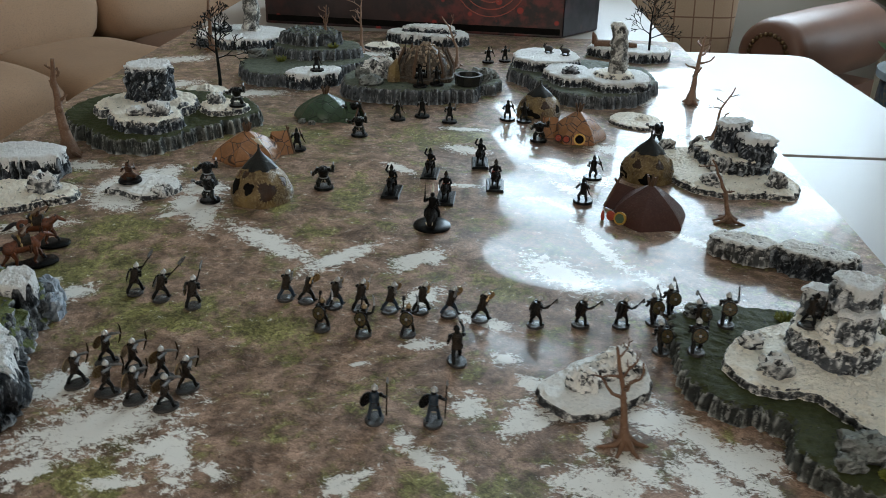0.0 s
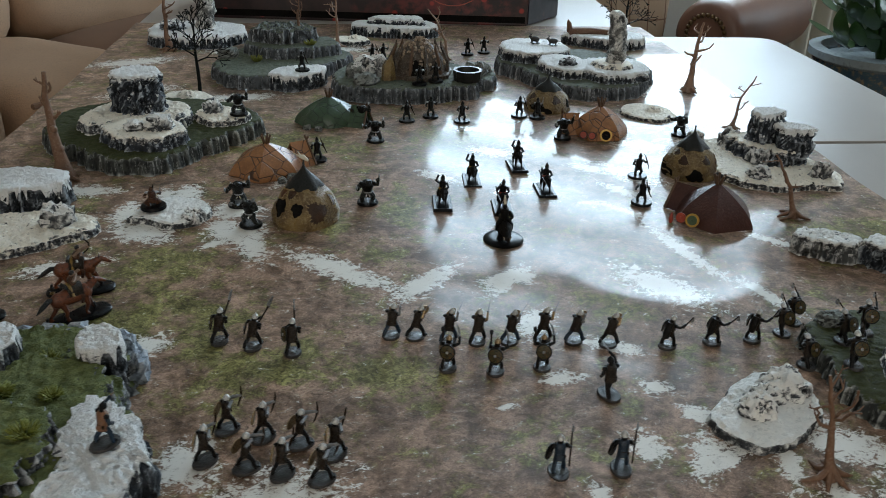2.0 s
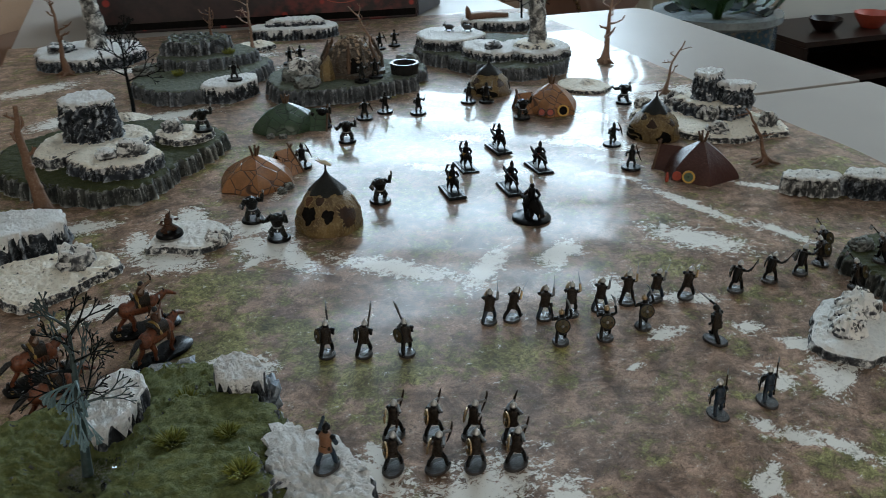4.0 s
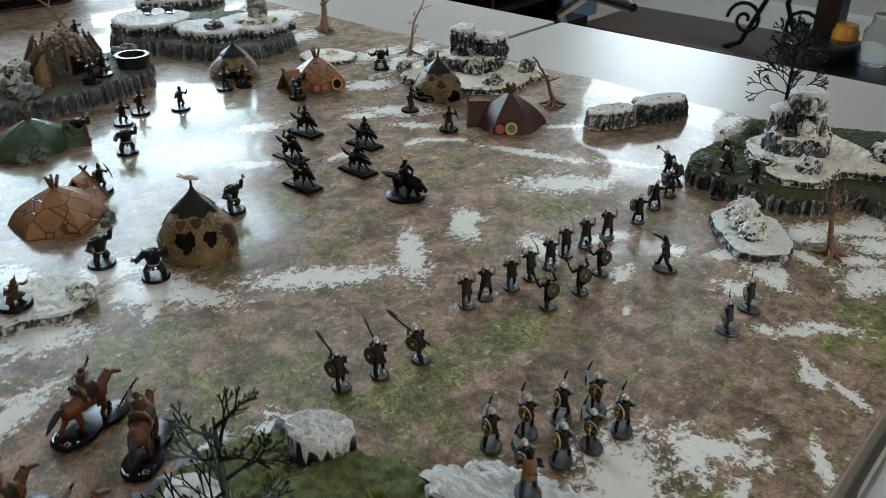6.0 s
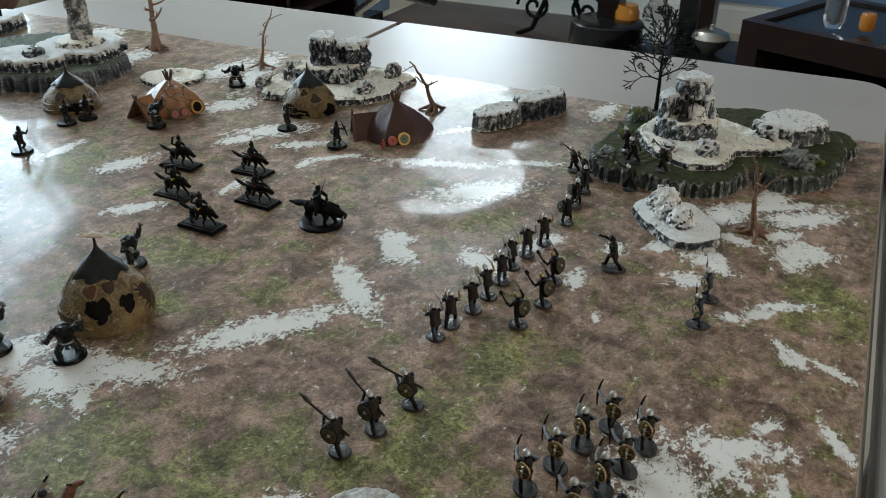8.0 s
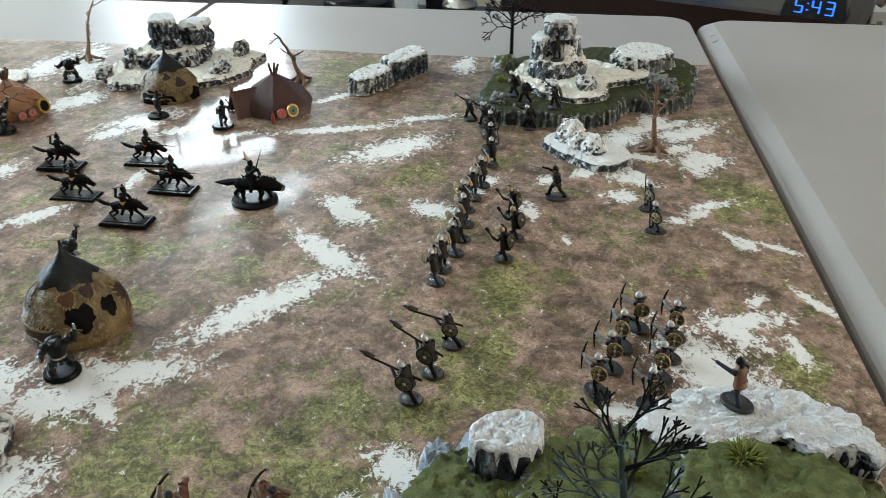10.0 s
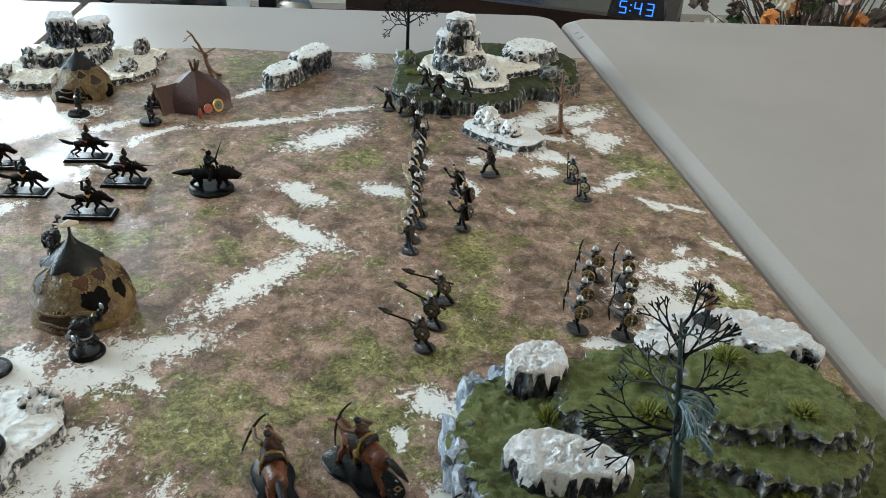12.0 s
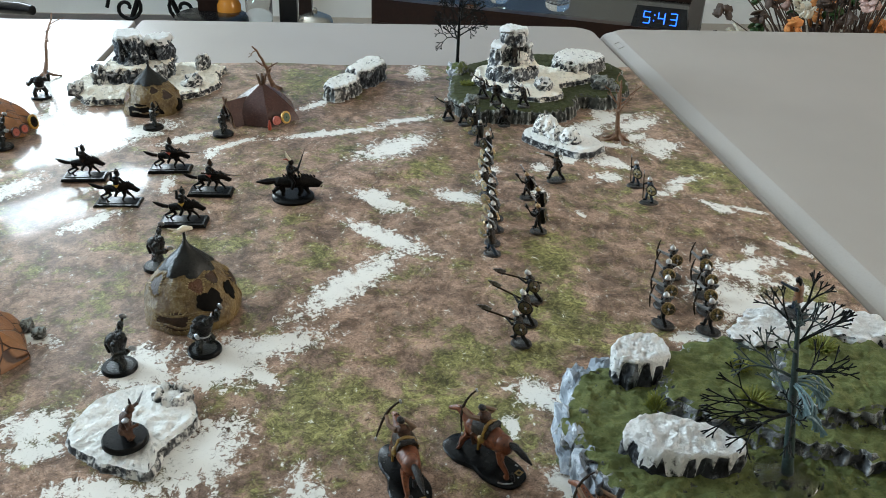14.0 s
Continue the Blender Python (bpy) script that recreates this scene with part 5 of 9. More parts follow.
snowy(block, [(-0.352, 1.475), (-0.313, 1.456), (-0.269, 1.492), (-0.266, 1.529), (-0.315, 1.527), (-0.348, 1.503)], 0, 0.025, 34, BLOCK)
ledge = thing("snow_ledge", "far snow-topped rock ledge", "terrain piece", (-0.510, 1.822, 0), group="terrain pieces on the mat")
snowy(ledge, [(-0.605, 1.779), (-0.545, 1.744), (-0.468, 1.761), (-0.431, 1.804), (-0.443, 1.876), (-0.533, 1.910), (-0.610, 1.878)], 0, 0.021, 35, BLOCK)
part("boulder", crag((-0.568, 1.823, 0.024), (0.025, 0.02, 0.014), 79), SNOW_ROCK, ledge, **ROCK)
pillar = thing("stone_pillar", "tall weathered stone pillar crusted with snow on the far ledge", "terrain piece", (-0.510, 1.844, 0.022), group="stone pillars")
part("shaft", pillar_shaft(-0.510, 1.844, 0.021, 0.140, 0.016, 9), PILLAR_STONE, pillar, **ROCK)
ledge = thing("snow_ledge", "broad snow-topped rock ledge before the box", "terrain piece", (-0.136, 1.882, 0), group="terrain pieces on the mat")
snowy(ledge, [(-0.224, 1.884), (-0.170, 1.859), (-0.082, 1.843), (-0.049, 1.870), (-0.064, 1.920), (-0.142, 1.932), (-0.210, 1.922)], 0, 0.021, 36, BLOCK)
snowy(ledge, [(-0.190, 1.889), (-0.131, 1.871), (-0.078, 1.873), (-0.083, 1.909), (-0.161, 1.918)], 0.021, 0.033, 37, name="upper_rock", drip=0.004)
solo("snow_island", cliff([(-0.260, 1.797), (-0.221, 1.780), (-0.188, 1.801), (-0.203, 1.834), (-0.247, 1.831)], 0, 0.010, 38, flute=0.002, bumps=((-0.217, 1.807, 0.014, 0.008),)), SNOW_CREAM, "small snow-covered island of rock", "terrain piece", (-0.227, 1.807, 0), "terrain pieces on the mat", **ROCK)

# north-west hill with its snowy tower
hill = thing("scenery_hill", "two-step moss green hill with dark fluted cliffs", "terrain piece", (-0.480, 1.214, 0), group="terrain pieces on the mat")
part("plateau", cliff([(-0.619, 1.220), (-0.577, 1.152), (-0.512, 1.106), (-0.451, 1.102), (-0.415, 1.151), (-0.374, 1.198), (-0.343, 1.249), (-0.374, 1.317), (-0.438, 1.349), (-0.534, 1.351), (-0.609, 1.298)], 0, 0.022, 41, flute=0.0095, ribs=0.42, jag=0.0012), OLIVE_ROCK, hill, **ROCK)
snowy(hill, [(-0.530, 1.162), (-0.494, 1.121), (-0.447, 1.123), (-0.425, 1.157), (-0.450, 1.198), (-0.517, 1.198)], 0.021, 0.038, 42, BLOCK, cap=SNOW_CREAM, name="step", drip=0.005)
part("snow_sheet", cliff([(-0.572, 1.215), (-0.553, 1.186), (-0.520, 1.200), (-0.482, 1.186), (-0.446, 1.204), (-0.434, 1.236), (-0.448, 1.282), (-0.505, 1.304), (-0.556, 1.276)], 0.022, 0.036, 43, flute=0.003, top_rough=0.0026, bumps=((-0.452, 1.219, 0.016, 0.008), (-0.556, 1.222, 0.012, 0.006))), SNOW_CREAM, hill, **ROCK)
part("boulder", crag((-0.458, 1.157, 0.042), (0.020, 0.016, 0.016), 81), SNOW_PITTED, hill, **ROCK)
part("boulder", crag((-0.486, 1.152, 0.041), (0.014, 0.012, 0.010), 82), SNOW_PITTED, hill, **ROCK)
snowy(hill, round_plan((-0.503, 1.258), 0.034, 44, 10), 0.034, 0.084, 44, name="tower", drip=0.004)
isle = thing("snow_island", "small snow-covered island with two rocks on the mossy hill", "terrain piece", (-0.395, 1.244, 0.022), group="terrain pieces on the mat")
part("snow_sheet", cliff([(-0.429, 1.245), (-0.403, 1.215), (-0.366, 1.225), (-0.359, 1.256), (-0.392, 1.281), (-0.425, 1.271)], 0.0225, 0.031, 45, flute=0.002, top_rough=0.0026), SNOW_CREAM, isle, **ROCK)
part("boulder", crag((-0.407, 1.257, 0.033), (0.014, 0.013, 0.014), 83), SNOW_PITTED, isle, **ROCK)
solo("snow_island", cliff([(-0.503, 1.398), (-0.458, 1.381), (-0.430, 1.402), (-0.456, 1.435), (-0.499, 1.430)], 0, 0.010, 46, flute=0.002, bumps=((-0.469, 1.403, 0.016, 0.01),)), SNOW_CREAM, "small snow-covered island behind the hill", "terrain piece", (-0.469, 1.403, 0), "terrain pieces on the mat", **ROCK)

# west edge
block = thing("snow_crag", "dark rock block with thick snow at the mat edge", "terrain piece", (-0.578, 1.009, 0), group="terrain pieces on the mat")
snowy(block, [(-0.605, 0.989), (-0.568, 0.979), (-0.531, 1.001), (-0.535, 1.034), (-0.580, 1.049), (-0.626, 1.034)], 0, 0.029, 47, BLOCK, drip=0.010)
isle = thing("snow_island", "snow-covered island with a hollow stump of rock", "terrain piece", (-0.537, 0.920, 0), group="terrain pieces on the mat")
part("snow_sheet", cliff([(-0.602, 0.920), (-0.563, 0.876), (-0.522, 0.895), (-0.480, 0.930), (-0.492, 0.959), (-0.539, 0.974), (-0.590, 0.964)], 0, 0.009, 48, flute=0.002, top_rough=0.0026, lean=0.003), SNOW_CREAM, isle, **ROCK)
part("boulder", crag((-0.519, 0.940, 0.011), (0.019, 0.016, 0.017), 84, rough=0.4), SNOW_PITTED, isle, **ROCK)
isle = thing("snow_island", "snow-covered island with a ring of broken rock", "terrain piece", (-0.418, 0.974, 0), group="terrain pieces on the mat")


def ring_rock(c, r, h, seed, n=40):
    """A low broken rock with a hollow in its middle."""
    s, rows = Shape(), []
    for q, z in ((1.0, -0.2), (1.02, 0.25), (0.92, 0.72), (0.74, 1.0), (0.52, 0.88), (0.36, 0.40), (0.16, 0.08)):
        row = []
        for i in range(n):
            a = 2 * math.pi * i / n
            w = 1 + 0.34 * noise.noise(Vector((math.cos(a) * 2.2, math.sin(a) * 2.2, seed + z))) + 0.12 * noise.noise(Vector((math.cos(a) * 7, math.sin(a) * 7, seed + 2 * z)))
            lift = 1 + 0.9 * noise.noise(Vector((math.cos(a) * 2.6, math.sin(a) * 2.6, seed * 1.7)))
            row.append((c[0] + r * q * w * math.cos(a), c[1] + r * q * w * math.sin(a), c[2] + h * z * (lift if z > 0 else 1)))
        rows.append(row)
    s.rings(rows)
    return s


part("snow_sheet", cliff([(-0.413, 1.014), (-0.384, 1.003), (-0.373, 0.988), (-0.371, 0.966), (-0.382, 0.949), (-0.404, 0.938), (-0.421, 0.946), (-0.434, 0.955), (-0.454, 0.957), (-0.451, 0.973), (-0.440, 0.993), (-0.428, 1.010)], 0, 0.0072, 49, flute=0.0010, jag=0.0014, lean=0.0022, top_rough=0.0018, bumps=((-0.386, 0.958, 0.016, 0.003),)), SNOW_SHEET, isle, **ROCK)
part("boulder", ring_rock((-0.386, 0.957, 0.0045), 0.0125, 0.0080, 85), SNOW_PITTED, isle, "low pitted rock with a hollow", **ROCK)

# south-west hill close to the camera
hill = thing("scenery_hill", "mossy green flocked hill with blue-grey broken cliffs", "terrain piece", (-0.474, 0.579, 0), group="terrain pieces on the mat")
part("plateau", cliff([(-0.364, 0.569), (-0.378, 0.619), (-0.384, 0.664), (-0.397, 0.690), (-0.430, 0.704), (-0.457, 0.707), (-0.486, 0.698), (-0.520, 0.684), (-0.576, 0.660), (-0.616, 0.599), (-0.605, 0.508), (-0.533, 0.447), (-0.452, 0.435), (-0.386, 0.459), (-0.356, 0.513)], 0, 0.026, 51, step=0.0018, flute=0.0046, jag=0.0026, lean=0.005, top_rough=0.0034, rings=16, levels=10, chunk=0.0055, slab=0.8, ribs=0.8), FLOCK_ROCK, hill, **ROCK)
part("terrace", cliff([(-0.376, 0.600), (-0.400, 0.634), (-0.436, 0.645), (-0.452, 0.626), (-0.468, 0.602), (-0.482, 0.572), (-0.498, 0.543), (-0.500, 0.505), (-0.462, 0.466), (-0.402, 0.474), (-0.372, 0.528)], 0.022, 0.039, 52, step=0.0016, flute=0.0046, jag=0.0028, lean=0.003, top_rough=0.0018, rings=12, levels=9, chunk=0.0050, slab=1.0, ribs=0.9), FLOCK_ROCK, hill, **ROCK)
part("crest", cliff([(-0.398, 0.552), (-0.432, 0.572), (-0.462, 0.566), (-0.473, 0.545), (-0.468, 0.524), (-0.480, 0.508), (-0.470, 0.484), (-0.430, 0.478), (-0.402, 0.500)], 0.036, 0.052, 53, step=0.0016, flute=0.0046, jag=0.0028, lean=0.003, top_rough=0.0018, rings=9, levels=9, chunk=0.0050, slab=1.0, ribs=0.9), FLOCK_ROCK, hill, **ROCK)
for k, (x, y, rx, ry, rzz) in enumerate(((-0.394, 0.690, 0.015, 0.010, 0.021), (-0.378, 0.668, 0.010, 0.013, 0.017), (-0.441, 0.706, 0.020, 0.010, 0.020), (-0.478, 0.703, 0.016, 0.009, 0.018))):
    part("rock_face", crag((x, y, 0.006), (rx, ry, rzz), 130 + k, n=18, m=11, rough=0.34, sharp=1.5, freq=1.2), SLAB_ROCK, hill, "pale blue-grey rock slab", smooth=True, angle=16)
for nm, ctrl, z0, z1, sd, lab in (
    ("snow_crag", [(-0.411, 0.669), (-0.413, 0.650), (-0.405, 0.636), (-0.387, 0.634), (-0.380, 0.642), (-0.382, 0.658), (-0.396, 0.671)], 0.022, 0.049, 54, "rock stump with a thick snow cap on the mossy hill"),
    ("snow_crag", [(-0.474, 0.684), (-0.490, 0.672), (-0.496, 0.650), (-0.497, 0.626), (-0.488, 0.617), (-0.471, 0.633), (-0.460, 0.655), (-0.461, 0.672)], 0.022, 0.045, 55, "long rock with a dripping snow cap on the mossy hill"),
    ("snow_crag", [(-0.352, 0.558), (-0.338, 0.526), (-0.344, 0.494), (-0.362, 0.468), (-0.388, 0.464), (-0.392, 0.492), (-0.384, 0.520), (-0.394, 0.545), (-0.392, 0.574), (-0.370, 0.580)], 0.0, 0.046, 56, "tall rock block with a rough snow cap beside the hill"),
):
    cx, cy = sum(p[0] for p in ctrl) / len(ctrl), sum(p[1] for p in ctrl) / len(ctrl)
    snowy(thing(nm, lab, "terrain piece", (cx, cy, z0), group="terrain pieces on the mat"), ctrl, z0, z1 - 0.002, sd, dict(flute=0.0022, jag=0.0012, lean=0.0006, chunk=0.0012) if sd < 56 else dict(flute=0.0034, jag=0.0034, lean=0.002, chunk=0.0060), rock=DARK_FACE, drip=0.013, rough=0.0030, thick=0.0006, spare=0.06)


def tuft(x, y, z, r, h, seed):
    rnd = random.Random(seed)
    s = Shape()
    for _ in range(110):
        a, q = rnd.random() * 6.28, r * math.sqrt(rnd.random())
        c = a + rnd.uniform(-0.9, 0.9)
        p = Vector((x + q * 0.7 * math.cos(a), y + q * 0.7 * math.sin(a), z - 0.001))
        tip = Vector((x + q * math.cos(a) + 0.003 * math.cos(c), y + q * math.sin(a) + 0.003 * math.sin(c), z + h * rnd.uniform(0.25, 1.0) * (1.1 - 0.5 * q / r)))
        s.path([p, p.lerp(tip, 0.55) + Vector((0, 0, 0.12 * h)), tip], [0.0005, 0.0005, 0.0002], 4)
    solo("grass_tuft", s, TUFT, "yellow-green static grass tuft on the terrain", "grass tuft", (x, y, z), "grass tufts", angle=180)


for k, (x, y, z, r, h) in enumerate(((-0.434, 0.650, 0.026, 0.008, 0.017), (-0.446, 0.594, 0.040, 0.011, 0.009), (-0.409, 0.536, 0.052, 0.011, 0.010), (-0.412, 0.590, 0.040, 0.008, 0.008), (-0.462, 0.512, 0.052, 0.009, 0.010), (-0.509, 0.528, 0.027, 0.013, 0.008), (0.261, 0.690, 0.018, 0.010, 0.009), (0.265, 0.484, 0.018, 0.006, 0.008), (-0.382, 1.571, 0.024, 0.012, 0.014), (-0.293, 1.620, 0.041, 0.012, 0.012), (-0.005, 1.531, 0.024, 0.010, 0.010))):
    tuft(x, y, z, r * 0.8, h * 0.8, 300 + k)


# ---- model trees ----
def dead_tree(x, y, z, h, seed, mt, label, lean=(0, 0), roots=5, limbs=5, fat=1.0, group="brown dead trees", arms=None):
    rnd = random.Random(seed)
    t = thing("dead_tree", label, "model tree", (x, y, z), group)
    s = Shape()
    pts, rad = [], []
    jx = jy = 0.0
    for k in range(11):
        u = k / 10
        if k > 1:
            jx += rnd.uniform(-1, 1) * 0.020 * h
            jy += rnd.uniform(-1, 1) * 0.020 * h
        pts.append(Vector((x + lean[0] * u * u + jx, y + lean[1] * u * u + jy, z + h * (u + 0.02 * rnd.uniform(-1, 1) * (k > 1)))))
        rad.append(fat * (0.0045 * max(0, 1 - u * 4.0) ** 1.3 + 0.0046 * (1 - 0.70 * u)))
    s.path(pts, rad, 9)
    for k in range(4):
        p = pts[3 + k] + Vector((rnd.uniform(-1, 1), rnd.uniform(-1, 1), 0)) * rad[3 + k] * 0.5
        s.ball(p, rad[3 + k] * 0.95, 7, 5)
    part("trunk", s, mt, t)
    for k in range(roots):
        s = Shape()
        a = 2 * math.pi * k / roots + rnd.random() * 0.6
        q = 0.015 + 0.006 * rnd.random()
        b = a + rnd.uniform(-0.4, 0.4)
        s.path([(x, y, z + 0.009), (x + 0.45 * q * math.cos(a), y + 0.45 * q * math.sin(a), z + 0.0042), (x + q * math.cos(b), y + q * math.sin(b), z + 0.001)], [0.0042 * fat, 0.0032 * fat, 0.0010], 7)
        part("root", s, mt, t)
    if arms is None:
        arms = []
        for k in range(limbs):
            u = 0.48 + 0.50 * (k + 0.4 * rnd.random()) / limbs
            arms.append((u, math.degrees(rnd.random() * 6.28 + k * 2.4), h * (0.20 + 0.13 * rnd.random()) * (1.15 - 0.35 * u), 0.15 + 0.5 * rnd.random()))
    for u, a, L, rise in arms:
        i = min(10, int(u * 10))
        p, r = pts[i], rad[i] * 0.72
        s = Shape()
        line, wide = [p], [r]
        d = Vector((math.cos(radians(a)), math.sin(radians(a)), rise)).normalized()
        for j in range(4):
            p = p + d * L * 0.30
            d = (d + Vector((rnd.uniform(-1, 1), rnd.uniform(-1, 1), rnd.uniform(-0.3, 0.9))) * 0.75).normalized()
            r *= 0.80
            line.append(p)
            wide.append(r)
            if j in (1, 2):
                e = (d + Vector((rnd.uniform(-1, 1), rnd.uniform(-1, 1), rnd.uniform(-0.5, 0.7))) * 1.2).normalized()
                s.path([p, p + e * L * 0.16, p + e * L * 0.24 + Vector((0, 0, 0.002))], [r * 0.8, r * 0.6, 0.0004], 6)
        s.path(line, wide, 7)
        part("limb", s, mt, t)
    return t


def grow(s, rnd, p, d, L, r, depth, rise=0.10, fork=(0.30, 0.70), least=0.00045):
    q = p + d * L
    s.tube(p, q, r, max(least, r * 0.68), 5, False)
    if depth == 0:
        return
    ax = d.cross(Vector((rnd.uniform(-0.35, 0.35), rnd.uniform(-0.35, 0.35), 1))).normalized()
    if rnd.random() < 0.45:
        ax = d.cross(ax).normalized()
    for sgn in (-1, 1):
        d2 = (Matrix.Rotation(sgn * rnd.uniform(*fork), 3, ax) @ d + Vector((0, 0, rise))).normalized()
        grow(s, rnd, q, d2, L * rnd.uniform(0.62, 0.90), max(least, r * 0.68), depth - 1, rise, fork, least)


def bare_tree(x, y, z, h, seed, mt, label, spread=0.30, trunk=0.0030, lean=(0, 0), start=0.32, arms=10):
    rnd = random.Random(seed)
    t = thing("bare_tree", label, "model tree", (x, y, z), "black bare trees")
    s = Shape()
    pts = [(x + lean[0] * u + 0.001 * math.sin(9 * u), y + lean[1] * u, z + h * u) for u in (0, 0.15, 0.3, 0.5, 0.7, 0.85)]
    s.path(pts, [trunk * k for k in (1.2, 0.95, 0.9, 0.7, 0.45, 0.25)], 8)
    part("trunk", s, mt, t)
    for k in range(arms):
        u = start + (0.84 - start) * k / (arms - 1)
        a = k * 2.4 + rnd.random() * 0.5
        w = (u - start) / (0.84 - start)
        L = h * spread * (0.34 - 0.13 * w)
        p = Vector((x + lean[0] * u, y + lean[1] * u, z + h * u))
        s = Shape()
        grow(s, rnd, p, Vector((math.cos(a), math.sin(a), 0.35 + 1.1 * w)).normalized(), L, trunk * (0.52 - 0.2 * w), 5, 0.03, (0.25, 0.62), 0.0006)
        part("branch", s, mt, t)
    s = Shape()
    s.lathe([(0.011, 0), (0.010, 0.002), (0.004, 0.006)], (x, y, z), 14)
    part("base", s, mt, t)
    return t


def spray_tree(x, y, z, h, seed, label):
    """A plastic tree on a clear disc: dark crown, paler drooping lower sprays."""
    rnd = random.Random(seed)
    t = thing("bare_tree", label, "model tree", (x, y, z), "black bare trees")
    s = Shape()
    def stem(u):
        return Vector((x + 0.008 * u, y + 0.016 * u, z + 0.003 + h * u))
    s.path([stem(u) for u in (0, 0.15, 0.3, 0.45, 0.62, 0.8, 0.95)], [0.0036, 0.0029, 0.0027, 0.0023, 0.0018, 0.0012, 0.0006], 9)
    part("trunk", s, FROST_TREE, t)
    for k in range(11):
        a = k * 2.4 + rnd.random() * 0.4
        u = 0.42 + 0.48 * k / 10
        w = (u - 0.42) / 0.48
        s = Shape()
        grow(s, rnd, stem(u), Vector((math.cos(a), math.sin(a), 0.10 + 0.9 * w)).normalized(), h * (0.100 - 0.03 * w), 0.0012, 4 + k % 2, 0.05, (0.24, 0.52), 0.00040)
        part("branch", s, FROST_TREE if k % 3 == 0 else BLACK_TREE, t)
    for a in (78, 112):
        s = Shape()
        grow(s, rnd, stem(0.36), Vector((math.cos(radians(a)), math.sin(radians(a)), 0.12)).normalized(), h * 0.115, 0.0014, 5, 0.02, (0.24, 0.46), 0.00042)
        part("branch", s, BLACK_TREE, t)
    for k, (a, u) in enumerate(((-112, 0.37), (-88, 0.36), (-70, 0.38), (-100, 0.55), (-78, 0.56), (-125, 0.54), (178, 0.53), (192, 0.54))):
        s = Shape()
        grow(s, rnd, stem(u), Vector((math.cos(radians(a)), math.sin(radians(a)), 0.05)).normalized(), h * 0.060, 0.0011, 5, -0.42, (0.14, 0.34), 0.0005)
        part("low_branch", s, FROST_PALE, t, "drooping pale blue-green spray")
    s = Shape()
    s.lathe([(0.0172, 0.0004), (0.0180, 0.0012), (0.0168, 0.0024), (0.010, 0.0026), (0.0035, 0.0046)], (x, y, z), 36)
    part("base", s, CLEAR_BASE, t, "clear plastic disc base")
    return t


dead_tree(-0.556, 1.085, 0, 0.126, 31, BARK, "brown twisted dead tree with flared roots on the mat", (0.004, 0.0), fat=1.75, arms=((0.62, 0, 0.012, 0.5), (0.78, 190, 0.012, 0.9), (0.88, 20, 0.016, 1.2), (0.95, 170, 0.012, 1.0)))
dead_tree(-0.560, 1.735, 0, 0.150, 2, BARK, "brown dead tree by the far ledge", limbs=6)
dead_tree(-0.313, 1.665, 0.040, 0.070, 3, BARK, "small branching dead tree on the terraced rock", limbs=6, fat=0.7, roots=4)
dead_tree(-0.247, 1.668, 0.022, 0.105, 4, BARK_PALE, "thin upright dead tree on the terraced rock", limbs=4, fat=0.7, roots=4)
dead_tree(-0.060, 1.560, 0.024, 0.085, 5, BARK_PALE, "pale leaning dead tree behind the camp", (-0.03, 0.03), limbs=4, fat=0.7, roots=4)
dead_tree(0.341, 1.467, 0, 0.115, 6, BARK_PALE, "tall tan dead tree with short limbs", (0.006, 0), limbs=6, fat=1.25)
dead_tree(0.330, 1.256, 0, 0.086, 7, BARK_PALE, "thin tan forked dead tree", (0.018, -0.01), limbs=4, fat=0.6, roots=4)
dead_tree(0.277, 0.947, 0, 0.068, 8, BARK, "small brown crooked dead tree", (-0.020, 0.024), fat=0.72, arms=((0.58, -75, 0.014, 0.35), (0.66, 110, 0.012, 0.1), (0.95, 140, 0.018, -0.1), (0.40, 190, 0.010, 0.5)))
dead_tree(0.102, 0.525, 0, 0.078, 9, BARK, "brown crooked dead tree with splayed roots", (-0.012, 0.006), roots=6, fat=0.72, arms=((0.52, 178, 0.028, 0.35), (0.60, 12, 0.024, 1.0), (0.72, 200, 0.018, 0.3), (0.60, 95, 0.026, 0.9), (0.68, -80, 0.028, 0.6), (0.90, 30, 0.016, 0.9)))
bare_tree(-0.456, 1.435, 0, 0.138, 11, BLACK_TREE, "black bare tree with fine branches", 0.34, start=0.40, arms=9)
bare_tree(0.318, 1.782, 0.0, 0.140, 12, BLACK_TREE, "black bare tree at the far corner", 0.34, 0.0026)
bare_tree(0.397, 0.688, 0, 0.134, 13, BLACK_TREE, "black bare tree standing at the mat edge", 0.34, 0.0026, start=0.30, arms=18)
spray_tree(-0.497, 0.594, 0.025, 0.113, 14, "blue-green bare plastic tree on a clear disc")


# ---- tents and huts ----
def dome_point(c, r, h, a, u, power=1.7, facets=0, wob=0.0, seed=0):
    """A point of a tent skin: a round the base, u from foot to peak."""
    k = (1 - u ** power)
    if facets:
        w = math.pi / facets
        d = (a % (2 * w)) - w
        k *= (1 - 0.55 * (1 - math.cos(w))) / max(math.cos(d), 0.2) if u < 0.999 else 1
    k *= 1 + wob * noise.noise(Vector((math.cos(a) * 2, math.sin(a) * 2, u * 3 + seed)))
    return Vector((c[0] + r[0] * k * math.cos(a), c[1] + r[1] * k * math.sin(a), c[2] + h * u))


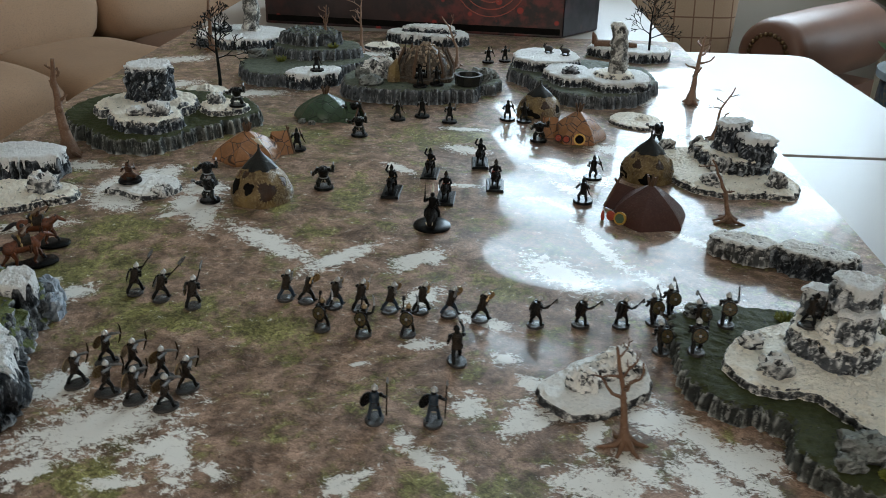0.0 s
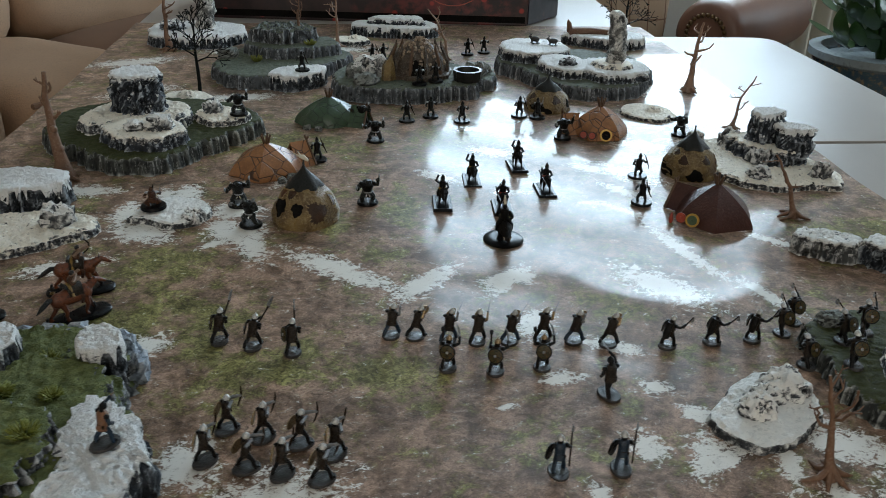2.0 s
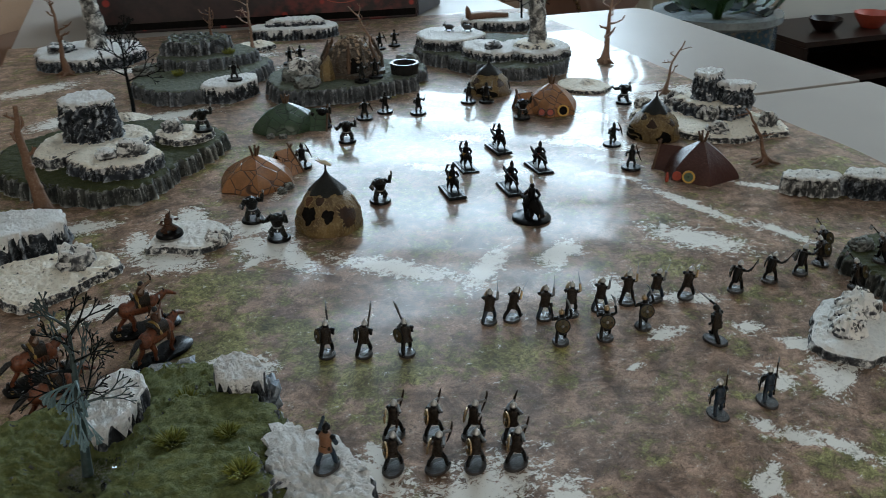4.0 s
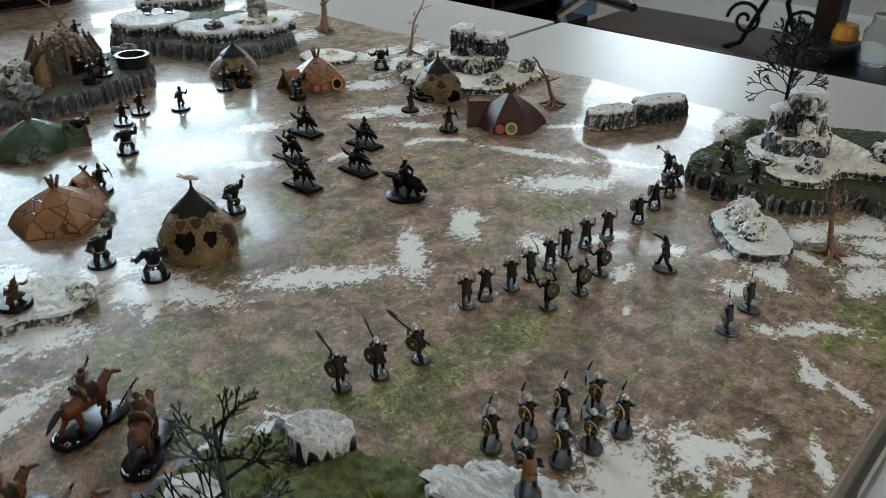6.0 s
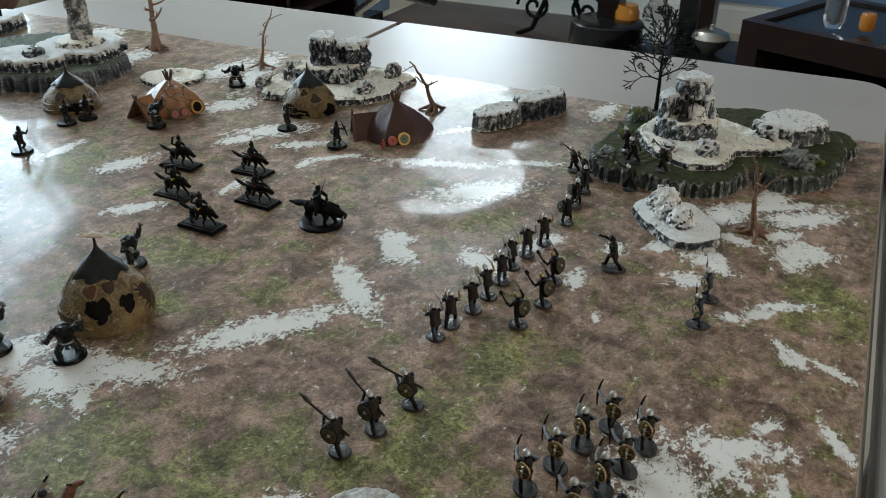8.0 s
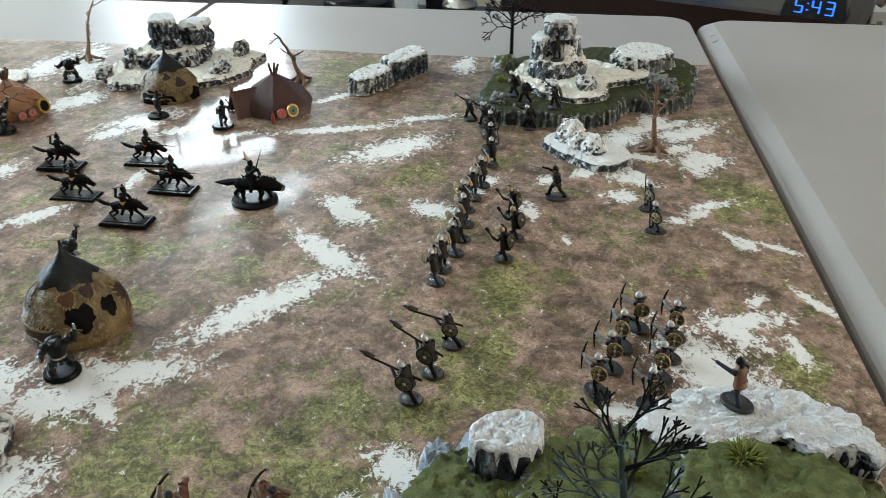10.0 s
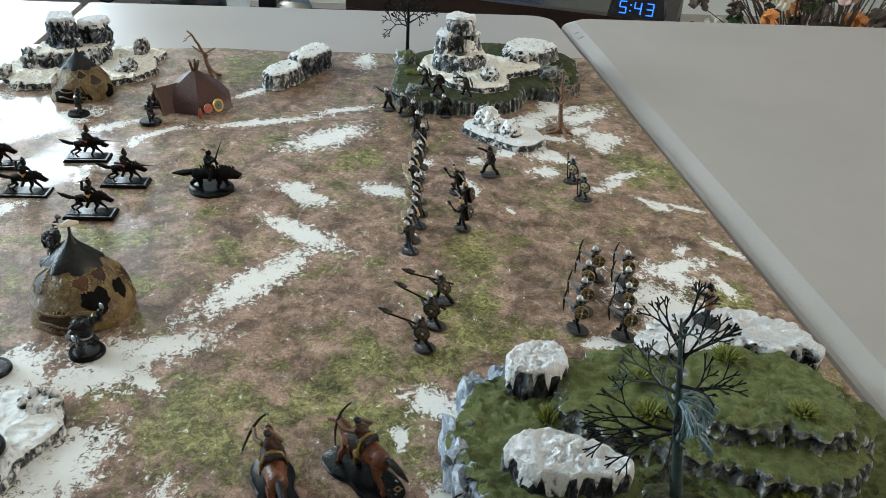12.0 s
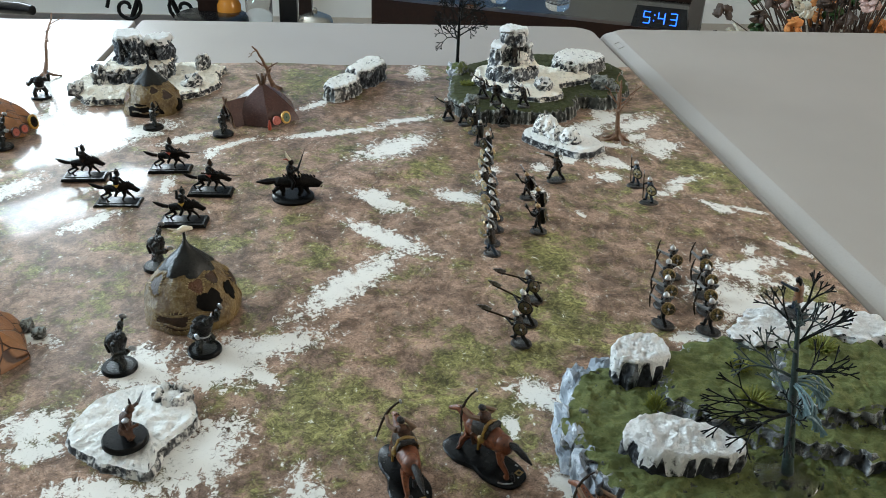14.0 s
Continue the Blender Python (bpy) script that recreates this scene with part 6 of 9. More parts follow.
def skin(c, r, h, power, facets, wob, seed, n=40, m=14, turn=0.0):
    rows = []
    rot = rz(turn)
    cc = Vector(c)
    for j in range(m):
        u = 0.985 * j / (m - 1)
        rows.append([cc + rot @ (dome_point(c, r, h, 2 * math.pi * i / n, u, power, facets, wob, seed) - cc) for i in range(n)])
    s = Shape()
    s.rings(rows)
    return s


def skin_patch(c, r, h, power, facets, wob, seed, turn, a0, u0, da, du, lift=0.0006, n=28):
    """A raised patch that follows the tent skin."""
    rot, cc = rz(turn), Vector(c)
    s = Shape()
    rows = []
    for ring, up in ((1.0, -0.0008), (1.0, lift), (0.6, lift * 1.2), (0.15, lift * 1.3)):
        row = []
        for i in range(n):
            t = 2 * math.pi * i / n
            w = 1 + 0.16 * math.sin(3 * t + seed + a0) + 0.10 * math.sin(5 * t + 2 * seed + 3 * a0) + 0.07 * math.sin(9 * t + a0)
            p = dome_point(c, r, h, a0 + da * ring * w * math.cos(t), min(0.95, max(0.0, u0 + du * ring * w * math.sin(t))), power, facets, wob, seed)
            d = (p - cc)
            d = Vector((d.x, d.y, d.z * 0.6 + 0.2 * h)).normalized()
            row.append(cc + rot @ (p + d * up - cc))
        rows.append(row)
    s.rings(rows)
    return s


def stitches(args, turn, a0, u0, da, du, seed, n=22):
    """Short coarse stitches across the border of a patch."""
    rnd = random.Random(int(a0 * 100) + seed)
    rot, cc, s = rz(turn), Vector(args[0]), Shape()
    for i in range(n):
        t = 2 * math.pi * (i + rnd.random() * 0.5) / n
        ends = []
        for ring in (0.86 + 0.1 * rnd.random(), 1.16 + 0.14 * rnd.random()):
            w = ring * (1 + 0.16 * math.sin(3 * t + seed + a0))
            p = dome_point(args[0], args[1], args[2], a0 + da * w * math.cos(t), min(0.92, max(0.01, u0 + du * w * math.sin(t))), *args[3:])
            d = p - cc
            ends.append(cc + rot @ (p + Vector((d.x, d.y, d.z * 0.6)).normalized() * 0.0007 - cc))
        s.tube(ends[0], ends[1], 0.0006, 0.0004, 4)
    return s


def poles(t, c, z, mt, n=5, r=0.006, h=0.010, w=0.0016):
    for k in range(n):
        a = 2 * math.pi * k / n
        s = Shape()
        s.tube((c[0] + 0.3 * r * math.cos(a), c[1] + 0.3 * r * math.sin(a), z - 0.004), (c[0] + r * math.cos(a), c[1] + r * math.sin(a), z + h), w, w * 0.8, 6)
        part("pole", s, mt, t)


def hung_shield(t, p, d, r, mt, ring):
    d = Vector(d).normalized()
    s = Shape()
    s.tube(Vector(p) - d * 0.001, Vector(p) + d * 0.0012, r, r, 18)
    sh = part("shield", s, ring, t, "round painted shield")
    s = Shape()
    s.tube(Vector(p) + d * 0.0012, Vector(p) + d * 0.0016, r * 0.72, r * 0.72, 18)
    s.ball(Vector(p) + d * 0.0016, r * 0.2, 7, 5)
    part("shield_face", s, mt, sh)


def porch(t, c, direction, r_in, length, w, h, mt, open_mt=MATTE_BLACK):
    """A gabled entrance that sticks out of a tent; a black sheet gives the shade inside."""
    a = radians(direction)
    f, sd = Vector((math.cos(a), math.sin(a), 0)), Vector((-math.sin(a), math.cos(a), 0))
    b = Vector(c) + f * r_in
    e = b + f * length
    up = Vector((0, 0, 1))
    s = Shape()
    for side in (-1, 1):
        o = sd * side
        outer = [b + o * w, e + o * w * 1.05, e + up * h * 1.05, b + up * h * 1.1]
        inner = [p - o * 0.0022 for p in outer[:2]] + [p - up * 0.0028 for p in outer[2:]]
        fs = [(0, 1, 2, 3), (7, 6, 5, 4), (0, 4, 5, 1), (1, 5, 6, 2), (2, 6, 7, 3), (3, 7, 4, 0)]
        s.add(outer + inner, fs if side > 0 else [q[::-1] for q in fs])
    part("porch", s, mt, t, smooth=False)
    # the porch's inner shade is a flat black sheet
    s = Shape()
    q = b + f * length * 0.25
    s.add([q + sd * w * 0.95, q - sd * w * 0.95, q + up * h * 1.0], [(0, 1, 2)])
    s.add([q + sd * w * 0.95 - f * 0.003, q - sd * w * 0.95 - f * 0.003, q + up * h * 1.0 - f * 0.003], [(2, 1, 0)])
    part("doorway", s, open_mt, t, "black sheet for the dark of the tent opening", smooth=False)
    for side in (-1, 1):
        s = Shape()
        s.tube(e + sd * side * w * 1.05, e + sd * (-side) * 0.004 + up * h * 1.25, 0.0017, 0.0014, 6)
        part("pole", s, WOOD_POLE, t)


def tent(x, y, r, h, mt, label, facing, facets=7, seed=1, turn=10, power=1.9, pole_mt=WOOD_POLE, porch_size=(0.024, 0.020, 0.026), r_in=None):
    t = thing("tent", label, "model tent", (x, y, 0), "hide tents in the camp")
    part("cover", skin((x, y, 0), r, h, power, facets, 0.05, seed, 42, 13, turn), mt, t, angle=24)
    porch(t, (x, y, 0), facing, r[0] * 0.72 if r_in is None else r_in, *porch_size, mt)
    poles(t, (x, y), h * 0.99, pole_mt)
    return t


def hut(x, y, r, h, label, seed, holes, patches, turn=0, finial=False, power=2.9):
    t = thing("hide_hut", label, "model hut", (x, y, 0), "spotted huts in the camp")
    args = ((x, y, 0), (r, r * 1.03), h, power, 0, 0.10, seed)
    part("dome", skin(*args, 40, 18, turn), HIDE_YELLOW, t, angle=60)
    # openings are black patches on the closed dome, their shade put into the colour
    for a, u, da, du in holes:
        part("opening", skin_patch(*args, turn, radians(a), u, da, du), MATTE_BLACK, t, "round black patch for a shaded opening")
    for k, (a, u, da, du) in enumerate(patches):
        patch = part("patch", skin_patch(*args, turn, radians(a), u, da, du, 0.0004), HIDE_RUST if k % 3 == 2 else HIDE_PATCH, t, "stitched dark brown patch")
        part("stitching", stitches(args, turn, radians(a), u, da, du, seed), STITCH, patch, "coarse pale stitches")
    s = Shape()
    s.lathe([(r * 0.56, h * 0.765), (r * 0.50, h * 0.84), (r * 0.36, h * 0.94), (r * 0.20, h * 1.04), (r * 0.085, h * 1.13), (0.0013, h * 1.20), (0.0009, h * 1.36)], (x, y, 0), 28, wob=lambda a, z: 0.13 * math.sin(7 * a + seed) * (1 if z < h * 0.80 else 0.2))
    part("cap", s, CAP_DARK, t, "dark scalloped cap with a spike")
    s = Shape()
    s.lathe([(r * 1.01, 0), (r * 1.02, 0.003), (r * 0.97, 0.006)], (x, y, 0), 30, wob=lambda a, z: 0.03 * math.sin(4 * a + seed))
    part("hem", s, HIDE_YELLOW, t)
    # two raised seams run round the hides
    for j, (lo, hi, u) in enumerate(((120, 215, 0.30), (150, 205, 0.14))):
        s = Shape()
        s.path([dome_point((x, y, 0), (r, r * 1.03), h, radians(lo + (hi - lo) * q / 10), u + 0.02 * math.sin(q), power, 0, 0.10, seed) for q in range(11)], [0.0012] * 11, 6)
        part("seam", s, HIDE_YELLOW, t)
    if finial:
        s = Shape()
        s.path([(x - 0.004, y + 0.004, h * 1.37), (x, y, h * 1.38), (x + 0.005, y - 0.005, h * 1.34)], [0.0016, 0.0028, 0.0014], 8)
        s.tube((x - 0.003, y + 0.004, h * 1.38), (x - 0.006, y + 0.010, h * 1.44), 0.0012, 0.0004, 5)
        s.tube((x - 0.004, y + 0.002, h * 1.38), (x - 0.010, y + 0.006, h * 1.42), 0.0012, 0.0004, 5)
        part("skull", s, F_BONE, t, "small bone skull finial")
    return t


big = tent(0.186, 0.952, (0.044, 0.043), 0.042, HIDE_BROWN, "dark red-brown leather tent with poles and hung shields", 128, 6, 3, 12, 1.6, porch_size=(0.030, 0.017, 0.026), r_in=0.022)
hung_shield(big, (0.150, 0.922, 0.010), (-0.6, -0.8, 0.25), 0.0075, GREEN_PAINT, GOLD_RING)
hung_shield(big, (0.141, 0.932, 0.009), (-0.7, -0.7, 0.25), 0.0055, RED_PAINT, RED_PAINT)
s = Shape()
s.lathe([(0.0018, 0), (0.0024, 0.004), (0.0018, 0.009), (0.0008, 0.012)], (0.133, 0.940, 0.0), 9)
part("flask", s, RED_PAINT, big, "small red flask")
tent(-0.322, 1.113, (0.046, 0.044), 0.036, HIDE_ORANGE, "orange-brown crackled hide tent", 35, 6, 5, 25, 1.8)
t2 = tent(0.130, 1.248, (0.040, 0.038), 0.042, HIDE_ORANGE, "orange-brown crackled hide tent with a gold shield", 170, 6, 6, 0, 1.9)
hung_shield(t2, (0.130, 1.208, 0.010), (-0.2, -0.95, 0.25), 0.0085, MATTE_BLACK, GOLD_RING)
for x in (0.112, 0.101):
    hung_shield(t2, (x, 1.2125 + (0.112 - x) * 0.5, 0.008), (-0.45, -0.9, 0.25), 0.0058, RED_PAINT, HIDE_BROWN)
tent(-0.252, 1.308, (0.048, 0.037), 0.038, HIDE_GREEN, "dark green hide tent with stitched seams", -20, 8, 7, 5, 2.0)
hut(-0.267, 0.964, 0.0345, 0.051, "ochre spotted hide hut with dark openings and a spiked cap", 2, ((216, 0.43, 0.30, 0.16), (257, 0.44, 0.20, 0.12)),
    ((237, 0.70, 0.24, 0.07), (297, 0.38, 0.34, 0.20), (203, 0.66, 0.24, 0.08), (168, 0.20, 0.36, 0.13), (126, 0.62, 0.26, 0.13), (60, 0.45, 0.3, 0.2), (345, 0.5, 0.2, 0.12)), finial=True)
hut(0.080, 1.370, 0.035, 0.040, "ochre spotted hide hut on the glossy mat", 4, ((235, 0.12, 0.52, 0.24), (330, 0.3, 0.2, 0.14)), ((200, 0.55, 0.25, 0.12), (285, 0.5, 0.25, 0.15), (120, 0.45, 0.25, 0.15), (20, 0.5, 0.3, 0.15)), power=2.6)
hut(0.207, 1.090, 0.034, 0.046, "ochre spotted hide hut beside the snowy island", 5, ((172, 0.10, 0.62, 0.24), (262, 0.16, 0.3, 0.16)), ((230, 0.52, 0.22, 0.12), (290, 0.55, 0.22, 0.12), (120, 0.45, 0.25, 0.15), (200, 0.66, 0.2, 0.08), (345, 0.4, 0.25, 0.15)), power=2.6)
bone = thing("bone_hut", "domed hut of dark hides and bone ribs on the plateau", "model hut", (-0.112, 1.487, 0.024))
part("dome", skin((-0.112, 1.487, 0.024), (0.048, 0.044), 0.060, 2.4, 0, 0.12, 8, 40, 14), HIDE_BONE, bone, angle=50)
# no hole in the dome: a black patch carries the doorway's shade
part("opening", skin_patch((-0.112, 1.487, 0.024), (0.048, 0.044), 0.060, 2.4, 0, 0.12, 8, 0, radians(265), 0.25, 0.30, 0.26), MATTE_BLACK, bone, "arched black patch for a shaded doorway")
for k in range(12):
    a = 2 * math.pi * k / 12 + 0.2
    s = Shape()
    s.path([(-0.112 + 0.049 * math.cos(a), 1.487 + 0.045 * math.sin(a), 0.024), (-0.112 + 0.048 * math.cos(a), 1.487 + 0.044 * math.sin(a), 0.048), (-0.112 + 0.038 * math.cos(a), 1.487 + 0.035 * math.sin(a), 0.069), (-0.112 + 0.037 * math.cos(a), 1.487 + 0.034 * math.sin(a), 0.076)], [0.0034, 0.0032, 0.0024, 0.0006], 6)
    part("rib", s, HIDE_BONE if k % 2 else WOOD_POLE, bone)
rnd = random.Random(77)
s = Shape()
for k in range(150):
    a, u = rnd.random() * 6.28, 0.35 + 0.62 * rnd.random()
    p = dome_point((-0.112, 1.487, 0.024), (0.048, 0.044), 0.060, a, u, 2.4, 0, 0.12, 8)
    turn = Matrix.Rotation(a, 3, "Z") @ Matrix.Rotation(radians(20 + 70 * (1 - u)), 3, "Y") @ Matrix.Rotation(rnd.uniform(-0.6, 0.6), 3, "X")
    s.box(p, (rnd.uniform(0.004, 0.008), rnd.uniform(0.003, 0.006), rnd.uniform(0.003, 0.006)), turn, 0.7)
part("bone_crust", s, BONE_CHIP, bone, "crust of small pale bones", smooth=False, kind="stuff")
s = Shape()
s.lathe([(0.054, 0), (0.054, 0.006), (0.046, 0.008)], (-0.112, 1.487, 0.024), 30, wob=lambda a, z: 0.05 * math.sin(7 * a))
part("foot_ring", s, HIDE_BONE, bone)
s = Shape()
s.path([(-0.162, 1.447, 0.024), (-0.162, 1.449, 0.045), (-0.157, 1.452, 0.062)], [0.012, 0.010, 0.001], 6)
solo("hide_screen", s, HIDE_YELLOW, "small ochre hide screen beside the bone hut", "model tent", (-0.162, 1.447, 0.024), angle=40)
for k, (x, y) in enumerate(((-0.300, 1.068), (-0.290, 1.080), (-0.282, 1.268), (-0.266, 1.262))):
    solo("loose_rock", crag((x, y, 0.002), (0.006, 0.005, 0.005), 95 + k), BOULDER, "small grey stone beside a tent", "rock", (x, y, 0), "loose rocks", **ROCK)


# ---- painted gaming figures, each one plain mesh on its base; sizes in millimetres ----
def round_base(s, r, h, slot, squash=1.0, n=20):
    s.slot = slot
    s.lathe([(r, 0), (r, h * 0.6), (r * 0.93, h), (r * 0.5, h * 1.05)], (0, 0, 0), n, (1, squash))


def disc_shield(s, c, d, r, slot, rim, boss):
    c, d = Vector(c), Vector(d).normalized()
    s.slot = rim
    s.tube(c - d * 0.5, c + d * 0.5, r, r * 0.97, 18)
    s.slot = slot
    s.tube(c + d * 0.5, c + d * 1.0, r * 0.84, r * 0.62, 18)
    s.slot = rim
    for q in range(4):
        a = d.orthogonal().normalized()
        a = Matrix.Rotation(0.5 + q * math.pi / 2, 3, d) @ a
        b = d.cross(a)
        s.path([c + d * 0.95 + a * r * 0.24, c + d * 0.92 + (a * 0.52 + b * 0.22) * r, c + d * 0.8 + (a * 0.70 + b * 0.02) * r], [0.42, 0.5, 0.3], 4)
    s.slot = boss
    s.ball(c + d * 1.0, r * 0.2, 7, 4)


def limb(s, a, b, c, r0, r1, r2):
    s.path([a, b, c], [r0, r1, r2], 7)
    s.ball(c, r2 * 1.15, 6, 4)


def blade(s, p, q, w, th):
    p, q = Vector(p), Vector(q)
    d = (q - p).normalized()
    a = d.orthogonal().normalized()
    b = d.cross(a)
    s.add([p + a * w, p + b * th, p - a * w, p - b * th, q], [(0, 1, 4), (1, 2, 4), (2, 3, 4), (3, 0, 4), (3, 2, 1, 0)])


PEOPLE = [F_CLOTH, F_DARK, F_METAL, F_SKIN, F_SHIELD, F_SHAFT, F_BASE, F_BASE_TOP, F_BROWN_BASE, F_SHIELD_OLIVE, F_BRONZE, F_SLEEVE, F_RUST, F_DEEP_BLUE, F_SHIELD_PALE, F_STEEL, F_HELM]


def trooper(arm, shield=None, base=6, bulk=1.0, stride=3.0, shield_slot=4, tunic=0, helm=16, legs=1, sleeves=1, hunch=2.0, cloak=False):
    """A foot soldier facing +y, about 33 mm tall. arm: what the right arm does; shield: where the shield hangs."""
    s = Shape()
    if base == 8:
        round_base(s, 7.6, 1.9, 8, 1.36)
        s.slot = 6
        s.ball((0.8, 1.0, 1.9), (4.8, 6.6, 0.7), 12, 4)
    else:
        round_base(s, 7.4, 2.2, 8, 1.15)
        s.slot = 7
        s.ball((0.4, 0.6, 2.2), (5.0, 5.8, 0.9), 12, 4)
    k = bulk * 1.12
    g = stride + 1.2
    s.slot = legs
    s.path([(-4.2, -g, 2.0), (-4.1, -g * 0.7, 5.4), (-3.3, -g * 0.35 + 0.9, 8.8), (-1.7 * k, -0.2, 14.4)], [1.05 * k, 1.35 * k, 1.35 * k, 2.0 * k], 8)
    s.path([(4.2, g, 2.0), (4.2, g * 0.85, 5.4), (3.4, g * 0.6 + 0.9, 9.0), (1.7 * k, 0.3, 14.4)], [1.05 * k, 1.35 * k, 1.35 * k, 2.0 * k], 8)
    s.slot = 1
    s.ball((-4.2, -g + 1.0, 2.9), (1.4, 2.5, 1.2), 7, 4)
    s.ball((4.2, g + 1.0, 2.9), (1.4, 2.5, 1.2), 7, 4)
    s.slot = tunic
    s.lathe([(3.9 * k, 12.6), (3.9 * k, 13.4), (3.6 * k, 14.8), (3.3 * k, 16.8), (3.5 * k, 20.4), (3.8 * k, 23.0), (2.4 * k, 25.0), (1.3, 25.8)], (0, 0, 0), 12, (1, 0.78), lambda a, z: 0.18 * math.sin(6 * a) if z < 13 else 0.03 * math.sin(9 * a))
    s.slot = 5
    s.lathe([(3.0 * k, 15.9), (3.3 * k, 16.6), (3.0 * k, 17.3)], (0, 0, 0), 12, (1, 0.8))
    s.tube((-2.6 * k, 3.0, 23.4), (2.4 * k, 3.1, 17.0), 0.55, 0.55, 5)
    s.ball((2.7 * k, -1.6, 15.4), (1.2, 1.0, 1.5), 6, 4)
    s.slot = 1
    s.ball((-4.1 * k, 0, 23.2), (1.9 * k, 1.9, 1.6), 8, 5)
    s.ball((4.1 * k, 0, 23.2), (1.9 * k, 1.9, 1.6), 8, 5)
    h = (0, 0.8, 27.6)
    s.slot = 3
    s.ball(h, (2.0, 2.2, 2.4), 9, 6)
    s.slot = helm
    s.lathe([(2.6, -0.2), (2.75, 0.5), (2.35, 1.9), (1.3, 3.0), (0.4, 3.5), (0.2, 4.6)], (h[0], h[1] - 0.3, h[2] + 0.2), 12)
    s.slot = 1
    s.ball((0, h[1] - 1.5, h[2] - 1.3), (2.2, 1.3, 2.2), 8, 5)
    if cloak:
        s.path([(0, -1.2, 24.6), (0, -2.4, 20.0), (0, -3.0, 14.6), (0, -3.4, 10.4)], [3.0 * k, 3.2 * k, 3.0 * k, 2.4 * k], 9)
    sh_r, sh_l = (4.2 * k, 0, 22.8), (-4.2 * k, 0, 22.8)
    s.slot = sleeves
    if arm == "sword":
        limb(s, sh_r, (7.4, -2.0, 24.6), (6.8, -1.0, 29.8), 1.4, 1.2, 1.0)
        limb(s, sh_l, (-6.6, 3.4, 21.4), (-3.4, 7.0, 22.6), 1.4, 1.2, 1.0)
        s.slot = 2
        blade(s, (6.8, -1.4, 30.4), (4.4, 10.5, 37.6), 0.85, 0.4)
        s.tube((5.4, -0.6, 31.0), (8.0, -0.8, 31.0), 0.45, 0.45, 5)
    elif arm == "axe":
        limb(s, sh_r, (8.2, 2.2, 22.6), (9.6, 6.0, 25.6), 1.4, 1.2, 1.0)
        limb(s, sh_l, (-7.0, 1.0, 19.0), (-6.6, 4.0, 17.4), 1.4, 1.2, 1.0)
        s.slot = 5
        s.tube((9.4, 4.0, 22.5), (10.4, 12.0, 32.0), 0.65, 0.6, 6)
        s.slot = 2
        s.add([(10.0, 9.6, 30.4), (10.6, 12.6, 31.6), (10.2, 14.6, 27.0), (10.0, 11.8, 26.4), (9.6, 9.6, 30.4), (10.0, 12.6, 31.6)], [(0, 1, 2, 3), (5, 4, 3, 2), (0, 4, 5, 1), (0, 3, 4), (1, 5, 2)])
    elif arm == "spear":
        limb(s, sh_r, (7.8, 2.0, 20.0), (8.8, 4.2, 19.2), 1.4, 1.2, 1.0)
        limb(s, sh_l, (-7.0, 0.4, 19.0), (-6.0, 3.2, 17.0), 1.4, 1.2, 1.0)
        s.slot = 5
        s.tube((8.6, 4.4, 2.0), (9.0, 4.0, 31.0), 0.62, 0.58, 6)
        s.slot = 2
        s.lathe([(0.5, 30.0), (1.1, 32.0), (0.25, 36.0)], (9.4, 4.0, 0), 6, (1, 0.5))
    elif arm == "point":
        limb(s, sh_r, (6.8, 5.0, 26.0), (6.0, 10.0, 28.0), 1.4, 1.2, 1.0)
        limb(s, sh_l, (-7.4, -1.0, 19.6), (-6.6, 2.0, 16.6), 1.4, 1.2, 1.0)
        s.slot = 2
        blade(s, (6.0, 10.0, 28.2), (5.0, 24.0, 34.0), 0.9, 0.4)
    elif arm == "bow":
        limb(s, sh_l, (-4.6, 6.4, 23.6), (-2.2, 13.0, 23.8), 1.6, 1.35, 1.1)
        limb(s, sh_r, (7.0, -2.0, 24.4), (1.4, 4.0, 24.6), 1.6, 1.4, 1.1)
        s.slot = 5
        d = Vector((-0.15, 1.0, 0))
        pts = [Vector((-2.2, 13.0, 23.4)) + d * (0.8 - 0.018 * q * q) + Vector((0.22 * q, 0, q)) for q in (-10, -7.5, -4, 0, 4, 7.5, 10)]
        s.path(pts, [0.4, 0.65, 0.85, 0.95, 0.85, 0.65, 0.4], 5)
    elif arm == "signal":
        limb(s, sh_l, (-6.6, 4.6, 24.4), (-8.2, 9.8, 26.4), 1.6, 1.3, 1.1)
        limb(s, sh_r, (7.2, 0.6, 19.0), (5.4, 3.8, 17.0), 1.6, 1.3, 1.1)
        s.slot = 3
        s.tube((-8.2, 9.8, 26.4), (-9.2, 13.2, 27.6), 0.7, 0.4, 5)
    elif arm == "club":
        limb(s, sh_r, (8.4, 0.6, 24.6), (8.0, 3.4, 28.6), 1.5, 1.3, 1.1)
        limb(s, sh_l, (-7.0, 2.4, 20.6), (-6.6, 6.6, 22.6), 1.5, 1.3, 1.1)
        s.slot = 2
        s.path([(8.0, 3.0, 28.0), (7.6, 4.4, 32.0), (6.0, 6.2, 35.6), (4.0, 7.6, 37.8)], [0.6, 0.95, 0.95, 0.2], 5)
        s.slot = 5
        s.tube((-6.4, 5.6, 20.0), (-7.6, 10.4, 29.6), 0.8, 0.75, 6)
        s.slot = 1
        s.tube((-7.4, 9.6, 28.4), (-7.9, 11.4, 31.6), 1.7, 1.5, 7)
    elif arm == "halberd":
        limb(s, sh_r, (6.2, 0.6, 19.6), (2.6, 3.0, 20.4), 1.5, 1.3, 1.1)
        limb(s, sh_l, (-5.6, 4.6, 21.4), (-0.4, 9.4, 23.4), 1.5, 1.3, 1.1)
        s.slot = 5
